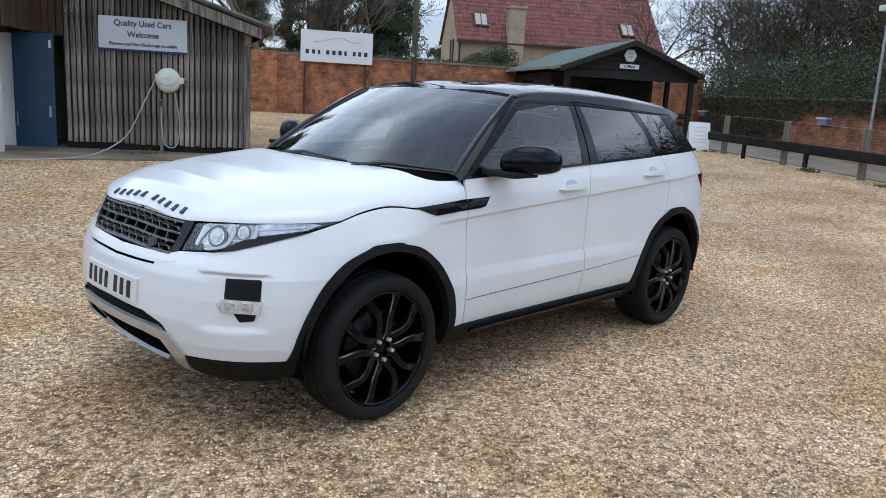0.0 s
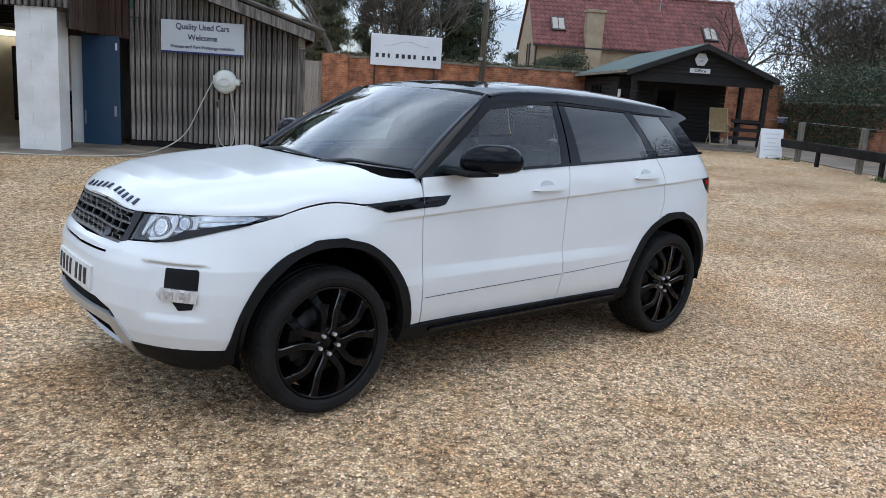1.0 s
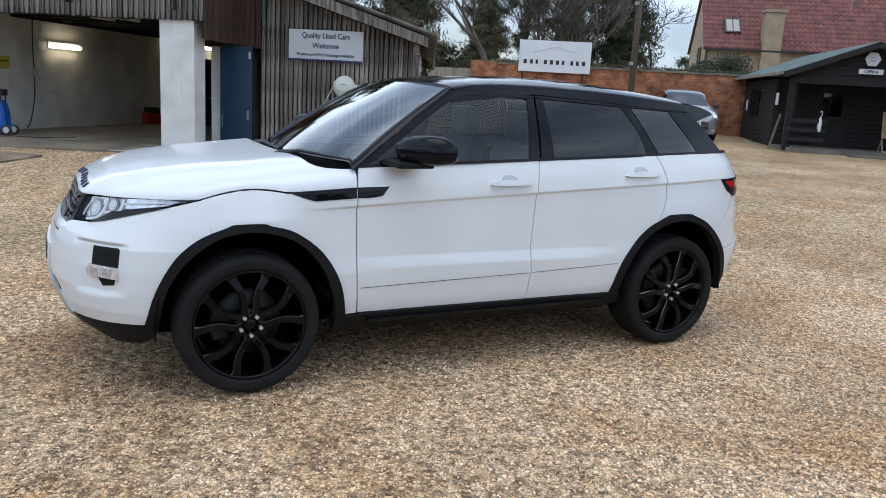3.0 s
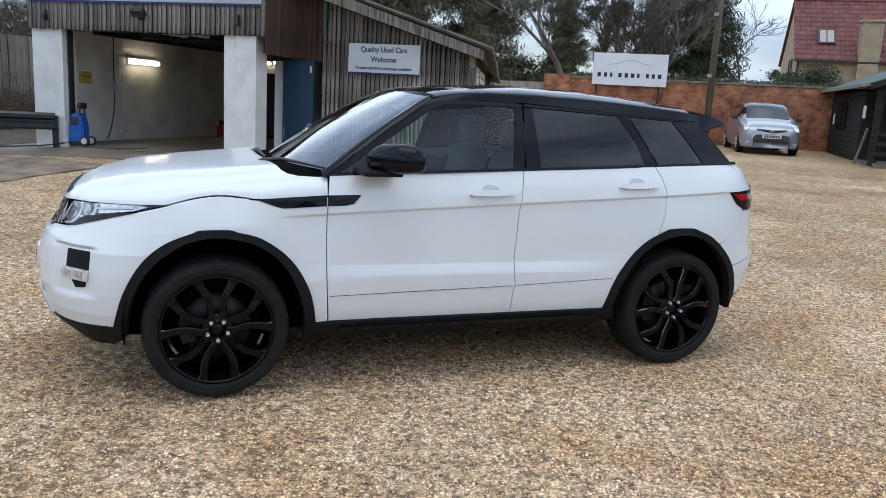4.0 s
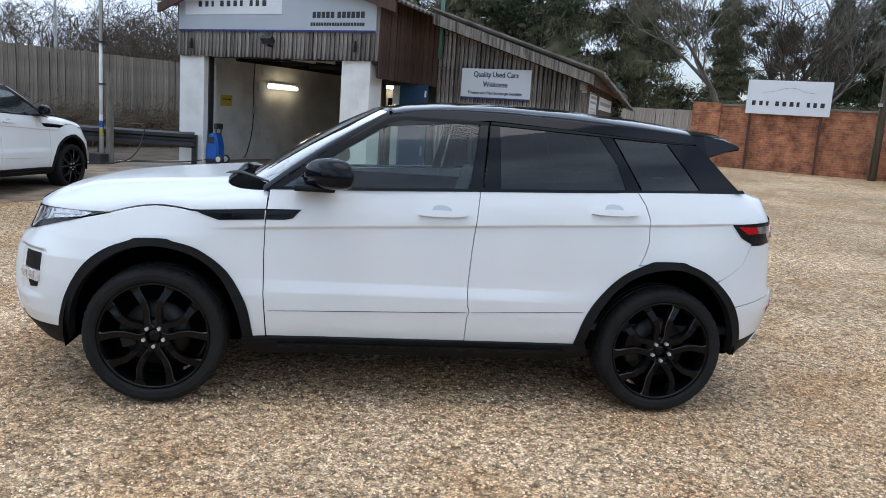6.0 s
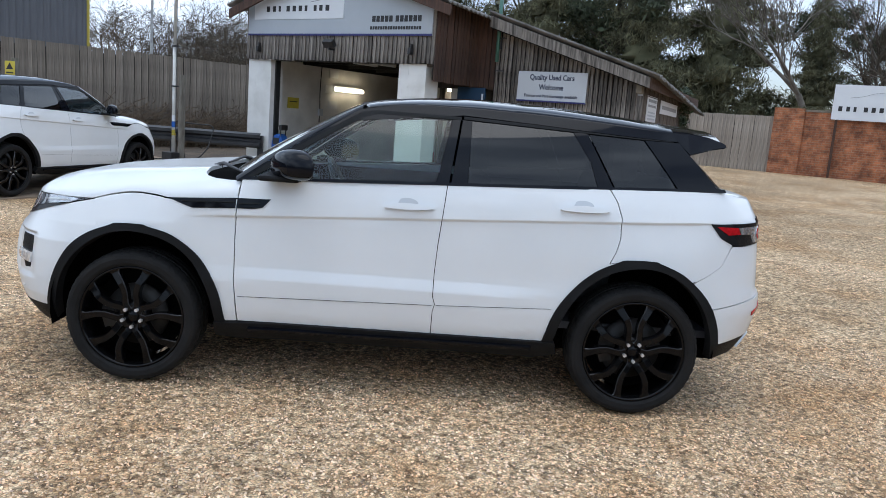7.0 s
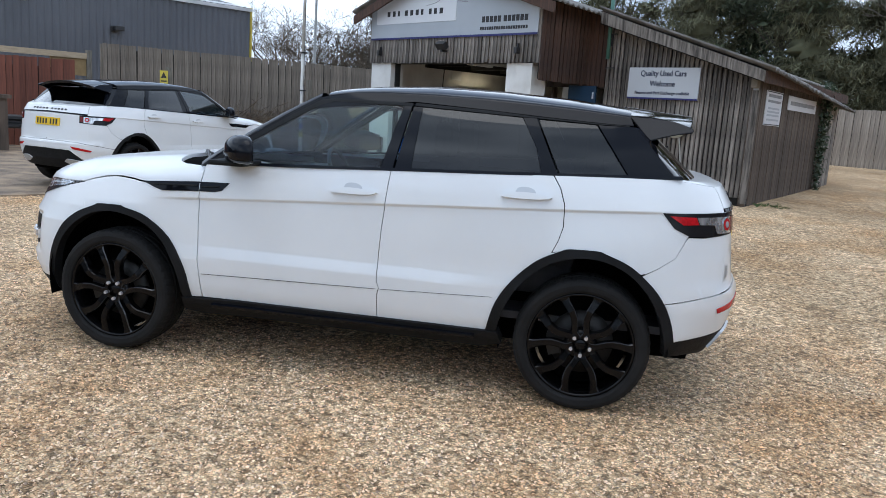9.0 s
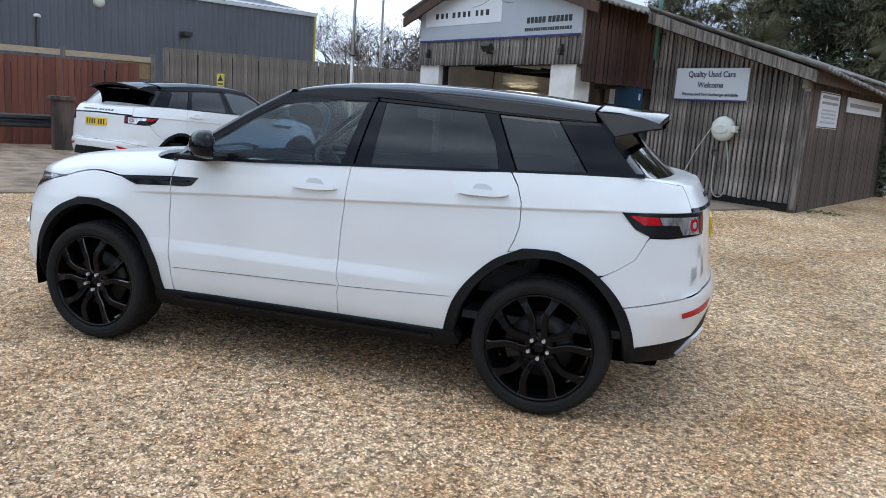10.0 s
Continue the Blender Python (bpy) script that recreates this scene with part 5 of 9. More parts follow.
def wheel(parent, x, y, side, turn=0.0):
    """A wheel with tyre, split five-spoke rim, nuts and brake, hub centre at (x, y). side: -1 faces -y."""
    hub = new("wheel")
    hub.parent = parent
    hub.matrix_basis = pose(x, y, 0.348, 0, 0, 0 if side < 0 else 180) @ pose(0, 0, 0, 0, turn, 0)
    bm = bmesh.new()
    lathe(bm, [(0.270, 0.02), (0.276, -0.012), (0.290, -0.020), (0.315, -0.022), (0.330, -0.016), (0.340, -0.006), (0.347, 0.012), (0.3505, 0.035), (0.3505, 0.060), (0.343, 0.062), (0.343, 0.070), (0.3515, 0.072),
               (0.352, 0.105), (0.344, 0.107), (0.344, 0.115), (0.352, 0.117), (0.3515, 0.15), (0.343, 0.152), (0.343, 0.16), (0.3505, 0.162), (0.347, 0.20), (0.338, 0.222), (0.30, 0.235), (0.26, 0.22)], 144)
    for v in bm.verts:  # tread blocks: every third rib across the shoulders is cut down
        r = math.hypot(v.co.x, v.co.z)
        k = round(math.atan2(v.co.z, v.co.x) / (2 * math.pi) * 144) % 144
        if r > 0.3395 and k % 3 == 0 and not 0.062 < v.co.y < 0.152:
            v.co.x *= 0.992
            v.co.z *= 0.992
    part("tyre", bm, M["rubber"], hub, smooth=False)
    bm = bmesh.new()
    lathe(bm, [(0.275, 0.0), (0.271, -0.010), (0.263, -0.010), (0.259, 0.004), (0.252, 0.02), (0.243, 0.10), (0.243, 0.21)], 64)
    part("rim", bm, M["rim"], hub, smooth=True)
    for k in range(5):  # five forked spokes
        bm = bmesh.new()
        for sgn in (-1, 1):
            path = spline([(0.010 * sgn, 0.036), (0.013 * sgn, 0.066), (0.030 * sgn, 0.092), (0.055 * sgn, 0.128), (0.069 * sgn, 0.174), (0.071 * sgn, 0.218), (0.076 * sgn, 0.252)], 4)
            depth = [(0.06, -0.004), (0.11, -0.018), (0.17, -0.022), (0.236, -0.004)]
            rows = []
            for i, (px, pz) in enumerate(path):
                a, b = path[max(i - 1, 0)], path[min(i + 1, len(path) - 1)]
                d = math.hypot(b[0] - a[0], b[1] - a[1])
                nx, nz = -(b[1] - a[1]) / d, (b[0] - a[0]) / d
                w = lerp_table([(0.036, 0.020), (0.07, 0.0175), (0.12, 0.0165), (0.19, 0.0185), (0.230, 0.021), (0.252, 0.030)], pz)
                y0 = lerp_table(depth, pz)
                rows.append([bm.verts.new(c) for c in ((px - nx * w, y0 + 0.045, pz - nz * w), (px - nx * w, y0 + 0.006, pz - nz * w), (px - nx * w * 0.78, y0, pz - nz * w * 0.78),
                                                       (px + nx * w * 0.78, y0, pz + nz * w * 0.78), (px + nx * w, y0 + 0.006, pz + nz * w), (px + nx * w, y0 + 0.045, pz + nz * w))])
            for r0, r1 in zip(rows, rows[1:]):
                for c in range(5):
                    bm.faces.new((r0[c], r0[c + 1], r1[c + 1], r1[c]))
            bm.faces.new(rows[-1])
        bmesh.ops.recalc_face_normals(bm, faces=bm.faces[:])
        bmesh.ops.rotate(bm, verts=bm.verts[:], cent=(0, 0, 0), matrix=Matrix.Rotation(2 * math.pi * k / 5, 3, "Y"))
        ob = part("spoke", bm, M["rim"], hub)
        ob.data.materials.append(M["spokeglint"])
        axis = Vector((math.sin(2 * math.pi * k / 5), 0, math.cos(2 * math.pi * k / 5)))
        for f in ob.data.polygons:  # the sky's glint along the chamfers is put in as a lighter, shinier black
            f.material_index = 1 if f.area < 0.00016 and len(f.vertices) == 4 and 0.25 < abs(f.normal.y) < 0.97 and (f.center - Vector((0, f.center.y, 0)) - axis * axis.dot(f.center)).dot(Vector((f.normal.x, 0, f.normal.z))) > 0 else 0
    bm = bmesh.new()
    lathe(bm, [(0.0005, 0.004), (0.028, 0.004), (0.031, 0.008), (0.034, 0.012), (0.060, 0.004), (0.078, 0.010), (0.084, 0.05)], 40)
    part("hub_cap", bm, M["rim"], hub, smooth=True)
    for k in range(5):
        w = 2 * math.pi * k / 5
        bm = bmesh.new()
        rod(bm, (0.050 * math.sin(w), 0.012, 0.050 * math.cos(w)), (0.050 * math.sin(w), -0.020, 0.050 * math.cos(w)), 0.0115, 0.010, 6)
        part("wheel_nut", bm, M["clearlens"], hub, "bright wheel nut")
    bm = bmesh.new()
    lathe(bm, [(0.08, 0.075), (0.165, 0.075), (0.165, 0.095)], 40)
    part("brake_disc", bm, M["disc"], hub, "grey steel brake disc", smooth=True)
    # flat near-black disc across the barrel: painted depth behind the spokes
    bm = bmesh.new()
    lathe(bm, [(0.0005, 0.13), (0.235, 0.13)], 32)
    part("wheel_shade_disc", bm, M["dark"], hub)
    bm = bmesh.new()
    prism(bm, [(0.10, -0.06), (0.165, -0.075), (0.185, 0.0), (0.165, 0.075), (0.10, 0.06), (0.115, 0.0)], 0.06, "y", 0.055)
    part("brake_caliper", bm, M["disc"], hub, "dull grey brake caliper")
    return hub


def seat(parent, x, y):
    bm = bmesh.new()
    box(bm, (x - 0.26, y - 0.25, 0.52), (x + 0.26, y + 0.25, 0.70), 0.05)
    made = box(bm, (x + 0.16, y - 0.24, 0.62), (x + 0.30, y + 0.24, 1.24), 0.06)
    bmesh.ops.rotate(bm, verts=[v for v in bm.verts if v.co.z > 0.72], cent=(x + 0.2, y, 0.66), matrix=Matrix.Rotation(radians(14), 3, "Y"))
    box(bm, (x + 0.31, y - 0.13, 1.22), (x + 0.41, y + 0.13, 1.42), 0.04)
    part("seat", bm, M["seat"], parent, "dark upholstered car seat", smooth=False)


def suv(label, m, group, plate, chars, rear_letters):
    """A five-door sport utility car in white with a black roof, nose at -x."""
    car = thing("car", label, "car", m, group)
    P, G, K = M["paint"], M["gloss"], M["plastic"]
    both = (1, -1)
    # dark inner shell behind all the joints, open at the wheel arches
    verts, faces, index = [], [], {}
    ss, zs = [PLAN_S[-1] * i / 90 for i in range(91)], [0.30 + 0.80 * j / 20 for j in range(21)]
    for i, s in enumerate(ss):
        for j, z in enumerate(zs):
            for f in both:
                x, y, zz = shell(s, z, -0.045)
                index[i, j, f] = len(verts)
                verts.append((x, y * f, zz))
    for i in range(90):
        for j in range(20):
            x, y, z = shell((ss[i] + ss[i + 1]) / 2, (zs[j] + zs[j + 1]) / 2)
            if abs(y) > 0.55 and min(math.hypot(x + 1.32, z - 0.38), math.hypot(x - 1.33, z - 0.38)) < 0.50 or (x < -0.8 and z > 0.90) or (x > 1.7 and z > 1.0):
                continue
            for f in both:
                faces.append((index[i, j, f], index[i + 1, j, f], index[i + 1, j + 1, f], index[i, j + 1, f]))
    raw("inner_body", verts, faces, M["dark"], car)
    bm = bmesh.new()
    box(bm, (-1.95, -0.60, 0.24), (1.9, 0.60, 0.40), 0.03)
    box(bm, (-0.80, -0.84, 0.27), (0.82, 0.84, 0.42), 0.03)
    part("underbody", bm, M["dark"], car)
    for x in (-1.325, 1.33):  # wheel wells, their shade put in as near-black
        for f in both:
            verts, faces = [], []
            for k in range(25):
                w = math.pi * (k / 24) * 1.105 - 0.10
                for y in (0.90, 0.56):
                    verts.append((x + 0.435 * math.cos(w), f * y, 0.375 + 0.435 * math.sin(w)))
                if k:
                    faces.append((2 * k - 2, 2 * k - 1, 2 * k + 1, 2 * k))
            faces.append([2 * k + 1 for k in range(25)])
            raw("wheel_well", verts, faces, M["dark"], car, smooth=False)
    # flanks
    skin("front_fender", [(-0.796, 1.008), (-0.80, 0.93), (-0.802, 0.80), (-0.798, 0.58), (-0.782, 0.365), (-0.842, 0.362)] + tuck(list(reversed(ARCH_F))[1:-13], -1.32) +
         [(-1.50, 0.79), (-1.525, 0.87), (-1.552, 0.945)] + [(x, z - 0.007) for x, z in FENDER_TOP if -1.55 < x < -1.13], flank, P, car, gap=0.001, sides=both, creases=True)
    door_split = [(0.276, 1.160), (0.262, 1.0), (0.248, 0.85), (0.240, 0.70), (0.240, 0.575), (0.254, 0.535), (0.244, 0.50), (0.243, 0.365)]
    skin("front_door", [(-0.784, 1.110)] + [(x, lerp_table(BELT, x) - 0.002) for x in (-0.5, -0.1, 0.1)] + door_split + [(-0.778, 0.365), (-0.796, 0.58), (-0.80, 0.80), (-0.798, 0.93), (-0.794, 1.014)], flank, P, car, sides=both, creases=True)
    rear_edge = [(1.118, 1.200), (1.158, 1.140), (1.187, 1.06), (1.190, 0.95), (1.172, 0.88), (1.145, 0.820)]
    skin("rear_door", [(0.276, 1.160)] + [(x, lerp_table(BELT, x) - 0.002) for x in (0.5, 0.8)] + rear_edge + tuck(list(reversed(ARCH_R))[27:], 1.33) + list(reversed(door_split))[:-1], flank, P, car, sides=both, creases=True)
    quarter = rear_edge + tuck([p for p in ARCH_R if 1.185 < p[0] < 1.55], 1.33) + [(1.590, 0.750), (1.615, 0.7555), (1.67, 0.785), (1.752, 0.842), (1.80, 0.935), (1.815, 0.955), (1.74, 0.985), (1.672, 1.057), (1.80, 1.064)]
    sq = [(s_of_x(x), z) for x, z in quarter]
    s_gate = s_of_y(-0.74, True)
    skin("rear_quarter_panel", sq + [(s_gate, 1.073), (s_gate, 1.13), (s_gate - 0.004, 1.16), (s_gate - 0.010, 1.190), (s_of_x(1.80), 1.212), (s_of_x(1.75), 1.220), (s_of_x(1.45), 1.214)], on_shell(0), P, car, gap=0.0015, sides=both, creases=s_of_x(0.0))
    # hood and front end
    s_end = s_of_x(-0.797)
    edge = [(s_of_x(x), k) for x, k in ((-0.796, 0.0), (-0.794, 0.03), (-0.788, 0.072), (-0.86, 0.080), (-0.93, 0.098), (-0.98, 0.135), (-1.005, 0.19), (-1.02, 0.34), (-1.03, 0.65), (-1.035, 1.0))]
    skin("hood", [(0.015, 0.0), (s_end, 0.0)] + edge[1:] + [(0.015, 1.0)], hood, P, car, step=(0.045, 0.05), gap=0.0, depth=0.02, sides=both)
    # scuttle coloured near-black to read as a shaded hollow behind the bonnet
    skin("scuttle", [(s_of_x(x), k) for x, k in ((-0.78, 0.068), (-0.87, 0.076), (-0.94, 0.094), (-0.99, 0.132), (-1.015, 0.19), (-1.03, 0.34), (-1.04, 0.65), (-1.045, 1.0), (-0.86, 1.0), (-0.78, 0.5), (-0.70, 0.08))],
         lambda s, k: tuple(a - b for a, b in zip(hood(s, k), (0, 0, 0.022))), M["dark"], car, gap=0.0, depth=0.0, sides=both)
    s_arch = s_of_x(-1.735)
    arch_side = [(s_of_x(x), z) for x, z in tuck(ARCH_F[1:14], -1.32)]
    skin("front_bumper", [(-0.0, 0.722), (0.34, 0.733), (0.345, 0.742), (0.0, 0.732), (0.0, 0.772), (0.40, 0.785), (0.46, 0.80), (0.64, 0.815), (0.755, 0.832), (0.80, 0.868), (0.91, 0.885), (1.12, 0.915), (s_of_x(-1.556), 0.95), (s_of_x(-1.526), 0.87), (s_of_x(-1.502), 0.79)] +
         list(reversed(arch_side))[1:] + [(s_of_x(-1.80), 0.362), (0.53, 0.355), (0.41, 0.49), (0.30, 0.525), (0.0, 0.53)], on_nose(0), P, car, gap=0.0005, step=(0.025, 0.0125), sides=both)
    skin("fog_lamp_recess", [(0.735, 0.718), (0.74, 0.722), (0.885, 0.722), (0.892, 0.714), (0.886, 0.625), (0.73, 0.625)], on_nose(0.003), K, car, gap=0, depth=0.01, sides=both)
    skin("fog_lamp_recess", [(0.76, 0.592), (0.875, 0.592), (0.862, 0.548), (0.80, 0.540)], on_nose(0.003), K, car, gap=0, depth=0.01, sides=both)
    skin("fog_lamp", [(0.70, 0.608), (0.722, 0.638), (0.890, 0.634), (0.882, 0.578), (0.722, 0.582)], on_nose(0.014), M["fogglass"], car, "clear fog lamp strip with chrome surround", gap=0, depth=0.03, sides=both)
    for a in (0.76, 0.835):
        skin("fog_lamp_bowl", [(a - 0.022, 0.594), (a + 0.022, 0.592), (a + 0.022, 0.624), (a - 0.022, 0.626)], on_nose(0.018), M["clearlens"], car, gap=0, depth=0.01, sides=both)
    skin("washer_cover", [(0.385, 0.752), (0.465, 0.758), (0.475, 0.778), (0.40, 0.772)], on_shell(0.0012), P, car, gap=0, depth=0.003, sides=both)
    skin("parking_sensor", [(0.77 + 0.012 * math.cos(k * math.pi / 5), 0.43 + 0.012 * math.sin(k * math.pi / 5)) for k in range(10)], on_shell(0.003), P, car, gap=0, depth=0.004, sides=both)
    skin("grille_backing", [(0.0, 0.775), (0.40, 0.788), (0.44, 0.84), (0.43, 0.925), (0.0, 0.925)], on_shell(-0.03), M["dark"], car, gap=0, depth=0, sides=both)
    for z0, z1, w in ((0.868, 0.918, 0.435), (0.785, 0.835, 0.41)):  # two honeycomb bars
        for row in (0, 1):  # long flat cells, one row shifted by half a cell
            for k in range(-6, 6):
                c, zc = (k + 0.5 + 0.5 * row) * w / 5.2, z0 + (z1 - z0) * (0.25 + 0.5 * row)
                if abs(c) > w - 0.03:
                    continue
                rw, rh = w / 10.4, (z1 - z0) * 0.25
                six = ((1.08, 0.0), (0.62, 1.08), (-0.62, 1.08), (-1.08, 0.0), (-0.62, -1.08), (0.62, -1.08))
                verts = [shell(c + rw * p, zc + rh * q, 0.001) for p, q in six] + [shell(c + rw * 0.93 * p, zc + rh * 0.84 * q, 0.004) for p, q in six] + [shell(c + rw * 0.86 * p, zc + rh * 0.72 * q, -0.022) for p, q in six]
                raw("grille_cell", verts, [(r + i, r + (i + 1) % 6, r + 6 + (i + 1) % 6, r + 6 + i) for r in (0, 6) for i in range(6)], M["grille"], car)
        for za, zb in ((z0 - 0.003, z0 + 0.006), (z1 - 0.006, z1 + 0.003)):
            skin("grille_bar", [(-w, za), (w, za), (w, zb), (-w, zb)], on_shell(0.002), M["grille"], car, gap=0, depth=0.012)
    for k in range(-3, 4):
        skin("grille_strut", [(k * 0.11 - 0.004, 0.832), (k * 0.11 + 0.004, 0.832), (k * 0.11 + 0.004, 0.872), (k * 0.11 - 0.004, 0.872)], on_shell(-0.004), M["grille"], car, gap=0, depth=0.01)
    skin("grille_end", [(0.40, 0.785), (0.455, 0.80), (0.50, 0.925), (0.43, 0.925), (0.425, 0.86)], on_shell(0.001), M["lampdark"], car, gap=0, depth=0.02, sides=both)
    skin("badge", [(0.25 + 0.045 * math.cos(k * math.pi / 8), 0.812 + 0.020 * math.sin(k * math.pi / 8)) for k in range(16)], on_shell(0.008), M["lampdark"], car, "small dark oval badge", gap=0, depth=0.01)
    # head lamps
    lamp = [(0.47, 0.805), (0.64, 0.82), (0.755, 0.837), (0.80, 0.873), (0.91, 0.89), (1.12, 0.92), (s_of_x(-1.56), 0.953), (1.14, 0.952), (0.98, 0.946), (0.70, 0.936), (0.52, 0.922)]
    skin("headlamp", lamp, on_shell(-0.035), M["lampdark"], car, gap=0, depth=0, sides=both)
    for poly in ([(0.53, 0.848), (0.60, 0.838), (0.622, 0.852), (0.606, 0.882), (0.622, 0.916), (0.60, 0.928), (0.555, 0.914)], [(0.70, 0.905), (0.745, 0.872), (0.765, 0.934), (0.715, 0.931)], [(0.862, 0.894), (0.91, 0.896), (1.10, 0.919), (1.17, 0.940), (1.10, 0.950), (0.93, 0.942), (0.855, 0.937)]):
        skin("headlamp_reflector", poly, on_shell(-0.012), M["lamp"], car, gap=0, depth=0.008, sides=both)
    skin("headlamp_bowl", [(0.585, 0.830), (0.70, 0.838), (0.765, 0.862), (0.862, 0.890), (0.866, 0.934), (0.70, 0.930), (0.585, 0.922)], on_shell(-0.016), M["clearlens"], car, gap=0, depth=0.008, sides=both)
    for c, r in ((0.655, 0.046), (0.79, 0.034)):
        cz = 0.880 if c < 0.7 else 0.905
        ring = [(c + r * 1.15 * math.cos(k * math.pi / 10), cz + r * math.sin(k * math.pi / 10)) for k in range(20)]
        skin("headlamp_ring", ring, on_shell(-0.008), M["grille"], car, gap=0, depth=0.01, sides=both)
        skin("headlamp_projector", [(c + (a - c) * 0.74, cz + (b - cz) * 0.74) for a, b in ring], on_shell(-0.005), M["lamp"], car, gap=0, depth=0.008, sides=both)
        skin("headlamp_bulb_lens", [(c + (a - c) * 0.5, cz + (b - cz) * 0.5) for a, b in ring], on_shell(-0.003), M["clearlens"], car, gap=0, depth=0.004, sides=both)
    for pts in ([(0.60, 0.826), (0.70, 0.846), (0.74, 0.90), (0.74, 0.934)], [(0.545, 0.838), (0.56, 0.87), (0.60, 0.915)], [(0.74, 0.870), (0.84, 0.884), (0.86, 0.936)], [(0.86, 0.918), (0.98, 0.927), (1.10, 0.936)]):
        line = spline(pts, 5)
        skin("running_light", [(a - 0.008, b + 0.002) for a, b in line] + [(a + 0.008, b - 0.005) for a, b in reversed(line)], on_shell(-0.004), M["signwhite"], car, "white running light strip", gap=0, depth=0.004, sides=both)
    skin("headlamp_lens", lamp, on_shell(0.001), M["lens"], car, gap=0.001, depth=0.006, sides=both)
    skin("headlamp_brow", [(0.64, 0.814), (0.755, 0.831), (0.80, 0.868), (0.91, 0.885), (1.12, 0.915), (1.02, 0.907), (0.90, 0.890), (0.80, 0.879), (0.70, 0.830)], on_shell(0.004), M["lampdark"], car, gap=0, depth=0.01, sides=both)
    # lower front
    skin("lower_grille", [(-0.30, 0.525), (0.30, 0.525), (0.42, 0.49), (0.40, 0.435), (-0.40, 0.435), (-0.42, 0.49)], on_shell(-0.02), M["dark"], car, gap=0, depth=0)
    for k in range(6):
        z = 0.445 + 0.014 * k
        skin("lower_grille_slat", [(-0.40, z), (0.40, z), (0.40, z + 0.005), (-0.40, z + 0.005)], on_shell(-0.008), K, car, gap=0, depth=0.01)
    skin("skid_plate", [(-0.385, 0.20), (-0.45, 0.20), (-0.53, 0.36), (-0.47, 0.45), (-0.30, 0.470), (0.30, 0.470), (0.47, 0.45), (0.53, 0.36), (0.45, 0.20), (0.385, 0.20), (0.445, 0.345), (0.40, 0.412), (0.28, 0.428), (-0.28, 0.428), (-0.40, 0.412), (-0.445, 0.345)], on_shell(0.012), M["silver"], car, "satin silver skid plate", gap=0, depth=0.03)
    # set-back sheet, the opening's darkness is in its colour
    skin("lower_intake", [(-0.41, 0.20), (0.41, 0.20), (0.47, 0.345), (0.42, 0.425), (-0.42, 0.425), (-0.47, 0.345)], on_shell(-0.03), M["dark"], car, gap=0, depth=0)
    skin("lower_lip", [(-0.30, 0.235), (0.30, 0.235), (0.31, 0.275), (-0.31, 0.275)], on_shell(-0.004), M["silver"], car, gap=0, depth=0.03)
    skin("front_cladding", [(0.42, 0.20), (0.42, 0.485), (0.53, 0.352), (s_of_x(-1.80), 0.360), (s_of_x(-1.765), 0.360), (s_of_x(-1.775), 0.29), (s_of_x(-1.85), 0.25)], on_shell(0.002), K, car, gap=0.001, sides=both)
    # cladding along the flanks
    skin("arch_trim", [(-1.806, 0.290)] + ARCH_F + ARCH_F_IN + [(-1.752, 0.290)], on_flank(0.010), K, car, gap=0.0, depth=0.05, sides=both)
    skin("arch_trim", ARCH_R + [(1.797, 0.335), (1.754, 0.325)] + ARCH_R_IN, on_flank(0.010), K, car, gap=0.0, depth=0.05, sides=both)
    skin("sill", [(-0.90, 0.352), (-0.60, 0.362), (0.90, 0.368), (0.92, 0.30), (0.80, 0.265), (-0.80, 0.255), (-0.90, 0.27)], on_flank(0.018), K, car, gap=0.0, depth=0.06, sides=both)
    skin("sill_step", [(-0.72, 0.330), (0.78, 0.340), (0.78, 0.318), (-0.72, 0.308)], on_flank(0.034), M["gloss"], car, gap=0.0, depth=0.02, sides=both)
    # shadow of the doors' groove, laid on as a thin dark strip
    for z in ((-0.775, 0.502, 0.238, 0.530), (0.262, 0.531, 0.862, 0.556)):
        skin("door_shadow_line", [(z[0], z[1] - 0.0007), (z[2], z[3] - 0.0007), (z[2], z[3] + 0.0007), (z[0], z[1] + 0.0007)], on_flank(0.0025), M["plastic"], car, gap=0.0, depth=0.003, sides=both)
    # side vents
    skin("side_vent", [(-1.150, 0.992), (-0.8005, 1.016), (-0.8015, 0.962), (-1.02, 0.949), (-1.075, 0.965)], on_flank(0.004), G, car, gap=0.001, depth=0.01, sides=both)
    skin("side_vent", [(-0.7955, 1.016), (-0.622, 1.021), (-0.664, 0.974), (-0.706, 0.965), (-0.7965, 0.962)], on_flank(0.004), G, car, gap=0.001, depth=0.01, sides=both)
    for x0, x1 in ((-1.08, -0.81), (-0.785, -0.68)):
        skin("vent_blade", [(x0, 0.985 + 0.02 * (x0 + 0.8)), (x1, 0.992 + 0.02 * (x1 + 0.8)), (x1, 0.999 + 0.02 * (x1 + 0.8)), (x0, 0.992 + 0.02 * (x0 + 0.8))], on_flank(0.010), K, car, gap=0, depth=0.008, sides=both)
    # handles
    for x0 in (-0.042, 0.865):
        z0 = 1.030 if x0 < 0.5 else 1.083
        # no hollow here: a grey patch on the door stands for the cup's shade
        skin("handle_cup_shade", spline([(x0 + 0.07, z0 + 0.02), (x0 + 0.085, z0 + 0.045), (x0 + 0.13, z0 + 0.050), (x0 + 0.165, z0 + 0.038), (x0 + 0.175, z0 + 0.02)], 4), on_flank(0.002), M["signpale"], car, "grey patch for the shade in the handle recess", gap=0, depth=0.004, sides=both)
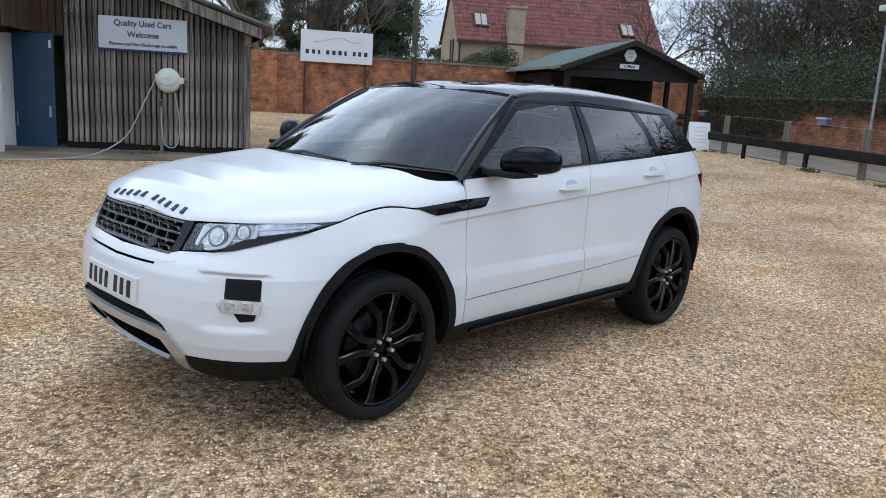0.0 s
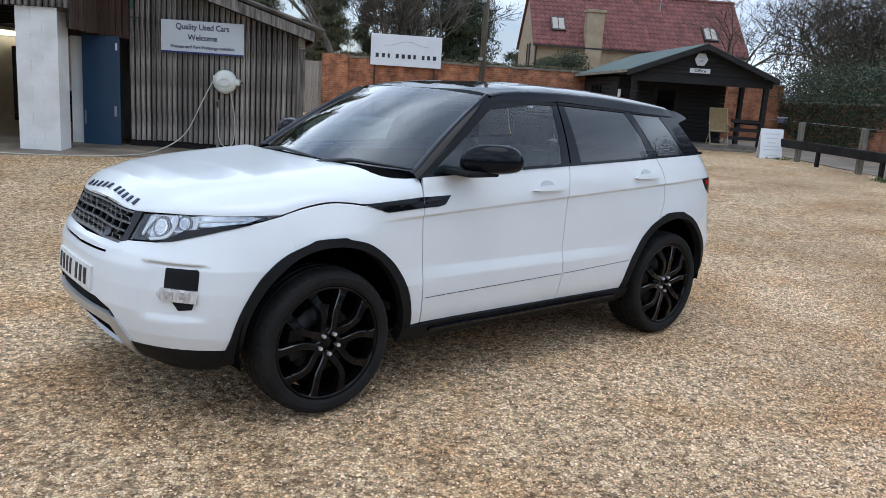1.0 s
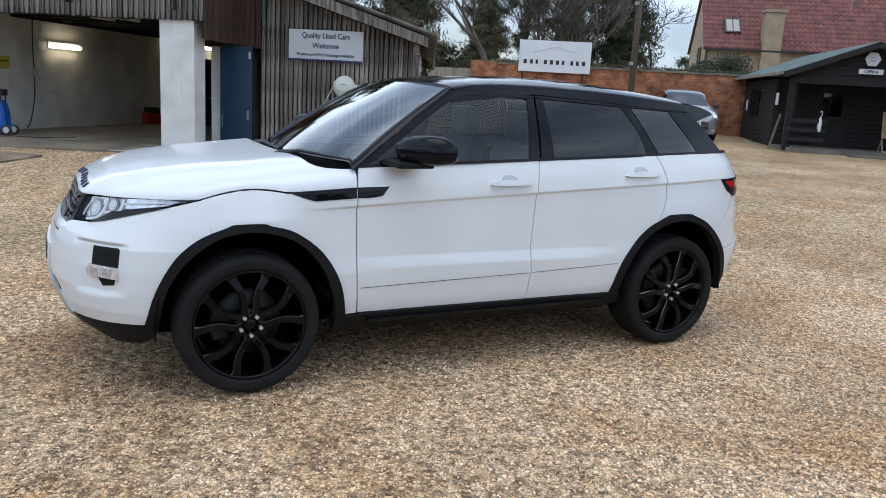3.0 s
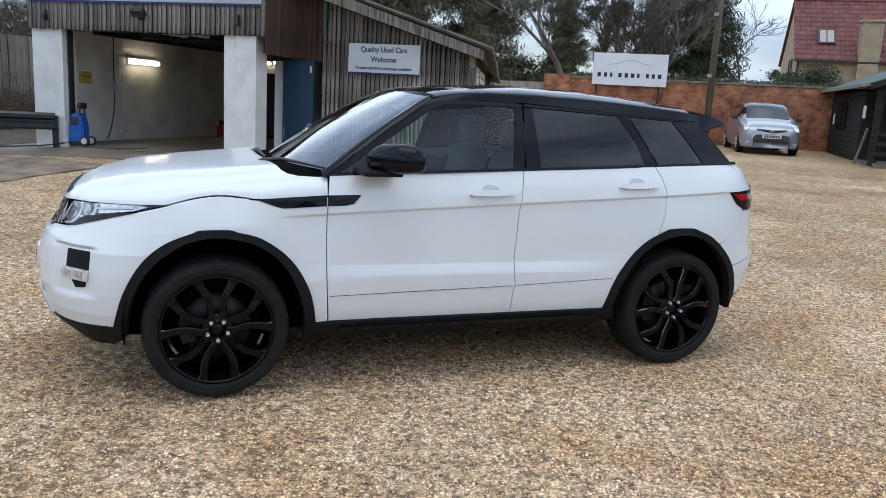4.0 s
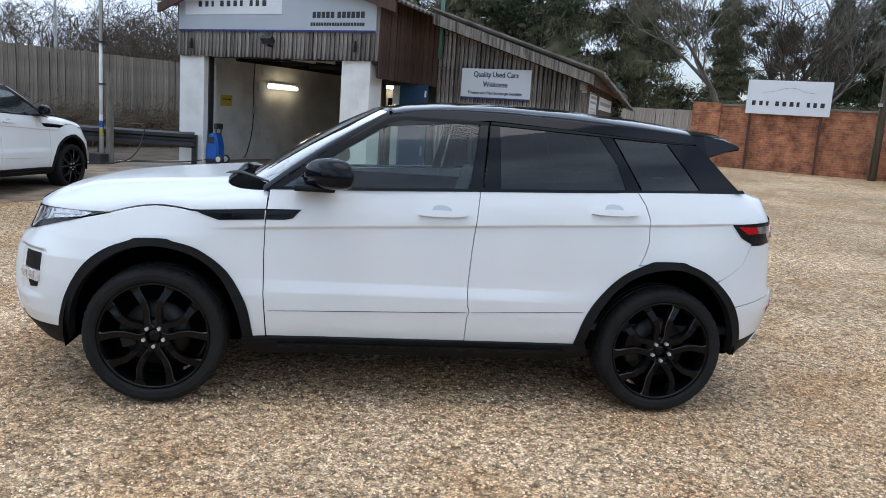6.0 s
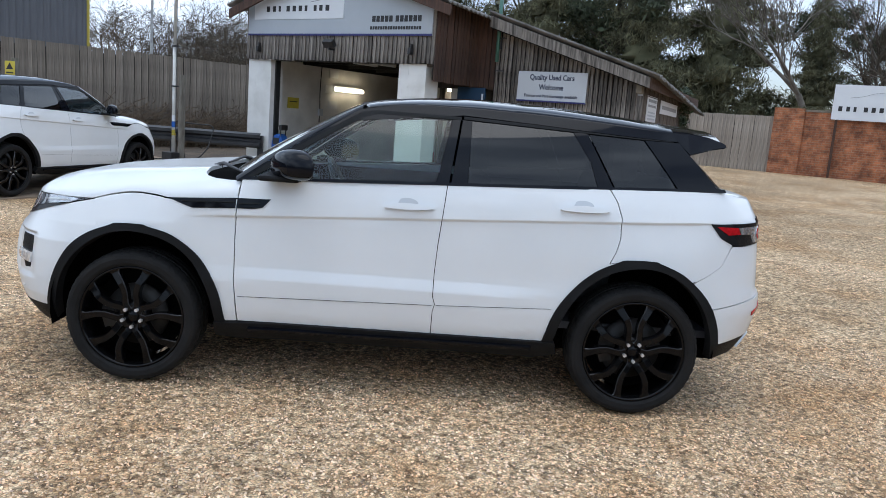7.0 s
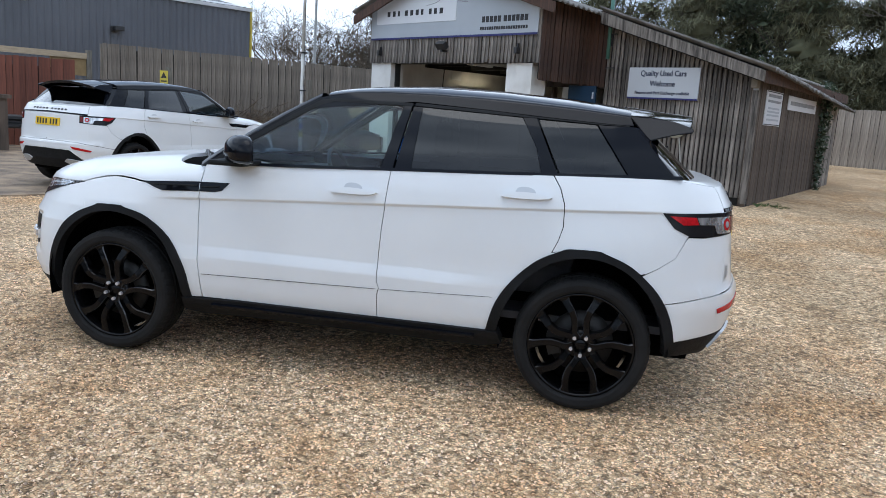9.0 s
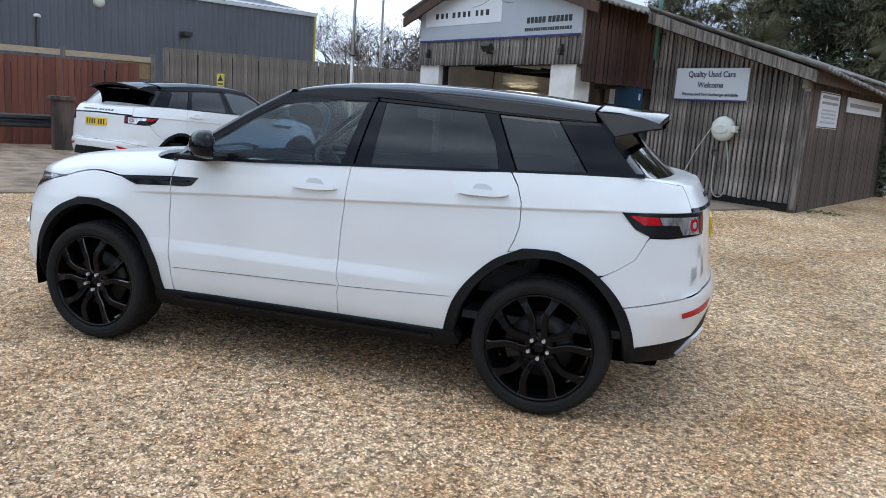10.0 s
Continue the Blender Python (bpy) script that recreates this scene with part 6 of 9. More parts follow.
        skin("door_handle", spline([(x0, z0), (x0 + 0.06, z0 + 0.022), (x0 + 0.13, z0 + 0.027), (x0 + 0.22, z0 + 0.020), (x0 + 0.257, z0 + 0.010), (x0 + 0.20, z0 - 0.004), (x0 + 0.08, z0 - 0.007)], 4, True), on_flank(0.024), P, car, gap=0, depth=0.022, sides=both)
    # glasshouse
    skin("waist_trim", [(-0.775, 1.110), (1.75, 1.222), (1.74, 1.238), (-0.765, 1.124)], on_cabin(0.004), G, car, gap=0, depth=0.012, sides=both)
    frame_line = [(-0.745, 1.126), (-0.59, 1.226), (-0.36, 1.376), (-0.20, 1.478), (-0.125, 1.501), (0.318, 1.500)]
    skin("front_side_window", [(-0.735, 1.124), (-0.59, 1.219), (-0.36, 1.369), (-0.195, 1.471), (-0.125, 1.494), (0.280, 1.493), (0.215, 1.168)], on_cabin(0), M["window"], car, "lightly tinted front door window", gap=0.002, depth=0.004, sides=both)
    skin("window_frame", [(-0.80, 1.100), (-0.62, 1.233), (-0.38, 1.390), (-0.21, 1.498), (-0.12, 1.514), (0.33, 1.512), (0.33, 1.494), (-0.12, 1.493), (-0.19, 1.470), (-0.36, 1.368), (-0.59, 1.217), (-0.735, 1.120)], on_cabin(0.003), K, car, gap=0.001, depth=0.02, sides=both)
    skin("door_pillar", [(0.280, 1.495), (0.325, 1.495), (0.281, 1.162), (0.215, 1.160)], on_cabin(0.002), G, car, gap=0.001, depth=0.02, sides=both)
    skin("door_pillar", [(0.335, 1.495), (0.385, 1.495), (0.381, 1.165), (0.292, 1.162)], on_cabin(0.002), G, car, gap=0.001, depth=0.02, sides=both)
    skin("rear_side_window", [(0.385, 1.494), (0.925, 1.474), (1.015, 1.33), (1.055, 1.20), (0.381, 1.168)], on_cabin(0), M["privacy"], car, "dark privacy glass", gap=0.001, depth=0.004, sides=both)
    skin("door_pillar", [(0.925, 1.476), (0.998, 1.475), (1.078, 1.32), (1.138, 1.205), (1.055, 1.20), (1.015, 1.33)], on_cabin(0.002), G, car, gap=0.001, depth=0.02, sides=both)
    skin("quarter_window", [(1.005, 1.472), (1.306, 1.462), (1.484, 1.217), (1.145, 1.206)], on_cabin(0), M["privacy"], car, "dark privacy glass", gap=0.003, depth=0.006, sides=both)
    skin("rear_pillar", [(1.310, 1.462), (1.500, 1.462), (1.703, 1.236), (1.488, 1.217)], on_cabin(0.001), G, car, gap=0.001, depth=0.02, sides=both)
    skin("roof_side", [(-0.30, 1.442), (-0.205, 1.506), (-0.12, 1.522), (0.34, 1.519), (0.73, 1.501), (1.03, 1.484), (1.30, 1.472), (1.49, 1.466), (1.47, 1.510), (1.0, 1.537), (0.58, 1.553), (0.15, 1.557), (-0.03, 1.548), (-0.21, 1.512)], on_cabin(0.002), G, car, gap=0.001, depth=0.02, sides=both)
    skin("window_top_trim", [(0.34, 1.499), (0.73, 1.484), (1.0, 1.475), (1.30, 1.464), (1.47, 1.462), (1.47, 1.468), (1.30, 1.472), (1.0, 1.485), (0.73, 1.501), (0.34, 1.516)], on_cabin(0.001), K, car, gap=0.001, depth=0.01, sides=both)
    skin("roof", [(-0.26, 1.0), (-0.235, 0.6), (-0.20, 0.3), (-0.165, 0.0), (0.15, 0.0), (0.58, 0.0), (1.0, 0.0), (1.47, 0.0), (1.50, 1.0)], roof, G, car, gap=0.0, depth=0.02, sides=both)
    skin("windscreen", [(-0.985, 0.015), (0.985, 0.015), (0.985, 0.985), (-0.985, 0.985)], windscreen, M["screen"], car, "raked windscreen reflecting the sky", step=(0.1, 0.1), gap=0, depth=0.004)
    verts, faces = [], []
    for i in range(25):  # header strip between the windscreen and the roof
        a = -1 + i / 12
        p = windscreen(a * 0.985, 0.985)
        k = 1 - abs(a) * 0.985
        q = roof(lerp_table([(0.0, -0.165), (0.3, -0.20), (0.6, -0.235), (1.0, -0.26)], k), k)
        q = (q[0], math.copysign(q[1], p[1]), q[2])
        for f in (-0.15, 0.0, 0.5, 1.0, 1.1):
            verts.append((p[0] + (q[0] - p[0]) * f, p[1] + (q[1] - p[1]) * f, p[2] + (q[2] - p[2]) * f - 0.002))
        if i:
            for c in range(4):
                faces.append((5 * i - 5 + c, 5 * i + c, 5 * i + c + 1, 5 * i - 4 + c))
    raw("windscreen_header", verts, faces, G, car, smooth=True)
    for f in both:  # windscreen pillars, from the glass's edge to the side
        verts, faces = [], []
        for k in range(15):
            b = k / 14
            ox, oz = -0.815 + (-0.20 + 0.815) * b, 1.098 + (1.516 - 1.098) * b + 0.05 * b * (1 - b)
            p, q = windscreen(0.985, b), cabin(ox, oz, 0.004)
            for t, lift in ((0.0, 0.0), (0.3, 0.012), (0.7, 0.014), (1.0, 0.0)):
                verts.append((p[0] + (q[0] - p[0]) * t - lift * 0.6, f * (p[1] + (-q[1] - p[1]) * t), p[2] + (q[2] - p[2]) * t + lift))
            if k:
                for c in range(3):
                    faces.append((4 * k - 4 + c, 4 * k - 3 + c, 4 * k + 1 + c, 4 * k + c))
        raw("windscreen_pillar", verts, faces, G, car, smooth=True)
    skin("screen_pillar_side", [(-0.815, 1.096), (-0.50, 1.322), (-0.20, 1.518), (-0.20, 1.498), (-0.38, 1.388), (-0.62, 1.232), (-0.79, 1.104)], on_cabin(0.004), G, car, gap=0, depth=0.01, sides=both)
    skin("rear_window", [(-0.97, 0.02), (0.97, 0.02), (0.97, 0.98), (-0.97, 0.98)], rear_window, M["privacy"], car, "dark heated rear window", step=(0.1, 0.1), gap=0, depth=0.004)
    for f in both:
        verts, faces = [], []
        for k in range(9):
            b = k / 8
            p, q = rear_window(0.97, b), cabin(1.708 - 0.21 * b, 1.233 + 0.228 * b, 0.001)
            for t in (0.0, 0.5, 1.0):
                verts.append((p[0] + (q[0] - p[0]) * t + 0.01 * math.sin(math.pi * t), f * (p[1] + (-q[1] - p[1]) * t), p[2] + (q[2] - p[2]) * t))
            if k:
                for c in range(2):
                    faces.append((3 * k - 3 + c, 3 * k - 2 + c, 3 * k + 1 + c, 3 * k + c))
        raw("rear_corner_trim", verts, faces, G, car, smooth=True)
    # spoiler
    def blade(a, b):
        w = 0.615 - 0.03 * b
        return (1.45 + 0.325 * b + 0.05 * b * (1 - a * a), w * a, lerp_table(ROOF_TOP, 1.45) + 0.012 - 0.052 * a * a - 0.034 * b - 0.016 * b * b * a * a)
    skin("spoiler", [(-1, 0), (1, 0), (1, 1), (-1, 1)], blade, G, car, "gloss black roof spoiler", step=(0.12, 0.12), gap=0, depth=0.035)
    for f in both:
        bm = bmesh.new()
        prism(bm, [(1.455, 1.524), (1.58, 1.520), (1.70, 1.502), (1.78, 1.478), (1.798, 1.465), (1.792, 1.452), (1.70, 1.434), (1.60, 1.405), (1.575, 1.398)], 0.05, "y", f * 0.645 - (0.05 if f > 0 else 0.0))
        for v in bm.verts:  # the wing leans in towards its top and back
            v.co.y -= f * ((v.co.z - 1.40) * 0.75 + (v.co.x - 1.47) * 0.10 - 0.055)
        bmesh.ops.bevel(bm, geom=bm.edges[:], offset=0.006, segments=2, affect="EDGES")
        part("spoiler_wing", bm, G, car)
    # tail
    skin("tailgate", [(s_gate + 0.006, 0.72), (s_gate + 0.006, 1.13), (s_gate + 0.003, 1.16), (s_gate - 0.004, 1.191), (PLAN_S[-1], 1.188), (PLAN_S[-1], 0.72)], on_shell(0), P, car, gap=0.0, sides=both)
    skin("tailgate_trim", [(s_gate + 0.006, 1.073), (PLAN_S[-1], 1.085), (PLAN_S[-1], 1.105), (s_gate + 0.006, 1.090)], on_shell(0.006), M["gloss"], car, gap=0.0, depth=0.01, sides=both)
    tail = [(s_of_x(1.668), 1.060), (s_of_x(1.82), 1.066), (s_gate + 0.14, 1.072), (s_gate + 0.14, 0.960), (s_of_x(1.905), 0.948), (s_of_x(1.815), 0.950), (s_of_x(1.735), 0.985)]
    skin("tail_lamp", tail, on_shell(0.004), M["lampdark"], car, "dark-bordered red and clear tail lamp", gap=0.001, depth=0.02, sides=both)
    skin("tail_lamp_red", [(s_of_x(1.705), 1.048), (s_of_x(1.845), 1.046), (s_of_x(1.862), 1.010), (s_of_x(1.778), 1.006)], on_shell(0.008), M["red"], car, gap=0, depth=0.004, sides=both)
    skin("tail_lamp_clear", [(s_of_x(1.850), 1.046), (s_gate + 0.064, 1.050), (s_gate + 0.064, 0.967), (s_gate - 0.075, 0.964), (s_gate - 0.10, 1.008), (s_of_x(1.868), 1.010)], on_shell(0.007), M["lamp"], car, gap=0, depth=0.004, sides=both)
    skin("tail_lamp_end", [(s_gate + 0.066, 1.048), (s_gate + 0.128, 1.052), (s_gate + 0.128, 0.978), (s_gate + 0.066, 0.976)], on_shell(0.009), M["reddark"], car, gap=0, depth=0.003, sides=both)
    for r, mm, o in ((0.043, "lamp", 0.0095), (0.036, "red", 0.011), (0.019, "clearlens", 0.0125)):
        skin("tail_lamp_ring", [(s_gate + 0.010 + r * math.cos(k * math.pi / 8), 1.010 + r * 0.85 * math.sin(k * math.pi / 8)) for k in range(16)], on_shell(o), M[mm], car, gap=0, depth=0.003, sides=both)
    seam = [(s_of_x(1.815), 0.945), (s_of_x(1.80), 0.93), (s_of_x(1.752), 0.842), (s_of_x(1.67), 0.785), (s_of_x(1.615), 0.754), (s_of_x(1.59), 0.738)]
    lower_seam = [(s_of_x(1.70), 0.607), (s_of_x(1.91), 0.648), (s_of_y(-0.60, True), 0.69), (PLAN_S[-1], 0.70)]
    arch_back = [(s_of_x(x), z) for x, z in tuck([p for p in ARCH_R if p[0] > 1.63 and p[1] > 0.615], 1.33)]
    skin("rear_bumper", seam + arch_back + lower_seam + [(PLAN_S[-1], 0.715), (s_gate, 0.715), (s_gate, 0.955), (s_of_x(1.905), 0.944)], on_shell(0), P, car, gap=0.001, sides=both)
    arch_low = [(s_of_x(x), z) for x, z in reversed(ARCH_R) if x > 1.70 and z < 0.615]
    skin("rear_apron", [(s, z - 0.004) for s, z in lower_seam] + [(PLAN_S[-1], 0.578), (s_of_y(-0.48, True), 0.572), (s_of_y(-0.66, True), 0.455), (s_of_x(1.95), 0.432), (s_of_x(1.80), 0.415)] + arch_low, on_shell(0.002), P, car, gap=0.001, sides=both)
    skin("rear_reflector", [(s_of_x(1.985), 0.585), (s_of_x(1.995), 0.560), (s_of_y(-0.55, True), 0.590), (s_of_y(-0.50, True), 0.628), (s_of_y(-0.60, True), 0.618)], on_shell(0.007), M["red"], car, "red bumper reflector", gap=0, depth=0.004, sides=both)
    skin("rear_cladding", [(s_of_x(1.76), 0.33), (s_of_x(1.785), 0.412), (s_of_x(1.95), 0.429), (s_of_y(-0.66, True), 0.452), (s_of_y(-0.48, True), 0.569), (PLAN_S[-1], 0.575), (PLAN_S[-1], 0.30), (s_of_y(-0.5, True), 0.30)], on_shell(0.0), K, car, gap=0.001, sides=both)
    skin("rear_skid_plate", [(s_of_y(-0.70, True), 0.345), (s_of_y(-0.64, True), 0.425), (s_of_y(-0.42, True), 0.445), (s_of_y(-0.36, True), 0.40), (s_of_y(-0.50, True), 0.345)], on_shell(0.014), M["silver"], car, "satin silver exhaust surround", gap=0, depth=0.02, sides=both)
    verts, faces = [], []
    for i in range(41):  # white ledge from the tailgate's upper edge up to the rear window
        s = s_of_x(1.76) + (2 * PLAN_S[-1] - 2 * s_of_x(1.76)) * i / 40
        p = shell(s, lerp_table([(s_of_x(1.76), 1.216), (s_of_x(1.80), 1.211), (s_gate, 1.190), (PLAN_S[-1], 1.187), (2 * PLAN_S[-1] - s_gate, 1.190), (2 * PLAN_S[-1] - s_of_x(1.80), 1.211)], s))
        a = max(-1.0, min(1.0, p[1] / 0.775))
        q = rear_window(a, 0.03)
        for k in range(4):
            f = k / 3
            verts.append((p[0] + (q[0] - p[0]) * f, p[1] + (q[1] - p[1]) * f, p[2] + (q[2] - p[2]) * f + 0.010 * math.sin(math.pi * f)))
        if i:
            for k in range(3):
                faces.append((4 * i - 4 + k, 4 * i + k, 4 * i + k + 1, 4 * i - 3 + k))
    raw("tailgate_ledge", verts, faces, P, car, smooth=True)
    # mirrors
    for f in both:
        bm = bmesh.new()
        bmesh.ops.create_uvsphere(bm, u_segments=24, v_segments=14, radius=1.0)
        for v in bm.verts:  # a rounded shell, flat at the back where the glass sits
            x, y, z = v.co
            x = min(math.copysign(abs(x) ** 0.8, x), 0.62)
            y = math.copysign(abs(y) ** 0.80, y)
            z = math.copysign(abs(z) ** (0.88 if z > 0 else 0.7), z)
            v.co = (-0.485 + (0.105 * x if x < 0 else 0.080 * x) + 0.072 * y * f, f * 1.050 + 0.122 * y, 1.198 + z * (0.094 if z > 0 else 0.058) - 0.006 * y)
        part("mirror_shell", bm, G, car, "gloss black door mirror", smooth=True)
        bm = bmesh.new()
        box(bm, (-0.66, f * 0.86, 1.128), (-0.46, f * 1.08, 1.156), 0.012)
        part("mirror_foot", bm, K, car)
        bm = bmesh.new()
        prism(bm, [(f * 0.955, 1.165), (f * 0.985, 1.155), (f * 1.120, 1.153), (f * 1.140, 1.165), (f * 1.140, 1.235), (f * 1.115, 1.252), (f * 0.985, 1.256), (f * 0.957, 1.240)], 0.002, "x", -0.4345)
        for v in bm.verts:
            v.co.x += 0.59 * (abs(v.co.y) - 1.05)
        part("mirror_glass", bm, M["mirror"], car)
    # wipers
    for y0, y1, x0, x1 in ((-0.34, -0.80, -1.05, -0.80), (0.36, -0.22, -1.02, -1.02)):
        bm = bmesh.new()
        p = [(x0, y0, 1.135), (x0 + (x1 - x0) * 0.3, y0 + (y1 - y0) * 0.35, 1.158), (x1, y1, 1.142)]
        rod(bm, p[0], p[1], 0.012, 0.010, 8)
        rod(bm, p[1], p[2], 0.010, 0.006, 8)
        box(bm, (p[0][0] - 0.022, p[0][1] - 0.022, 1.105), (p[0][0] + 0.022, p[0][1] + 0.022, 1.140), 0.008)
        part("wiper", bm, M["black"], car)
    # plates and lettering, as plain bars
    s0 = 0.262
    skin("number_plate", [(-s0, 0.545), (s0, 0.545), (s0, 0.655), (-s0, 0.655)], on_shell(0.012), plate[0], car, "number plate with plain dark bars", gap=0, depth=0.012)
    end = PLAN_S[-1]
    skin("number_plate", [(end - s0, 0.90), (end + s0, 0.90), (end + s0, 1.01), (end - s0, 1.01)], on_shell(0.012), plate[1], car, "number plate with plain dark bars", gap=0, depth=0.01)
    for base, z in ((0.0, 0.600), (end, 0.955)):
        for k in range(7):
            c = base - 0.205 + 0.062 * k + (0.035 if k > 3 else 0.0)
            skin("plate_bar", [(c - 0.015, z - 0.038), (c + 0.015, z - 0.038), (c + 0.015, z + 0.038), (c - 0.015, z + 0.038)], on_shell(0.015), M["ink"], car, gap=0, depth=0.002)
    def on_bonnet(c, back):
        """A point of the bonnet at half width c, a little behind its leading edge, with the way out of it."""
        e = shell(abs(c), lerp_table(HOODLINE, abs(c)))
        best = None
        for i in range(400):
            q = abs(c) + 0.0025 * i + 0.002
            ex, ey, ez = shell(q, lerp_table(HOODLINE, q))
            if abs(ey) < abs(c) + 1e-4:
                continue
            p = hood(q, 1 - abs(c) / abs(ey))
            gap = abs(p[0] - e[0] - back)
            if best is None or gap < best[0]:
                best = (gap, p)
        return Vector((best[1][0], c, best[1][2]))
    for k in range(10):  # raised letters become plain bars
        c = -0.352 + 0.070 * k + (0.045 if k > 4 else 0.0)
        p, p2, p3 = on_bonnet(c, 0.030), on_bonnet(c, 0.055), on_bonnet(c + 0.02, 0.030)
        along, up = (p3 - p).normalized(), (p2 - p).normalized()
        out = along.cross(up).normalized()
        if out.z < 0:
            out = -out
        up = out.cross(along).normalized()
        bm = bmesh.new()
        box(bm, (-0.011, -0.019, -0.003), (0.011, 0.019, 0.004), 0.002)
        ob = part("bonnet_letter_bar", bm, chars, car)
        ob.matrix_basis = Matrix.Translation(p + out * 0.003) @ Matrix((along, up, out)).transposed().to_4x4()
        if rear_letters:
            ee = shell(end + c, 1.135)
            bm = bmesh.new()
            box(bm, (-0.004, -0.019, -0.012), (0.004, 0.019, 0.012), 0.002)
            ob = part("tailgate_letter_bar", bm, M["ink"], car)
            ob.matrix_basis = Matrix.Translation((ee[0] + 0.002, c, 1.135)) @ Matrix.Rotation(radians(-30), 4, "Y")
    # cabin
    bm = bmesh.new()
    box(bm, (-0.98, -0.76, 0.75), (-0.60, 0.76, 1.045), 0.06)
    box(bm, (-0.62, -0.13, 0.55), (0.3, 0.13, 0.80), 0.04)
    part("dashboard", bm, M["cabin"], car, "dark dashboard")
    boxed("cabin_floor", (-0.9, -0.80, 0.42), (1.9, 0.80, 0.46), M["cabin"], car)
    boxed("parcel_shelf", (1.05, -0.76, 1.06), (1.80, 0.76, 1.09), M["cabin"], car)
    bm = bmesh.new()
    prism(bm, [(-0.12, 0.0), (1.45, 0.0), (1.45, 0.02), (-0.12, 0.02)], 1.08, "y", -0.54)
    ob = part("headlining", bm, M["headlining"], car)
    ob.matrix_basis = pose(0, 0, 1.515)
    for x, y in ((0.10, -0.37), (0.10, 0.37), (0.95, -0.37), (0.95, 0.37)):
        seat(car, x, y)
    bm = bmesh.new()
    lathe(bm, [(0.185 + 0.014 * math.cos(k * math.pi / 4), 0.014 * math.sin(k * math.pi / 4)) for k in range(9)], 36)
    box(bm, (-0.05, -0.01, -0.06), (0.05, 0.02, 0.05), 0.01)
    box(bm, (-0.18, -0.006, -0.012), (0.18, 0.008, 0.012))
    ob = part("steering_wheel", bm, M["black"], car, smooth=True)
    ob.matrix_basis = pose(-0.42, 0.37, 1.00, 0, 0, 90) @ pose(0, 0, 0, -24, 0, 0)
    for x in (-1.325, 1.33):
        wheel(car, x, -0.915, -1, 178.0 if x < 0 else 176.0)
        wheel(car, x, 0.915, 1, 178.0 if x < 0 else 176.0)
    return car


hero = suv("white sport utility car with black roof and black wheels on gravel", Matrix.Identity(4), "white sport utility cars", (M["platewhite"], M["plateyellow"]), M["navy"], True)
second = copy_thing(hero, Matrix.Translation((-5.9, 7.06, 0.028)) @ Matrix.Rotation(radians(-105.7), 4, "Z"))
tagged(second, "white sport utility car parked beyond beside a timber fence")


# ---- signs on the buildings ----
def sign_panel(name, label, u0, u1, v, z0, z1, material, band=None):
    s = thing(name, label, "sign", at((u0 + u1) / 2, v, (z0 + z1) / 2))
    w, h = u1 - u0, z1 - z0
    boxed("panel", (-w / 2, -0.012, -h / 2), (w / 2, 0.012, h / 2), material, s, bevel=0.003)
    if band:
        boxed("edge_band", (-w / 2 + 0.002, -0.018, -h / 2 - 0.004), (w / 2 - 0.002, -0.010, -h / 2 + band), M["signblue"], s, "dark blue lower edge")
    return s


quality = sign_panel("wall_sign", "pale grey wall sign with dark lettering and blue lower edge", -4.385, -2.985, 8.895, 1.935, 2.475, M["signpale"], 0.025)
for text, size, z, w in (("Quality Used Cars", 0.135, 0.165, 0.90), ("Welcome", 0.135, -0.01, 0.50), ("Finance and Part Exchange available", 0.075, -0.165, 1.08)):
    words("lettering", text, size, M["navy"], quality, pose(0, -0.015, z) @ UPRIGHT, w)

banner = sign_panel("fascia_sign", "long grey fascia sign with white name panel and blue edge", -10.30, -5.43, 7.52, 2.93, 3.78, M["signgrey"], 0.035)
boxed("name_panel", (-2.24, -0.022, -0.105), (0.29, -0.012, 0.41), M["signwhite"], banner, "white name panel")
NAME = [(0.0, 0.13), (0.16, 0.28), (0.31, 0.40), (0.50, 0.63), (0.65, 0.78), (0.80, 0.93), (0.95, 1.05), (1.16, 1.27), (1.29, 1.41), (1.43, 1.57)]


def name_bars(parent, x0, x1, y, z, h):
    """The firm's name as plain bars, one a letter."""
    k = (x1 - x0) / NAME[-1][1]
    bars("name_bar", [(x0 + (a + 0.2 * (b - a)) * k, x0 + (b - 0.2 * (b - a)) * k) for a, b in NAME], h, M["ink"], parent, pose(0, y, z) @ UPRIGHT)


def car_outline(parent, w, y, z):
    """The thin sketched roofline of a car over the name."""
    pts = spline([(-0.5 * w, y, z), (-0.28 * w, y, z + 0.03 * w), (-0.08 * w, y, z + 0.095 * w), (0.12 * w, y, z + 0.10 * w), (0.30 * w, y, z + 0.035 * w), (0.5 * w, y, z + 0.01 * w)], 3)
    hosepipe("sketch_line", pts, 0.006, M["steel"], parent, sides=4, steps=1)


name_bars(banner, -1.90, -0.06, -0.024, 0.10, 0.11)
car_outline(banner, 1.2, -0.024, 0.22)
bars("number_bar", [(1.02 + 0.103 * k + (0.05 if k > 4 else 0), 1.02 + 0.103 * k + 0.08 + (0.05 if k > 4 else 0)) for k in range(11)], 0.11, M["ink"], banner, pose(0, -0.014, -0.12) @ UPRIGHT)
bars("address_bar", [(0.98 + 0.061 * k, 0.98 + 0.061 * k + 0.046) for k in range(20)], 0.06, M["ink"], banner, pose(0, -0.014, -0.285) @ UPRIGHT)

board = sign_panel("name_board", "white name board on posts above the brick wall", -1.40, 1.16, 23.80, 2.42, 3.52, M["signwhite"])
name_bars(board, -1.14, 1.14, -0.016, -0.20, 0.15)
car_outline(board, 1.6, -0.016, 0.15)
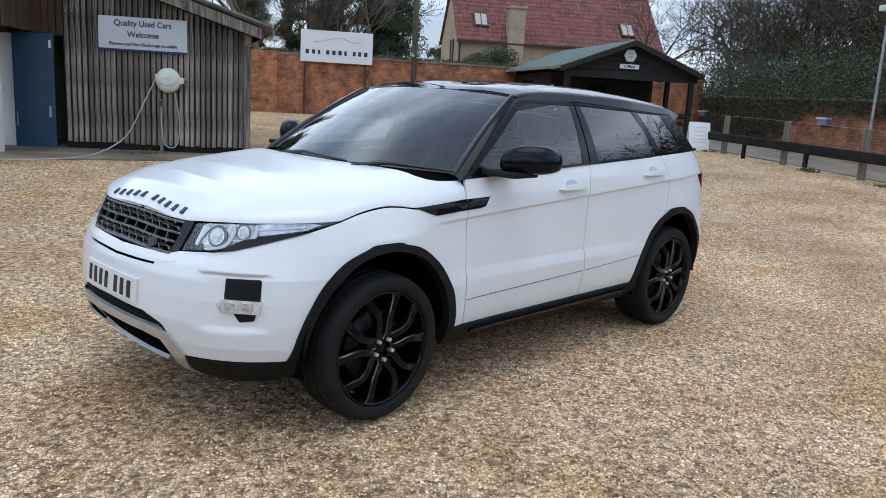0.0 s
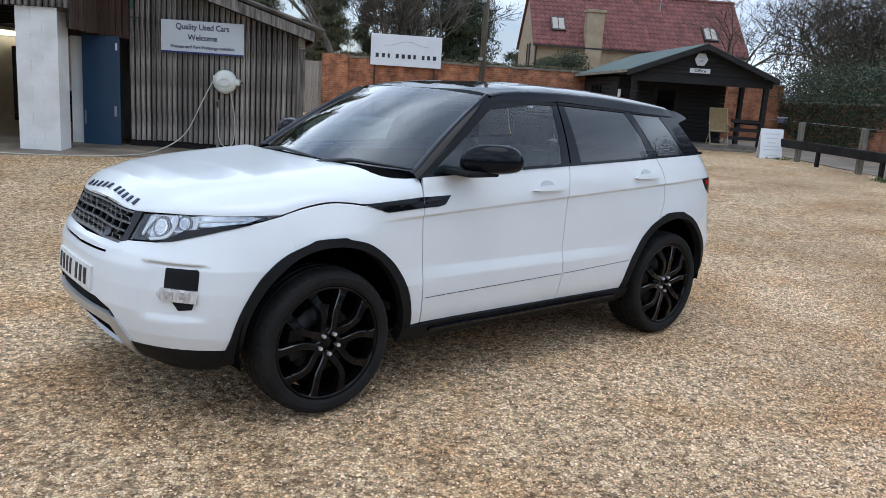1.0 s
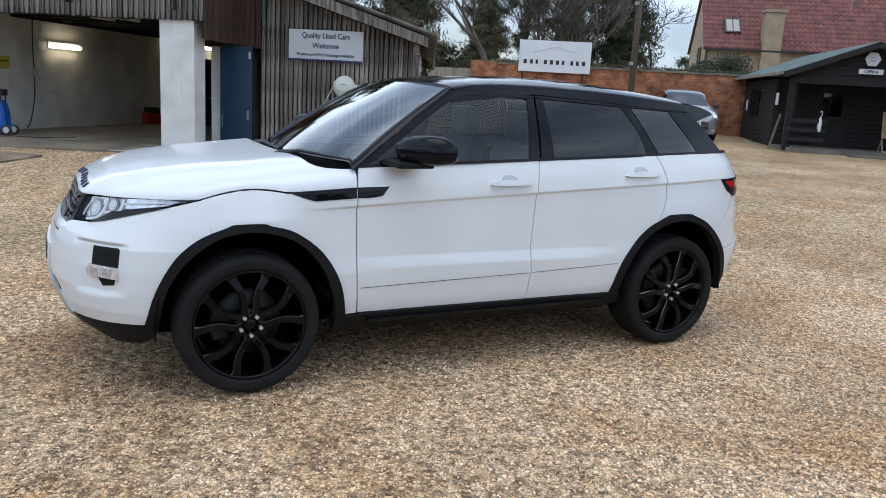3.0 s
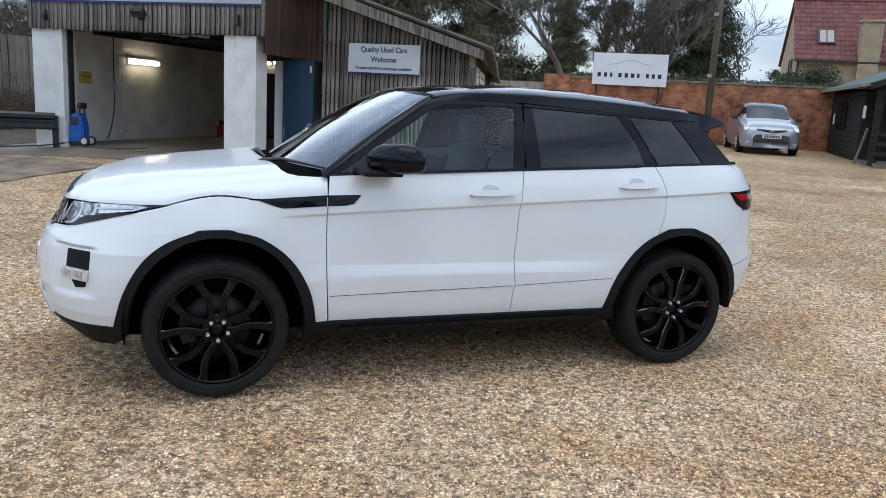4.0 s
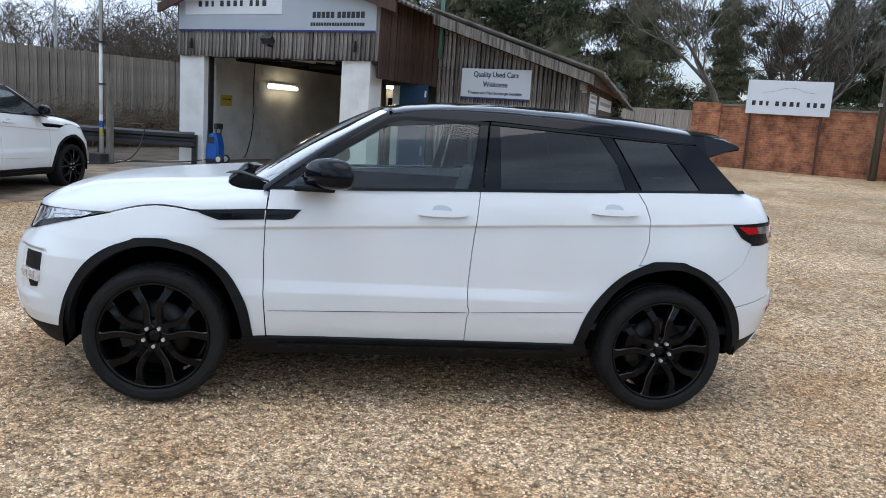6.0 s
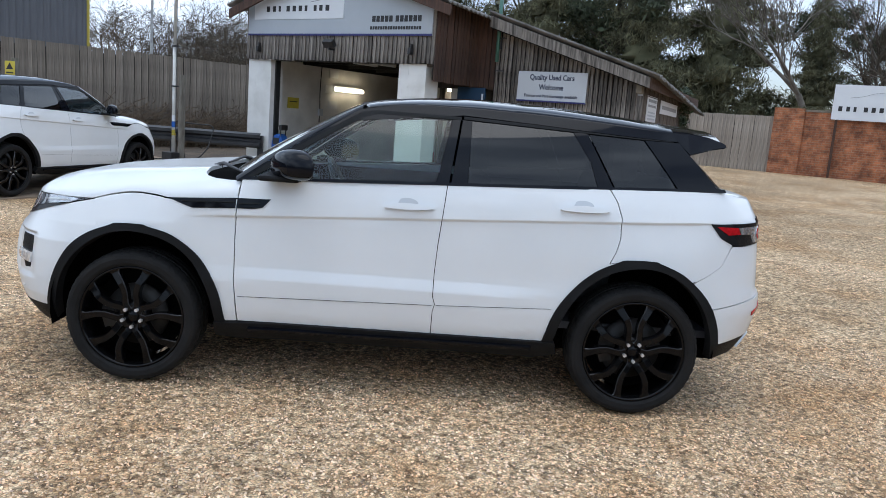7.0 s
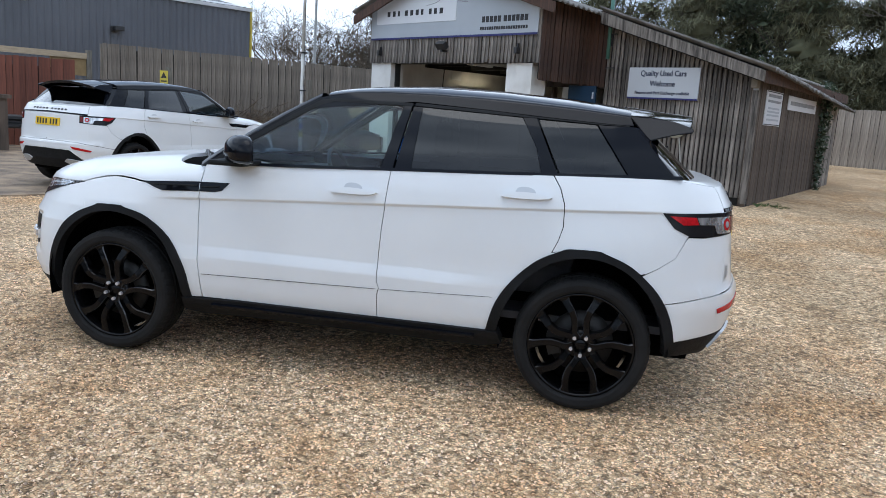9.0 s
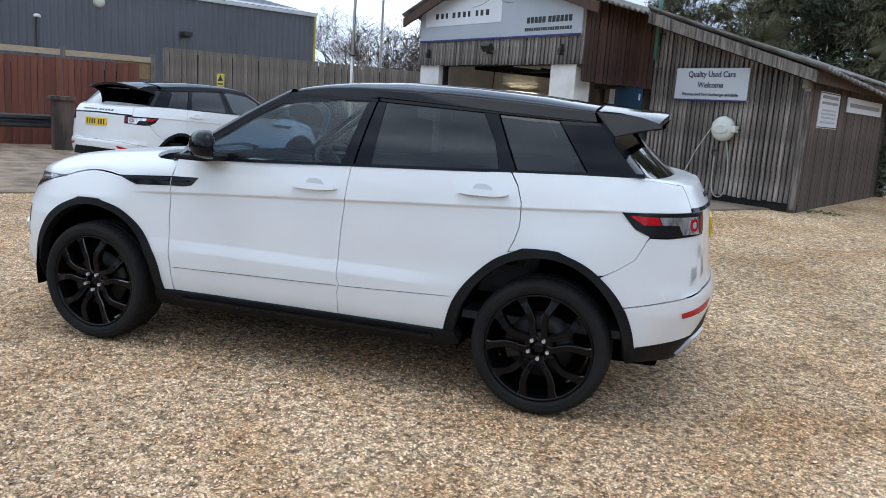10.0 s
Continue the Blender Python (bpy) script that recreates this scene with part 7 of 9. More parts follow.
for u in (-1.12, 1.04):
    boxed("post", (u - 0.035, 0.014, -2.5), (u + 0.035, 0.085, 0.5), M["brownwood"], board)


def wall_notice(name, label, a0, a1, z0, z1, lines):
    """A notice screwed to the shed's side wall, a along the wall."""
    ang = math.degrees(math.atan2(15.6 - 8.95, -3.30 + 1.98))
    s = thing(name, label, "sign", at(-1.98, 8.95, 0, ang) @ pose((a0 + a1) / 2, -0.022, (z0 + z1) / 2))
    w, h = a1 - a0, z1 - z0
    boxed("panel", (-w / 2, -0.006, -h / 2), (w / 2, 0.006, h / 2), M["signwhite"], s)
    for z, b, t, mm in lines:
        bars("writing_bar", [(-w / 2 * b, w / 2 * b)], t, M[mm], s, pose(0, -0.008, z * h) @ UPRIGHT)
    return s


wall_notice("wall_notice", "white framed notice with rows of small writing", 0.46, 1.50, 1.60, 2.17, [(0.36, 0.8, 0.05, "steel"), (0.20, 0.8, 0.04, "steel"), (0.0, 0.7, 0.03, "signgrey"), (-0.1, 0.75, 0.03, "signgrey"), (-0.2, 0.75, 0.03, "signgrey"), (-0.33, 0.75, 0.03, "signgrey"), (0.47, 0.98, 0.015, "ink"), (-0.47, 0.98, 0.015, "ink")])
wall_notice("wall_notice", "long narrow white notice with one row of writing", 1.96, 4.30, 1.91, 2.16, [(0.0, 0.86, 0.07, "steel")])


# ---- fittings of the workshop and shed ----
def blue_door():
    d = thing("door", "dark blue steel door standing open beside the shed", "door", at(-5.70, 8.86, 0.18, 3))
    boxed("leaf", (0.0, -0.025, 0.0), (0.62, 0.02, 1.95), M["bluedoor"], d, bevel=0.006)
    boxed("handle_plate", (0.52, -0.034, 0.60), (0.56, -0.025, 0.78), M["steel"], d)
    boxed("bolt", (0.03, -0.034, 0.45), (0.05, -0.025, 0.68), M["steel"], d)
    boxed("hinge_tab", (0.55, -0.032, 1.72), (0.585, -0.025, 1.84), M["signwhite"], d)
    boxed("kick_plate", (0.01, -0.030, 0.02), (0.61, -0.024, 0.10), M["bluedoor"], d)


blue_door()


def hose_reel():
    r = thing("hose_reel", "cream plastic wall hose reel with pale hose", "hose reel", at(-3.28, 8.90, 1.49))
    bm = bmesh.new()
    lathe(bm, [(0.001, -0.20), (0.10, -0.20), (0.165, -0.185), (0.195, -0.15), (0.205, -0.10), (0.195, -0.05), (0.15, -0.02), (0.001, -0.02)], 32)
    part("drum", bm, M["cream"], r, smooth=True)
    bm = bmesh.new()
    lathe(bm, [(0.06, -0.205), (0.11, -0.212), (0.12, -0.200)], 28)
    for v in bm.verts:
        v.co.x *= 1.25
        v.co.z *= 0.75
    part("handle_ring", bm, M["cream"], r, smooth=True)
    boxed("guide", (0.15, -0.16, -0.05), (0.255, -0.05, 0.055), M["cream"], r, bevel=0.02)
    boxed("hook", (-0.21, -0.12, 0.03), (-0.15, -0.06, 0.10), M["cream"], r, bevel=0.015)
    boxed("bracket", (-0.06, -0.03, -0.12), (0.06, 0.0, 0.12), M["black"], r)
    boxed("arm", (0.20, -0.08, -0.02), (0.29, -0.05, 0.01), M["black"], r)
    hosepipe("hose", [(-0.18, -0.12, 0.05), (-0.35, -0.25, -0.35), (-0.63, -0.35, -0.93), (-0.95, -0.95, -1.19), (-1.3, -1.6, -1.225), (-2.0, -1.95, -1.235), (-3.4, -2.1, -1.24)], 0.010, M["hose"], r)
    hosepipe("hose", [(0.10, -0.12, -0.18), (0.17, -0.10, -0.65), (0.14, -0.08, -1.02), (0.02, -0.08, -1.12), (-0.10, -0.08, -0.98), (-0.13, -0.06, -0.45)], 0.010, M["hose"], r)


hose_reel()


def standpipe():
    s = thing("standpipe", "grey standpipe with brass tap beside the shed", "tap", at(-3.41, 8.86, 0.2))
    boxed("post", (-0.025, -0.02, 0.0), (0.025, 0.03, 0.98), M["post"], s)
    bm = bmesh.new()
    rod(bm, (0, -0.02, 0.93), (0, -0.10, 0.93), 0.014)
    rod(bm, (0, -0.09, 0.93), (0, -0.10, 0.86), 0.012)
    part("tap", bm, M["black"], s)


standpipe()


def downpipe():
    s = thing("downpipe", "green-grey iron downpipe on the workshop corner", "pipe", at(-4.86, 8.84, 0))
    bm = bmesh.new()
    rod(bm, (0, 0, 2.62), (0, 0, 4.2), 0.035, sides=12)
    part("pipe", bm, M["greenbar"], s, smooth=True)
    for z in (2.45, 3.05):
        boxed("bracket", (-0.02, -0.01, z), (0.16, 0.03, z + 0.02), M["barrier"], s)
    boxed("hook", (0.06, -0.02, 2.85), (0.08, 0.02, 3.05), M["barrier"], s)


downpipe()


def bulkhead(name, label, m, material):
    s = thing(name, label, "lamp", m)
    boxed("body", (-0.055, -0.10, -0.12), (0.055, 0.0, 0.12), material, s, bevel=0.02)
    boxed("foot", (-0.045, -0.012, -0.15), (0.045, 0.0, 0.15), M["steel"], s)


bulkhead("wall_lamp", "weathered pale bulkhead lamp on the shed corner", at(-1.99, 8.90, 2.28), M["coping"])


def floodlight():
    s = thing("floodlight", "small black floodlight on the fascia", "lamp", at(-7.79, 7.52, 2.76))
    boxed("bracket", (-0.02, -0.16, -0.12), (0.02, 0.0, -0.08), M["black"], s)
    ob = boxed("head", (-0.13, -0.05, -0.07), (0.13, 0.05, 0.07), M["black"], s, bevel=0.01)
    ob.matrix_basis = pose(0, -0.15, 0.0, 40, 0, 0)
    boxed("stem", (-0.015, -0.16, -0.12), (0.015, -0.13, 0.0), M["black"], s)


floodlight()
for u in (-9.92, -5.86):
    s = thing("security_lamp", "small black lamp on the boarded fascia", "lamp", at(u, 7.52, 2.66), "lamps on the fascia")
    boxed("body", (-0.035, -0.10, -0.07), (0.035, 0.0, 0.05), M["black"], s, bevel=0.015)
    boxed("arm", (-0.012, -0.05, 0.04), (0.012, 0.0, 0.12), M["black"], s)


def strip_light(m, length, label):
    s = thing("strip_light", label, "lamp", m, "lit strip lights")
    boxed("casing", (-0.03, -length / 2, -0.05), (0.0, length / 2, 0.085), M["signwhite"], s)
    bm = bmesh.new()
    rod(bm, (0.03, -length / 2 + 0.03, 0), (0.03, length / 2 - 0.03, 0), 0.036, sides=10)
    part("tube", bm, M["tube"], s, "lit warm white tube")


strip_light(at(-10.10, 10.53, 1.99), 1.05, "lit fluorescent strip light on the bay wall")
for v, z in ((15.5, 2.32), (17.3, 2.36)):
    strip_light(at(-10.10, v, z), 1.6, "lit fluorescent strip light deep inside the workshop")
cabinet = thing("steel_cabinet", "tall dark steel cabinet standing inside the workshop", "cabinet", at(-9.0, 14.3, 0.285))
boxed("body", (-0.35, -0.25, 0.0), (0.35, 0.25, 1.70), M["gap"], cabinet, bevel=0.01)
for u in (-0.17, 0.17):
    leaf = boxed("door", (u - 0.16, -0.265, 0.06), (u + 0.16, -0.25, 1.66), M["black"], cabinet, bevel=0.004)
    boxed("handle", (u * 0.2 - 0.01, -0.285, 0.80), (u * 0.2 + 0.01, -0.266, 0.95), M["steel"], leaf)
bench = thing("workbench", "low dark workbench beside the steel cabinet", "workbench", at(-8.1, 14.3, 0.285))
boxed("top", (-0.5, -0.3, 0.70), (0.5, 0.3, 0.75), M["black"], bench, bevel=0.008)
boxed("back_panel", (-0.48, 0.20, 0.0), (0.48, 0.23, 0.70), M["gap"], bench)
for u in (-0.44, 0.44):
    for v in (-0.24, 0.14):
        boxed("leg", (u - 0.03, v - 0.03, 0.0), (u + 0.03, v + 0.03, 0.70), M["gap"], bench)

notice = thing("safety_notice", "faded yellow notice on the bay wall", "sign", at(-10.14, 8.73, 1.59))
boxed("panel", (0, -0.17, -0.12), (0.012, 0.17, 0.12), M["yellowsign"], notice)
bars("writing_bar", [(-0.12, 0.12)], 0.02, M["ink"], notice, pose(0.014, 0, 0.03, 90, 0, 90))
wire = thing("wall_cable", "black cable and switch box on the bay wall", "cable", at(-10.13, 9.55, 0))
hosepipe("cable", [(0, -0.25, 0.32), (0.01, -0.15, 0.45), (0, 0.0, 0.9), (0, 0.04, 1.4), (0, 0.02, 1.9), (0, 0.05, 2.55)], 0.012, M["cable"], wire)
boxed("switch_box", (-0.005, -0.02, 1.34), (0.06, 0.09, 1.50), M["signpale"], wire)


def pressure_washer():
    w = thing("pressure_washer", "blue upright pressure washer with black handle on concrete", "pressure washer", at(-9.50, 7.80, 0.285, 12))
    bm = bmesh.new()
    prism(bm, [(-0.17, 0.06), (0.14, 0.06), (0.13, 0.40), (0.07, 0.62), (-0.08, 0.62), (-0.15, 0.45)], 0.26, "y", -0.13)
    bmesh.ops.bevel(bm, geom=bm.edges[:], offset=0.03, segments=3, affect="EDGES")
    part("body", bm, M["blue"], w, smooth=False)
    boxed("front_panel", (-0.10, -0.145, 0.40), (0.05, -0.125, 0.54), M["black"], w, bevel=0.008)
    boxed("base", (-0.16, -0.12, 0.0), (0.14, 0.12, 0.09), M["black"], w, bevel=0.02)
    bm = bmesh.new()
    for y in (-0.09, 0.09):
        rod(bm, (0.06, y, 0.55), (0.06, y, 0.80), 0.014)
    box(bm, (0.02, -0.12, 0.70), (0.10, 0.12, 0.82), 0.025)
    part("handle", bm, M["black"], w)
    for y in (-0.15, 0.12):
        bm = bmesh.new()
        lathe(bm, [(0.001, 0.0), (0.06, -0.004), (0.085, 0.0), (0.09, 0.02), (0.085, 0.04), (0.001, 0.04)], 24)
        ob = part("wheel", bm, M["black"], w, smooth=True)
        ob.matrix_basis = pose(0.16, y, 0.09)
        bm = bmesh.new()
        lathe(bm, [(0.001, -0.008), (0.055, -0.008), (0.06, 0.0)], 20)
        ob2 = part("wheel_cap", bm, M["cream"], ob)
    hosepipe("lance_hose", [(-0.16, -0.05, 0.06), (-0.45, -0.5, 0.0), (-1.2, -1.0, -0.04), (-2.4, -1.25, -0.09), (-3.2, -1.1, -0.10)], 0.012, M["cable"], w)
    hosepipe("power_cable", [(-0.12, -0.12, 0.05), (0.25, -0.25, 0.006), (0.9, -0.3, 0.006), (1.3, 0.1, 0.006)], 0.008, M["cable"], w)


pressure_washer()
bucket = thing("red_container", "red plastic container on the bay floor", "container", at(-9.85, 13.55, 0.285, 60))
boxed("body", (-0.2, -0.15, 0.0), (0.2, 0.15, 0.28), M["redplastic"], bucket, bevel=0.03)
boxed("lid", (-0.16, -0.12, 0.28), (0.16, 0.12, 0.42), M["black"], bucket, bevel=0.03)


# ---- left side of the yard ----
def flagpole():
    f = thing("flagpole", "white painted flagpole in a black weighted base", "flagpole", at(-11.05, 6.24, 0.17))
    bm = bmesh.new()
    rod(bm, (0, 0, 0.1), (0.0, 0, 2.35), 0.042, 0.040, 14)
    rod(bm, (0, 0, 2.35), (0.02, 0, 6.2), 0.034, 0.028, 14)
    part("pole", bm, M["whitepole"], f, smooth=True)
    boxed("base", (-0.17, -0.17, -0.06), (0.17, 0.17, 0.20), M["black"], f, bevel=0.02)
    for z, mm in ((0.55, "yellow"), (0.72, "blue"), (0.85, "signwhite")):
        bm = bmesh.new()
        rod(bm, (0, 0, z), (0, 0, z + 0.12), 0.0435, sides=14)
        part("tape_band", bm, M[mm], f)
    for z in (1.55, 2.36):
        boxed("cleat", (-0.02, -0.06, z), (0.09, 0.06, z + 0.03), M["black"], f)
    hosepipe("halyard", [(0.06, 0, 0.6), (0.055, 0, 2.0), (0.05, 0, 4.0), (0.06, 0, 6.1)], 0.006, M["cable"], f, sides=5)


flagpole()
post = thing("timber_post", "short grey timber post beside the flagpole", "post", at(-10.90, 6.32, 0.12))
boxed("shaft", (-0.05, -0.05, -0.1), (0.05, 0.05, 1.85), M["post"], post, bevel=0.008)


def crash_barrier(label, p0, p1, z, spacing=1.9):
    """A steel safety barrier: a folded beam on short posts."""
    du, dv = p1[0] - p0[0], p1[1] - p0[1]
    length = math.hypot(du, dv)
    b = thing("crash_barrier", label, "barrier", at(p0[0], p0[1], z, math.degrees(math.atan2(dv, du))), "steel barriers")
    bm = bmesh.new()
    prism(bm, [(0.0, 0.43), (-0.07, 0.47), (-0.07, 0.53), (0.0, 0.57), (0.0, 0.61), (-0.07, 0.65), (-0.07, 0.71), (0.0, 0.75), (0.03, 0.75), (-0.04, 0.70), (-0.04, 0.66), (0.03, 0.62), (0.03, 0.56), (-0.04, 0.52), (-0.04, 0.48), (0.03, 0.43)], length, "x", 0.0)
    part("beam", bm, M["barrier"], b)
    for k in range(int(length / spacing) + 1):
        boxed("post", (spacing * k - 0.05, 0.03, -0.3), (spacing * k + 0.05, 0.13, 0.70), M["barrier"], b)
    return b


crash_barrier("black steel crash barrier in front of the boarded fence", (-16.2, 3.4), (-9.75, 7.46), 0.14)
crash_barrier("black steel crash barrier beside the red-brown fence", (-16.2, -6.4), (-16.2, 3.2), 0.02)
pole_cable = thing("looped_cable", "black cable draped along the barrier", "cable", at(-11.0, 6.5, 0.0))
hosepipe("cable", [(-0.1, -0.25, 1.02), (0.25, 0.05, 0.99), (0.55, 0.25, 0.96), (0.60, 0.18, 0.7), (0.66, 0.0, 0.45), (0.62, -0.3, 0.26), (0.2, -0.8, 0.19), (-0.9, -1.2, 0.15)], 0.013, M["cable"], pole_cable)
cabinet = thing("meter_cabinet", "dark brown timber cabinet beside the barrier", "cabinet", at(-15.3, 1.15, 0.0))
boxed("body", (-0.2, -0.2, -0.1), (0.2, 0.2, 1.15), M["wallbrown"], cabinet)
boxed("lid", (-0.27, -0.27, 1.15), (0.27, 0.27, 1.23), M["wallbrown"], cabinet)
beam = thing("fence_beam", "pale weathered timber beam above the red-brown fence", "beam", at(-16.98, 0, 0))
boxed("beam", (-0.05, -6.5, 2.20), (0.05, 3.7, 2.34), M["palewood"], beam)
boxed("infill_panel", (-0.02, 2.75, 1.78), (0.0, 3.7, 2.20), M["canvas"], beam, "buff infill panel")
for v in (-4.3, -1.4, 1.5, 3.66):
    boxed("post", (-0.06, v - 0.06, -0.2), (0.07, v + 0.06, 2.42), M["post"], beam)
warn = thing("warning_sign", "yellow warning sign with black triangle on the fence", "sign", at(-14.25, 4.50, 1.86, 30))
boxed("panel", (-0.11, -0.06, -0.16), (0.11, -0.05, 0.14), M["yellowsign"], warn)
bm = bmesh.new()
prism(bm, [(-0.08, -0.03), (0.08, -0.03), (0.0, 0.11)], 0.003, "y", -0.064)
part("triangle", bm, M["ink"], warn)
bars("writing_bar", [(-0.08, 0.08)], 0.03, M["ink"], warn, pose(0, -0.062, -0.10) @ UPRIGHT)
bars("lower_panel", [(-0.11, 0.11)], 0.07, M["signwhite"], warn, pose(0, -0.055, -0.20) @ UPRIGHT)
sign_post = thing("concrete_post", "pale concrete post beside the barrier", "post", at(-14.30, 4.60, 0.1))
boxed("shaft", (-0.07, -0.05, -0.2), (0.07, 0.05, 1.98), M["post"], sign_post, bevel=0.01)
for u, v, h in ((-35.9, 22.5, 9.5), (-57.9, 39.1, 7.6)):
    lp = thing("lamp_column", "tall thin grey lamp column far beyond the fence", "street lamp", at(u, v, 0.3), "far lamp columns")
    bm = bmesh.new()
    rod(bm, (0, 0, 0), (0, 0, h), 0.09, 0.06)
    part("column", bm, M["steel"], lp)
    boxed("head", (-0.5, -0.12, h - 0.05), (0.5, 0.12, h + 0.1), M["steel"], lp)


# ---- right side of the yard ----
def timber_rail():
    b = thing("timber_barrier", "low blackened timber barrier rail on short posts", "barrier", at(10.12, 0, 0))
    pts = [(-3.0, 0.18), (4.0, 0.24), (9.0, 0.31), (12.5, 0.35), (16.4, 0.38)]
    for (va, za), (vb, zb) in zip(pts, pts[1:]):
        bm = bmesh.new()
        box(bm, (-0.05, va + 0.004, 0.34), (0.05, vb - 0.004, 0.56), 0.03)
        for v in bm.verts:
            f = (v.co.y - va) / (vb - va)
            v.co.z += za + (zb - za) * f
        part("rail", bm, M["rail"], b)
    for v in (-2.5, 0.2, 2.9, 5.6, 8.3, 11.0, 13.6, 16.2):
        z = lerp_table(pts, v)
        boxed("post", (-0.03, v - 0.045, z - 0.3), (0.045, v + 0.045, z + 0.345), M["rail"], b)


timber_rail()
for v, h in ((14.9, 1.02), (12.1, 1.03), (9.35, 1.04), (6.5, 1.04)):
    fp = thing("concrete_post", "pale weathered concrete fence post", "post", at(10.30, v, ground_z(10, v)), "posts behind the rail")
    boxed("shaft", (-0.06, -0.06, -0.2), (0.06, 0.06, h), M["post"], fp, bevel=0.01)
wires = thing("wire_fence", "thin fence wires between the posts", "fence", at(10.42, 0, 0))
for z in (1.28,):
    hosepipe("wire", [(0, 4.0, z + 0.02), (0, 8.0, z + 0.0), (0, 12.0, z + 0.08), (0, 17.2, z + 0.14)], 0.004, M["steel"], wires, sides=4)
column = thing("lamp_post", "thin grey steel lamp post beside the rail", "street lamp", at(10.75, 9.87, 0.3))
bm = bmesh.new()
rod(bm, (0, 0, -0.1), (0.02, 0.04, 3.5), 0.034, 0.028, 10)
part("shaft", bm, M["steel"], column)
boxed("head", (-0.08, -0.06, 3.44), (0.10, 0.24, 3.56), M["cream"], column, "pale lamp head", bevel=0.02)
for u, v in ((14.05, 16.2), (14.05, 23.6)):
    bx = thing("wall_box", "small blue-grey box mounted on the brick wall", "box", at(u, v, 1.35), "boxes on the garden wall")
    boxed("body", (0.0, -0.22, -0.08), (0.15, 0.22, 0.10), M["lavender"], bx, bevel=0.01)
    boxed("lid", (-0.03, -0.25, 0.10), (0.15, 0.25, 0.155), M["signwhite"], bx)


def a_board():
    s = thing("sandwich_board", "white sandwich board with faint writing on the gravel", "sign", at(9.86, 15.6, 0.37, -12))
    for sgn in (-1, 1):
        leaf = boxed("leaf", (-0.29, -0.012, 0.0), (0.29, 0.012, 0.82), M["signwhite"], s, bevel=0.004)
        leaf.matrix_basis = pose(0, sgn * 0.20, 0, sgn * 13, 0, 0)
        if sgn < 0:
            for k, (z, w) in enumerate(((0.68, 0.40), (0.56, 0.30), (0.44, 0.22), (0.34, 0.40), (0.25, 0.42), (0.10, 0.36))):
                bars("writing_bar", [(-w / 2, w / 2)], 0.022, M["signpale"], leaf, pose(0, -0.014, z) @ UPRIGHT)


a_board()


def hex_sign():
    s = thing("hexagonal_sign", "white hexagonal sign on the cabin gable", "sign", at(8.38, 17.50, 2.98))
    bm = bmesh.new()
    prism(bm, [(0.20 * math.cos(k * math.pi / 3), 0.20 * math.sin(k * math.pi / 3)) for k in range(6)], 0.02, "y", -0.03)
    part("panel", bm, M["signwhite"], s)
    bars("writing_bar", [(-0.08, 0.08)], 0.03, M["signgrey"], s, pose(0, -0.034, 0.05) @ UPRIGHT)
    bars("writing_bar", [(-0.06, 0.06)], 0.04, M["signgrey"], s, pose(0, -0.034, -0.04) @ UPRIGHT)
    o = thing("office_sign", "small white sign lettered in black on the cabin gable", "sign", at(8.38, 17.50, 2.66))
    boxed("panel", (-0.30, -0.03, -0.065), (0.30, -0.01, 0.065), M["signwhite"], o)
    words("lettering", "Office", 0.11, M["ink"], o, pose(0, -0.033, 0.0) @ UPRIGHT, 0.34)


hex_sign()
pn = thing("door_notice", "white paper notice on the cabin wall", "sign", at(6.52, 19.0, 1.86))
boxed("panel", (-0.03, -0.14, -0.17), (-0.01, 0.14, 0.17), M["signwhite"], pn)
pn2 = thing("door_notice", "small white notice beside the barred window", "sign", at(6.53, 23.1, 1.65))
boxed("panel", (-0.03, -0.09, -0.17), (-0.01, 0.09, 0.17), M["signwhite"], pn2)


def deck_chair():
    c = thing("deck_chair", "folding chair with tan canvas on the porch", "chair", at(9.35, 17.95, 0.56, -8))
    bm = bmesh.new()
    for x in (-0.26, 0.26):
        rod(bm, (x, -0.28, 0.0), (x, 0.12, 0.62), 0.016)
        rod(bm, (x, 0.30, 0.0), (x, -0.12, 0.44), 0.016)
        rod(bm, (x, 0.02, 0.38), (x, 0.26, 1.08), 0.016)
        rod(bm, (x, -0.26, 0.60), (x, 0.18, 0.62), 0.018)
    for p, z in ((-0.28, 0.02), (0.30, 0.02), (0.26, 1.08), (-0.2, 0.42)):
        rod(bm, (-0.26, p, z), (0.26, p, z), 0.014)
    part("chair_frame", bm, M["palewood"], c)
    bm = bmesh.new()
    box(bm, (-0.24, -0.22, 0.385), (0.24, 0.06, 0.40))
    part("seat", bm, M["canvas"], c)
    ob = boxed("backrest", (-0.24, -0.01, 0.0), (0.24, 0.01, 0.70), M["canvas"], c)
    ob.matrix_basis = pose(0, 0.03, 0.40, -19, 0, 0)


deck_chair()
ext = thing("fire_extinguisher", "white cylinder on the porch rail", "extinguisher", at(7.35, 17.62, 1.02))
bm = bmesh.new()
lathe(bm, [(0.001, 0), (0.05, 0.0), (0.055, 0.02), (0.055, 0.30), (0.03, 0.36), (0.012, 0.38), (0.012, 0.42), (0.001, 0.42)], 20)
bmesh.ops.rotate(bm, verts=bm.verts[:], cent=(0, 0, 0), matrix=Matrix.Rotation(radians(90), 3, "X"))
part("body", bm, M["signwhite"], ext, smooth=True)
hosepipe("hook", [(0, 0, 0.40), (0.04, 0, 0.50), (0.0, 0, 0.56), (-0.03, 0, 0.52)], 0.008, M["signwhite"], ext)
plank = thing("leaning_plank", "grey plank leaning against the cabin", "plank", at(6.30, 18.4, 0.46))
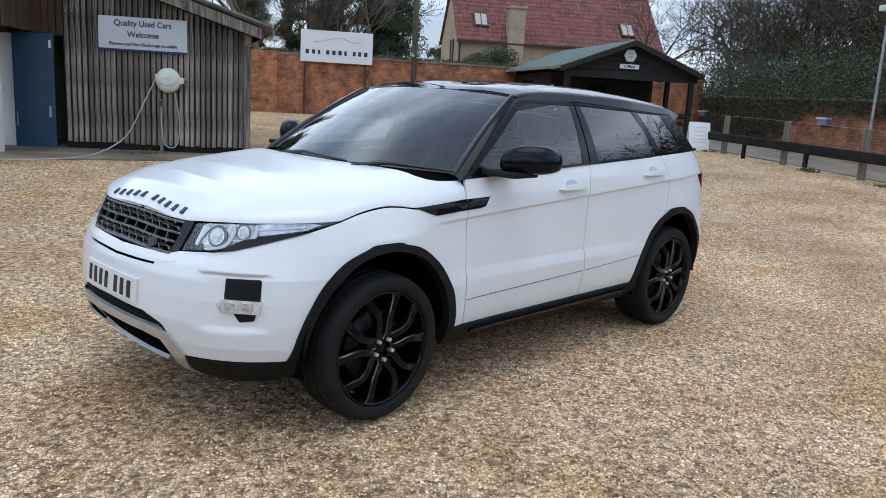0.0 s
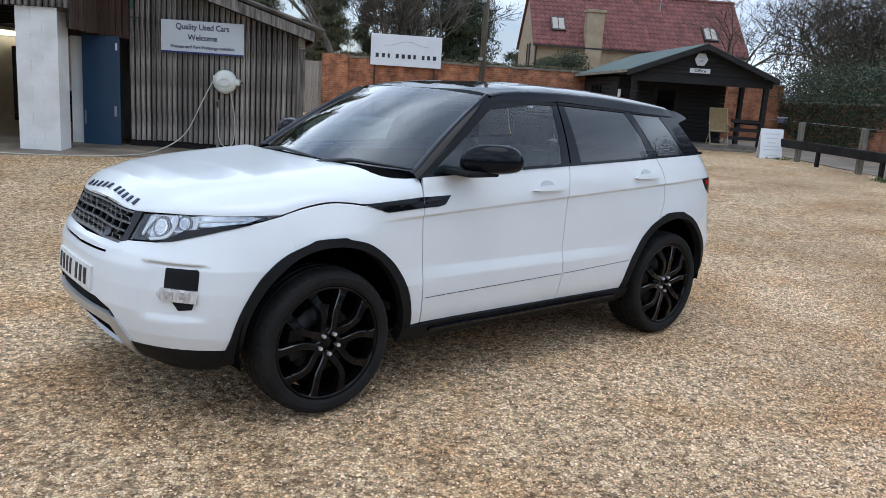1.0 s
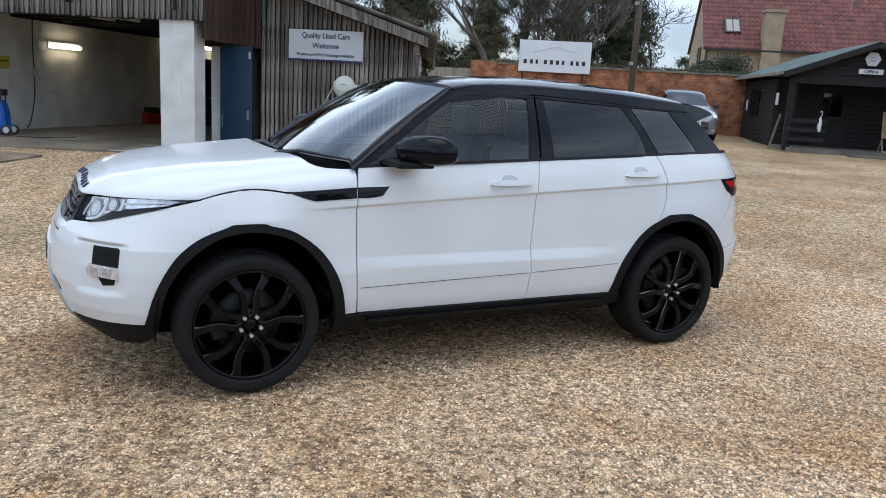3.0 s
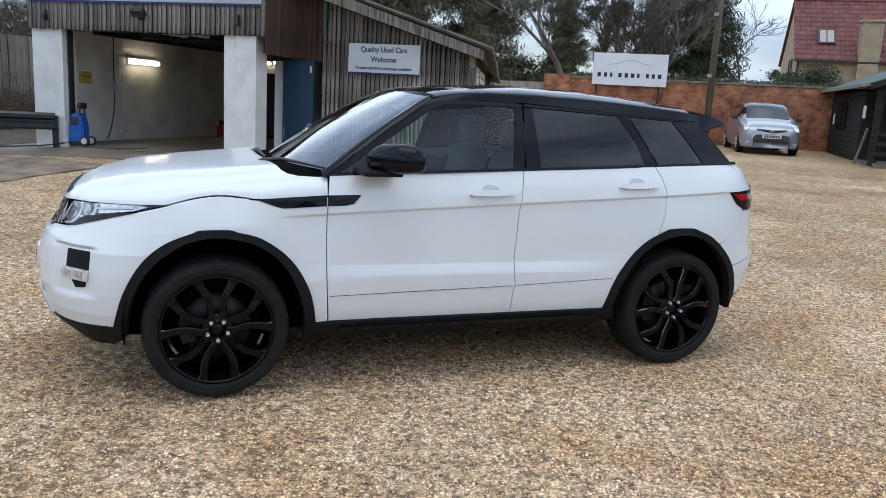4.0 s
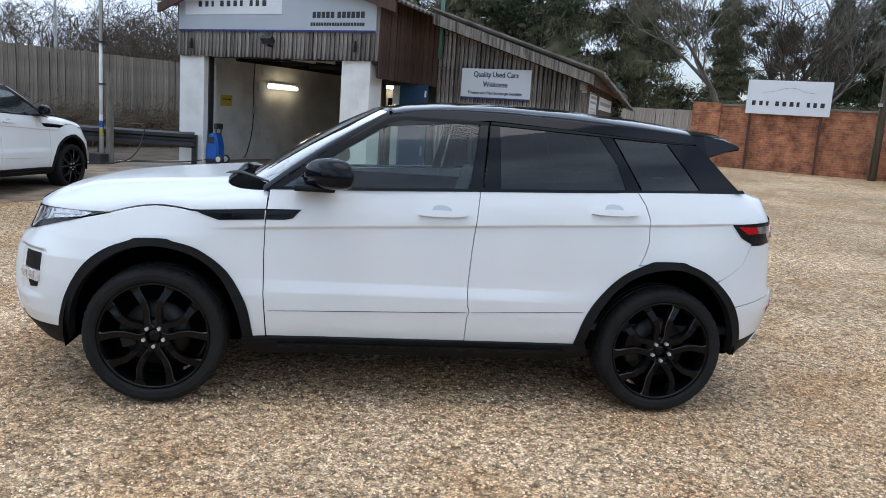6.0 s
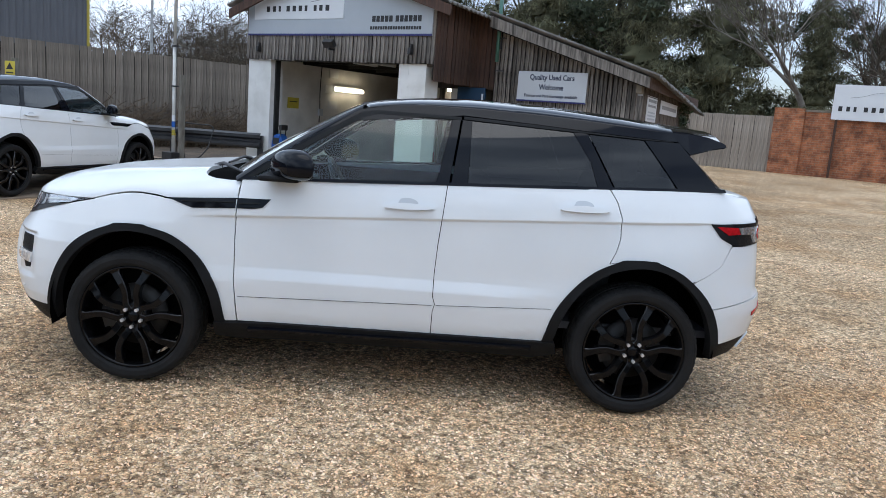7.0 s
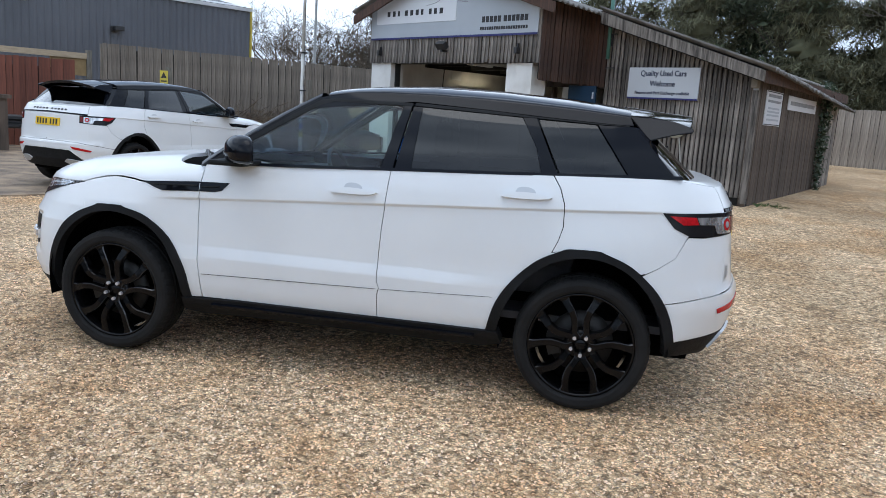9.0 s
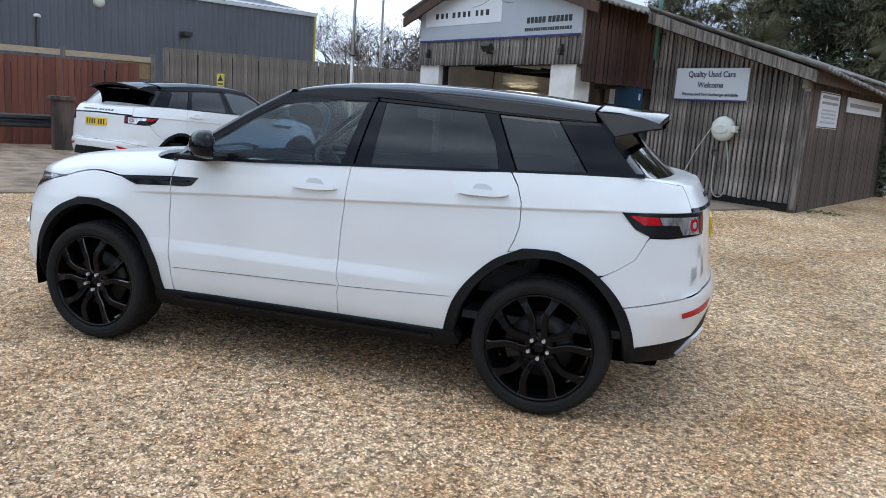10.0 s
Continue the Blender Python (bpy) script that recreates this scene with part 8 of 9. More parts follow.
ob = boxed("board", (-0.02, -0.06, 0.0), (0.02, 0.06, 1.0), M["deckwood"], plank)
ob.matrix_basis = pose(0, 0, 0, 0, 12, 0)


def utility_pole():
    p = thing("utility_pole", "brown wooden utility pole before the brick wall", "pole", at(2.63, 23.35, 0.4))
    bm = bmesh.new()
    rod(bm, (0, 0, -0.2), (0.02, 0.1, 9.0), 0.115, 0.085, 16)
    part("shaft", bm, M["pole"], p, smooth=True)
    for z in (2.4, 4.4, 5.2):
        boxed("bracket", (-0.16, -0.16, z), (-0.02, 0.0, z + 0.10), M["steel"], p)
    hosepipe("conduit", [(-0.13, -0.05, 0.0), (-0.10, -0.10, 2.0), (-0.09, -0.08, 5.0), (-0.08, -0.03, 8.5)], 0.018, M["pole"], p)


utility_pole()


# ---- silver hatchback by the cabin ----
def hatchback():
    c = thing("hatchback_car", "silver-blue small hatchback parked nose outwards by the wall", "car", at(4.20, 21.75, 0.50, 4))
    # nose at -y. Rows along the length: y, half width low and at the waist, heights of waist and roof
    rows = spline([(-1.95, 0.50, 0.46, 0.56, 0.58), (-1.90, 0.68, 0.64, 0.67, 0.70), (-1.78, 0.79, 0.75, 0.77, 0.81), (-1.50, 0.84, 0.80, 0.88, 0.91), (-1.15, 0.85, 0.82, 0.95, 0.99), (-1.0, 0.85, 0.82, 0.97, 1.04), (-0.6, 0.85, 0.82, 0.99, 1.31), (-0.25, 0.85, 0.82, 1.0, 1.48),
                   (0.4, 0.85, 0.82, 1.01, 1.525), (1.1, 0.85, 0.82, 1.03, 1.50), (1.55, 0.84, 0.80, 1.04, 1.42), (1.86, 0.80, 0.76, 1.02, 1.10), (1.95, 0.72, 0.70, 0.80, 0.80)], 3)
    def section(y, w0, w1, zb, zr):
        cab = max(0.0, min(1.0, (zr - zb - 0.06) / 0.25))
        top = w1 * 0.66 + (0.55 - w1 * 0.66) * cab
        low = min(0.62, zb * 0.86)
        return [(w0 * 0.93, 0.20), (w0, 0.34), (w0 * 1.005, low), (w1 * 1.02, zb - 0.04), (w1, zb), (top + 0.07, zr - 0.045 * cab - 0.015), (top * 0.92, zr - 0.008), (top * 0.5, zr + 0.008), (0.0, zr + 0.014)]
    verts, ys = [], [r[0] for r in rows]
    for y, *rest in rows:
        half = section(y, *rest)
        for x, z in half + [(-x, z) for x, z in reversed(half[:-1])]:
            verts.append((x, y, z))
    n = 17
    glassy, screen, body = [], [], []
    for i in range(len(rows) - 1):
        y = (ys[i] + ys[i + 1]) / 2
        for k in range(n - 1):
            f = (i * n + k, i * n + k + 1, (i + 1) * n + k + 1, (i + 1) * n + k)
            if k in (4, 11) and -0.75 < y < 1.5:
                glassy.append(f)
            elif 5 <= k <= 10 and (-0.97 < y < -0.28 or 1.62 < y < 1.84):
                screen.append(f)
            else:
                body.append(f)
    body += [tuple(range(n)), tuple(reversed(range((len(rows) - 1) * n, len(rows) * n)))]
    for name, faces, material, label in (("body", body, "carsilver", ""), ("side_glass", glassy, "privacy", "dark side windows"), ("windscreen", screen, "hatchscreen", "windscreen reflecting pale sky")):
        used = sorted({i for f in faces for i in f})
        place = {i: k for k, i in enumerate(used)}
        raw(name, [verts[i] for i in used], [tuple(place[i] for i in f) for f in faces], M[material], c, label, smooth=True)
    for x in (-0.565, 0.565):
        bm = bmesh.new()
        bmesh.ops.create_uvsphere(bm, u_segments=16, v_segments=10, radius=1.0)
        for v in bm.verts:  # a swept lamp that runs back along the wing
            v.co = Vector((v.co.x * 0.115, v.co.y * 0.26, v.co.z * 0.085 + v.co.y * 0.085))
        bmesh.ops.rotate(bm, verts=bm.verts[:], cent=(0, 0, 0), matrix=Matrix.Rotation(math.copysign(0.35, x), 3, "Z"))
        bmesh.ops.translate(bm, verts=bm.verts[:], vec=(math.copysign(0.655, x), -1.66, 0.765))
        part("headlamp", bm, M["lamp"], c, smooth=True)
        for y in (-1.25, 1.25):
            bm = bmesh.new()
            lathe(bm, [(0.001, -0.10), (0.17, -0.10), (0.19, -0.085), (0.20, -0.08), (0.285, -0.09), (0.295, -0.06), (0.295, 0.06), (0.28, 0.09), (0.001, 0.09)], 32)
            w = part("wheel", bm, M["rubber"], c, smooth=False)
            w.matrix_basis = pose(math.copysign(0.765, x), y, 0.295, 0, 0, 90 if x > 0 else -90)
            for k in range(7):
                bm = bmesh.new()
                box(bm, (-0.018, -0.112, 0.03), (0.018, -0.098, 0.185))
                bmesh.ops.rotate(bm, verts=bm.verts[:], cent=(0, 0, 0), matrix=Matrix.Rotation(2 * math.pi * k / 7, 3, "Y"))
                part("spoke", bm, M["silver"], w)
        bm = bmesh.new()
        box(bm, (math.copysign(0.84, x), -0.86, 0.98), (math.copysign(1.02, x), -0.72, 1.10), 0.03)
        part("mirror", bm, M["black"], c)
    bm = bmesh.new()
    prism(bm, [(-0.20, 0.655), (0.0, 0.625), (0.20, 0.655), (0.42, 0.735), (0.0, 0.705), (-0.42, 0.735)], 0.25, "y", -1.935)
    part("grille", bm, M["black"], c)
    boxed("badge", (-0.06, -1.95, 0.635), (0.06, -1.91, 0.70), M["chrome"], c)
    bm = bmesh.new()
    prism(bm, [(-0.42, 0.33), (0.42, 0.33), (0.50, 0.37), (0.42, 0.42), (-0.42, 0.42), (-0.50, 0.37)], 0.25, "y", -1.960)
    part("lower_grille", bm, M["black"], c)
    boxed("number_plate", (-0.26, -1.985, 0.47), (0.26, -1.93, 0.58), M["platewhite"], c, "number plate with plain dark bars")
    bars("plate_bar", [(-0.21 + 0.062 * k, -0.21 + 0.062 * k + 0.04) for k in range(7)], 0.07, M["ink"], c, pose(0, -1.988, 0.525) @ UPRIGHT)
    boxed("bumper", (-0.72, -1.93, 0.24), (0.72, -1.7, 0.36), M["carsilver"], c, bevel=0.04)


hatchback()
slab("pavement_path", "pale grey path between the rail and the garden wall", [(10.6, -4.0), (14.2, -4.0), (14.2, 24.0), (10.6, 24.0)], M["concrete"], 0.0)


# ---- trees and climbers ----
def net(name, verts, tris, material, parent=None, label=""):
    """A mesh straight from arrays of corners and triangles."""
    me = bpy.data.meshes.new(name)
    nv, nt = len(verts), len(tris)
    me.vertices.add(nv)
    me.vertices.foreach_set("co", np.asarray(verts, dtype=np.float32).ravel())
    me.loops.add(nt * 3)
    me.loops.foreach_set("vertex_index", np.asarray(tris, dtype=np.int32).ravel())
    me.polygons.add(nt)
    me.polygons.foreach_set("loop_start", np.arange(0, nt * 3, 3, dtype=np.int32))
    me.update(calc_edges=True)
    return finish(name, me, material, parent, label)


def tubes(segments, sides):
    """Tapered limbs from rows of start, end, first and last radius."""
    a, b = np.array([s[0] for s in segments]), np.array([s[1] for s in segments])
    r0, r1 = np.array([s[2] for s in segments]), np.array([s[3] for s in segments])
    d = b - a
    d /= np.linalg.norm(d, axis=1)[:, None] + 1e-9
    ref = np.where(np.abs(d[:, 2:3]) > 0.9, np.array([[1.0, 0, 0]]), np.array([[0, 0, 1.0]]))
    e1 = np.cross(d, ref)
    e1 /= np.linalg.norm(e1, axis=1)[:, None] + 1e-9
    e2 = np.cross(d, e1)
    rings = []
    for p, r in ((a, r0), (b, r1)):
        for k in range(sides):
            w = 2 * math.pi * k / sides
            rings.append(p + (e1 * math.cos(w) + e2 * math.sin(w)) * r[:, None])
    verts = np.stack(rings, 1).reshape(-1, 3)
    base = np.arange(len(segments))[:, None] * 2 * sides
    tris = []
    for k in range(sides):
        k2 = (k + 1) % sides
        tris += [base + np.array([[k, k2, sides + k2]]), base + np.array([[k, sides + k2, sides + k]])]
    return verts, np.concatenate(tris, 0)


def strips(segments):
    """Thin flat twigs from rows of start, end, first and last half width."""
    a, b = np.array([s[0] for s in segments]), np.array([s[1] for s in segments])
    r0, r1 = np.array([s[2] for s in segments])[:, None], np.array([s[3] for s in segments])[:, None]
    side = np.cross(b - a, np.array([0.3, 0.8, 0.2])[None] + 0.6 * np.sin(np.arange(len(a)) * 2.4)[:, None] * np.array([[1.0, -0.4, 0.5]]))
    side /= np.linalg.norm(side, axis=1)[:, None] + 1e-9
    verts = np.stack([a - side * r0, a + side * r0, b + side * r1, b - side * r1], 1).reshape(-1, 3)
    base = np.arange(len(a))[:, None] * 4
    return verts, np.concatenate([base + np.array([[0, 1, 2]]), base + np.array([[0, 2, 3]])], 0)


def bare_tree(label, m, height, spread, seed, material="twig", forks=5, pale=False):
    """A leafless tree: a trunk that forks again and again down to fine twigs."""
    rng = random.Random(seed)
    thick, fine, twigs = [], [], []
    def grow(p, d, length, r, level):
        steps = 3
        for i in range(steps):
            wob = Vector((rng.gauss(0, 0.13), rng.gauss(0, 0.13), rng.gauss(0.03, 0.06)))
            d = (d + wob).normalized()
            q = p + d * (length / steps)
            r2 = r * (0.90 if level else 0.86)
            (thick if level < 2 else fine if level < 4 else twigs).append((tuple(p), tuple(q), r, r2))
            p, r = q, r2
            if level and level < forks and rng.random() < 0.6:
                side = Vector((rng.gauss(0, 1), rng.gauss(0, 1), rng.gauss(0.25, 0.4))).normalized()
                grow(p, (d * 0.55 + side * 0.75 * spread).normalized(), length * rng.uniform(0.45, 0.7), r * 0.55, level + 1)
        if level < forks:
            for _ in range(3 if level < 3 else 2):
                side = Vector((rng.gauss(0, 1), rng.gauss(0, 1), rng.gauss(0.2, 0.35))).normalized()
                grow(p, (d * 0.75 + side * 0.62 * spread).normalized(), length * rng.uniform(0.58, 0.80), r * 0.66, level + 1)
    grow(Vector((0, 0, -0.3)), Vector((rng.gauss(0, 0.05), rng.gauss(0, 0.05), 1)), height * 0.36, height * 0.017 + 0.03, 0)
    t = thing("bare_tree", label, "tree", m, "bare trees")
    net("trunk", *tubes(thick, 6), M["paletwig" if pale else "bark"], t)
    v0, t0 = tubes([(a, b, max(r0, 0.010), max(r1, 0.008)) for a, b, r0, r1 in fine], 3)
    v1, t1 = strips([(a, b, max(r0, 0.011), max(r1, 0.008)) for a, b, r0, r1 in twigs])
    net("crown", np.concatenate([v0, v1], 0), np.concatenate([t0, t1 + len(v0)], 0), M["paletwig" if pale else material], t)
    return t


def leaves(centres, size, rng, flat=0.5, slim=1.0):
    """Small two-triangle leaves or sprays, turned at random, round the given centres."""
    n = len(centres)
    a = rng.normal(size=(n, 3))
    a[:, 2] *= flat
    a /= np.linalg.norm(a, axis=1)[:, None]
    b = np.cross(a, rng.normal(size=(n, 3)))
    b /= np.linalg.norm(b, axis=1)[:, None] + 1e-9
    s = size * rng.uniform(0.6, 1.4, size=(n, 1))
    w = s * slim * rng.uniform(0.35, 0.6, size=(n, 1))
    verts = np.stack([centres - a * s, centres + b * w, centres + a * s, centres - b * w], 1).reshape(-1, 3)
    base = np.arange(n)[:, None] * 4
    return verts, np.concatenate([base + np.array([[0, 1, 2]]), base + np.array([[0, 2, 3]])], 0)


def heart(t, clumps, material, rng):
    """The dense inside of a crown: rough, broken lumps hidden among the sprays."""
    ring = [(math.cos(a) * math.cos(b), math.sin(a) * math.cos(b), math.sin(b)) for b in (-1.1, -0.4, 0.4, 1.1) for a in np.arange(7) * 2 * math.pi / 7 + b]
    quads = [(7 * j + i, 7 * j + (i + 1) % 7, 7 * j + 7 + (i + 1) % 7, 7 * j + 7 + i) for j in range(3) for i in range(7)]
    tris = np.array([(a, b, c) for a, b, c, d in quads] + [(a, c, d) for a, b, c, d in quads])
    n = len(clumps)
    p = np.array(ring)[None] * rng.uniform(0.55, 1.15, (n, 28, 1)) * clumps[:, None, 3:4] * np.array([1, 1, 0.62]) + clumps[:, None, :3]
    net("inner_crown", p.reshape(-1, 3), (np.arange(n)[:, None, None] * 28 + tris[None]).reshape(-1, 3), material, t)


def conifer(label, m, height, radius, seed, material="conifer", n=17000, shape=0.85):
    """A dense evergreen: boughs in whorls round a trunk, hung with small dark sprays."""
    rng = np.random.default_rng(seed)
    t = thing("conifer", label, "tree", m, "evergreen trees")
    bm = bmesh.new()
    rod(bm, (0, 0, -0.3), (0, 0, height * 0.97), height * 0.018, 0.03, 8)
    part("trunk", bm, M["bark"], t)
    boughs = int(height * 26)
    h = rng.uniform(0.06, 1.0, boughs) ** 0.9
    ang = rng.uniform(0, 2 * math.pi, boughs)
    reach = radius * (1 - h) ** shape * rng.uniform(0.62, 1.12, boughs) + 0.12
    pick = rng.choice(boughs, n, p=(reach + 0.15) / (reach + 0.15).sum())
    f = rng.uniform(0.25, 1.0, n) ** 0.7
    r = reach[pick] * f
    c = np.stack([np.cos(ang[pick]) * r, np.sin(ang[pick]) * r, h[pick] * height + 0.10 * r - 0.22 * r * f], 1) + rng.normal(size=(n, 3)) * np.array([0.16, 0.16, 0.10]) * (height / 10)
    net("crown", *leaves(c, 0.105 * height / 10 + 0.02, rng, 1.6, 0.28), M[material], t)
    q = np.linspace(0.08, 0.92, 26)
    turn = rng.uniform(0, 2 * math.pi, 26)
    r = radius * (1 - q) ** shape * 0.46 + 0.08
    heart(t, np.stack([np.cos(turn) * r * 0.4, np.sin(turn) * r * 0.4, q * height, r], 1), M[material], rng)
    return t


def broad_evergreen(label, m, height, radius, seed, material="yew", n=23000):
    """A broad, ragged evergreen of many leafy clumps with gaps between them."""
    rng = np.random.default_rng(seed)
    t = thing("evergreen_tree", label, "tree", m, "evergreen trees")
    segs = [((0, 0, -0.3), (0, 0, height * 0.6), height * 0.025, height * 0.012)]
    clumps = []
    for _ in range(int(16 + height * 2)):
        a, q = rng.uniform(0, 2 * math.pi), rng.uniform(0.12, 1.0)
        r = radius * math.sqrt(rng.uniform(0.02, 1)) * (1.0 - 0.55 * max(0, q - 0.4))
        p = (math.cos(a) * r, math.sin(a) * r, q * height)
        clumps.append((*p, rng.uniform(0.45, 1.0) * radius * 0.36))
        z0 = min(height * 0.58, q * height * 0.7)
        segs.append(((0, 0, z0), p, 0.07, 0.02))
    net("trunk", *tubes(segs, 5), M["bark"], t)
    clumps = np.array(clumps)
    k = rng.choice(len(clumps), n, p=clumps[:, 3] ** 2 / (clumps[:, 3] ** 2).sum())
    d = rng.normal(size=(n, 3))
    d /= np.linalg.norm(d, axis=1)[:, None]
    c = clumps[k, :3] + d * (clumps[k, 3] * rng.uniform(0.45, 1.05, n))[:, None] * np.array([1.0, 1.0, 0.62])
    net("crown", *leaves(c, 0.115, rng, 0.9, 0.22), M[material], t)
    k = rng.choice(len(clumps), n // 4, p=clumps[:, 3] ** 2 / (clumps[:, 3] ** 2).sum())
    d = rng.normal(size=(n // 4, 3))
    d /= np.linalg.norm(d, axis=1)[:, None]
    c = clumps[k, :3] + d * (clumps[k, 3] * rng.uniform(0.0, 0.72, n // 4))[:, None] * np.array([1.0, 1.0, 0.62])
    net("inner_crown", *leaves(c, 0.20, rng, 0.9, 0.8), M[material], t)
    return t


E1 = broad_evergreen("ragged dark olive evergreen behind the buildings", at(-20.0, 36.0, 0.5), 11.5, 4.4, 11)
E2 = broad_evergreen("tall dark evergreen behind the shed", at(-13.0, 33.0, 0.5), 13.0, 4.2, 12, "conifer", 21000)
C1 = conifer("dense dark green conifer behind the brick wall", at(2.55, 35.0, 0.5), 12.5, 2.5, 21, n=28000)
C2 = conifer("tall loose dark conifer behind the shed", at(-8.6, 35.0, 0.5), 14.5, 3.4, 22, "yew", n=20000)
for src, u, v, k, a in ((E1, -26.0, 39.0, 0.9, 40), (E2, -5.0, 39.0, 0.60, 100), (E1, -1.6, 42.0, 0.55, 210), (E2, -17.0, 45.0, 1.1, 300), (C2, -16.2, 31.0, 0.85, 60), (C2, -22.5, 32.0, 0.8, 150), (C1, 0.2, 44.0, 0.85, 50),
                        (E2, 27.0, 36.0, 1.0, 20), (C2, 24.0, 27.0, 0.9, 10), (C2, 20.5, 14.5, 0.62, 200), (E2, 12.0, 62.0, 1.05, 77), (E1, 18.5, 62.0, 1.05, 140), (C2, -11.2, 32.5, 0.95, 200), (E1, -9.8, 38.0, 0.95, 15), (E2, -2.2, 37.0, 0.50, 66), (C2, -4.2, 36.0, 0.62, 250), (E1, -13.6, 37.0, 1.05, 180)):
    copy_thing(src, at(u, v, 0.5, a) @ Matrix.Scale(k, 4))
B1 = bare_tree("bare tree with dense fine twigs behind the wall", at(-0.9, 31.5, 0.5), 8.5, 1.0, 31)
B2 = bare_tree("spreading bare tree against the sky", at(5.7, 51.0, 0.5), 10.0, 1.15, 32)
B3 = bare_tree("pale-stemmed bare tree beyond the fence", at(-2.8, 29.5, 0.5), 9.5, 0.5, 33, pale=True)
for src, u, v, k, a in ((B1, 0.9, 33.0, 0.9, 130), (B3, 0.2, 30.5, 0.8, 220), (B3, -1.6, 34.0, 1.1, 100), (B1, -18.5, 29.5, 0.85, 10), (B1, 17.2, 37.0, 1.05, 250), (B2, 20.5, 34.0, 1.0, 300),
                        (B1, 17.8, 24.5, 0.85, 40), (B2, 17.5, 18.5, 0.8, 160), (B3, 18.2, 14.5, 0.7, 280), (B1, 19.0, 28.5, 0.95, 330), (B2, 22.0, 24.0, 1.0, 20), (B2, 18.0, 10.5, 0.75, 100), (B1, 19.5, 6.0, 0.9, 60),
                        (B2, -34.0, 26.0, 0.62, 10), (B1, -38.0, 30.0, 0.66, 90), (B2, -43.0, 33.0, 0.72, 200), (B1, -30.0, 31.0, 0.60, 300), (B3, -48.0, 30.0, 0.75, 50), (B1, -36.0, 40.0, 0.8, 150), (B2, -29.0, 38.0, 0.7, 250), (B1, -52.0, 38.0, 0.9, 20), (B2, -24.5, 36.0, 0.7, 120), (B1, -50.0, 29.5, 1.0, 15), (B2, -54.0, 31.0, 1.0, 85), (B1, -57.0, 33.0, 1.1, 145), (B1, -46.0, 29.0, 0.9, 205), (B2, -49.0, 33.0, 1.0, 265)):
    copy_thing(src, at(u, v, 0.4, a) @ Matrix.Scale(k, 4))
for src, x, y, k, a in ((B1, 19.0, -8.3, 1.25, 15), (B2, 23.0, -6.2, 1.1, 75), (B1, 21.0, -4.2, 1.05, 140), (B2, 26.0, -10.5, 1.15, 210)):  # the open side of the yard, seen in the windows
    copy_thing(src, pose(x, y, 0.0, 0, 0, a) @ Matrix.Scale(k, 4))
for i in range(6):  # a far belt of bare trees beyond the fence
    copy_thing((B1, B2, B1)[i % 3], at(-44.0 - 2.6 * i + 0.7 * math.sin(i * 3.1), 38.0 + 3.0 * (i % 2) + 1.5 * math.sin(i * 1.7), 0.3, 47 * i) @ Matrix.Scale(0.82 + 0.13 * math.sin(i * 2.3), 4))


def leaf_sheet(name, label, m, material, count, seed, place, size):
    rng = np.random.default_rng(seed)
    c = np.array([place(rng) for _ in range(count)])
    ob = net(name, *leaves(c, size, rng, 0.8), M[material])
    ob.matrix_basis = m
    return tagged(ob, label, "climber", kind="stuff")


def ivy_on_side(rng):
    """Ivy over the garden wall: a thick fringe on top that hangs down between two bare brick bays."""
    while True:
        v, z = rng.uniform(-2, 24), rng.uniform(0.45, 3.0)
        hang = lerp_table([(-2, 1.45), (9, 1.55), (13.0, 1.6), (17.0, 1.62), (18.2, 1.0), (18.9, 0.45), (21.8, 0.45), (23.0, 0.9), (24, 1.3)], v)
        if z > hang + rng.normal() * 0.07:
            return (14.2 - abs(rng.normal()) * 0.10 - (0.25 if z > 2.0 else 0) * rng.uniform(-1, 1) + (0.3 * rng.normal() if z > 2.1 else 0), v, z + (0.25 * abs(rng.normal()) if z > 2.4 else 0))


def thicket(rng):
    """A belt of bare scrub and saplings behind the garden wall, thinner towards its top."""
    v = rng.uniform(2, 34)
    return (17.5 + rng.uniform(0, 1) * 7.0, v, 1.4 + (6.6 + 1.4 * math.sin(v * 0.9)) * rng.uniform(0, 1) ** 1.5)


def far_scrub(rng):
    """A brown belt of bushes beyond the long fence."""
    u = rng.uniform(-52, -22)
    return (u, 20 + rng.uniform(0, 1) * 14.0 - 0.35 * (u + 22), 0.3 + (5.4 + 1.4 * math.sin(u * 0.8)) * rng.uniform(0, 1) ** 1.2)


def unseen_wood(rng):
    """An unseen tree belt added round the open side for reflections, higher and lower by turns."""
    a = radians(rng.uniform(150, 372))
    r = 26 + rng.normal() * 1.2 + 2 * math.sin(a * 5)
    top = 4.0 + 1.2 * math.sin(a * 9) + 0.9 * math.sin(a * 23)
    return (r * math.cos(a) * 1.15, -4 + r * math.sin(a), top * rng.uniform(0, 1) ** 0.8)


leaf_sheet("tree_belt", "dark unseen belt of trees added round the open side of the yard", Matrix.Identity(4), "conifer", 16000, 47, unseen_wood, 0.42)
for place, count, seed, label in ((thicket, 46000, 48, "dense brown bare scrub behind the garden wall"), (far_scrub, 46000, 50, "brown bare bushes beyond the long fence")):
    rng = np.random.default_rng(seed)
    scrub = net("bare_scrub", *leaves(np.array([place(rng) for _ in range(count)]), 0.46, rng, 1.5, 0.085), M["scrub"])
    scrub.matrix_basis = at(0, 0)
    tagged(scrub, label, "scrub", kind="stuff")
leaf_sheet("ivy", "dark glossy ivy hanging over the garden wall", at(0, 0), "ivy", 44000, 41, ivy_on_side, 0.038)


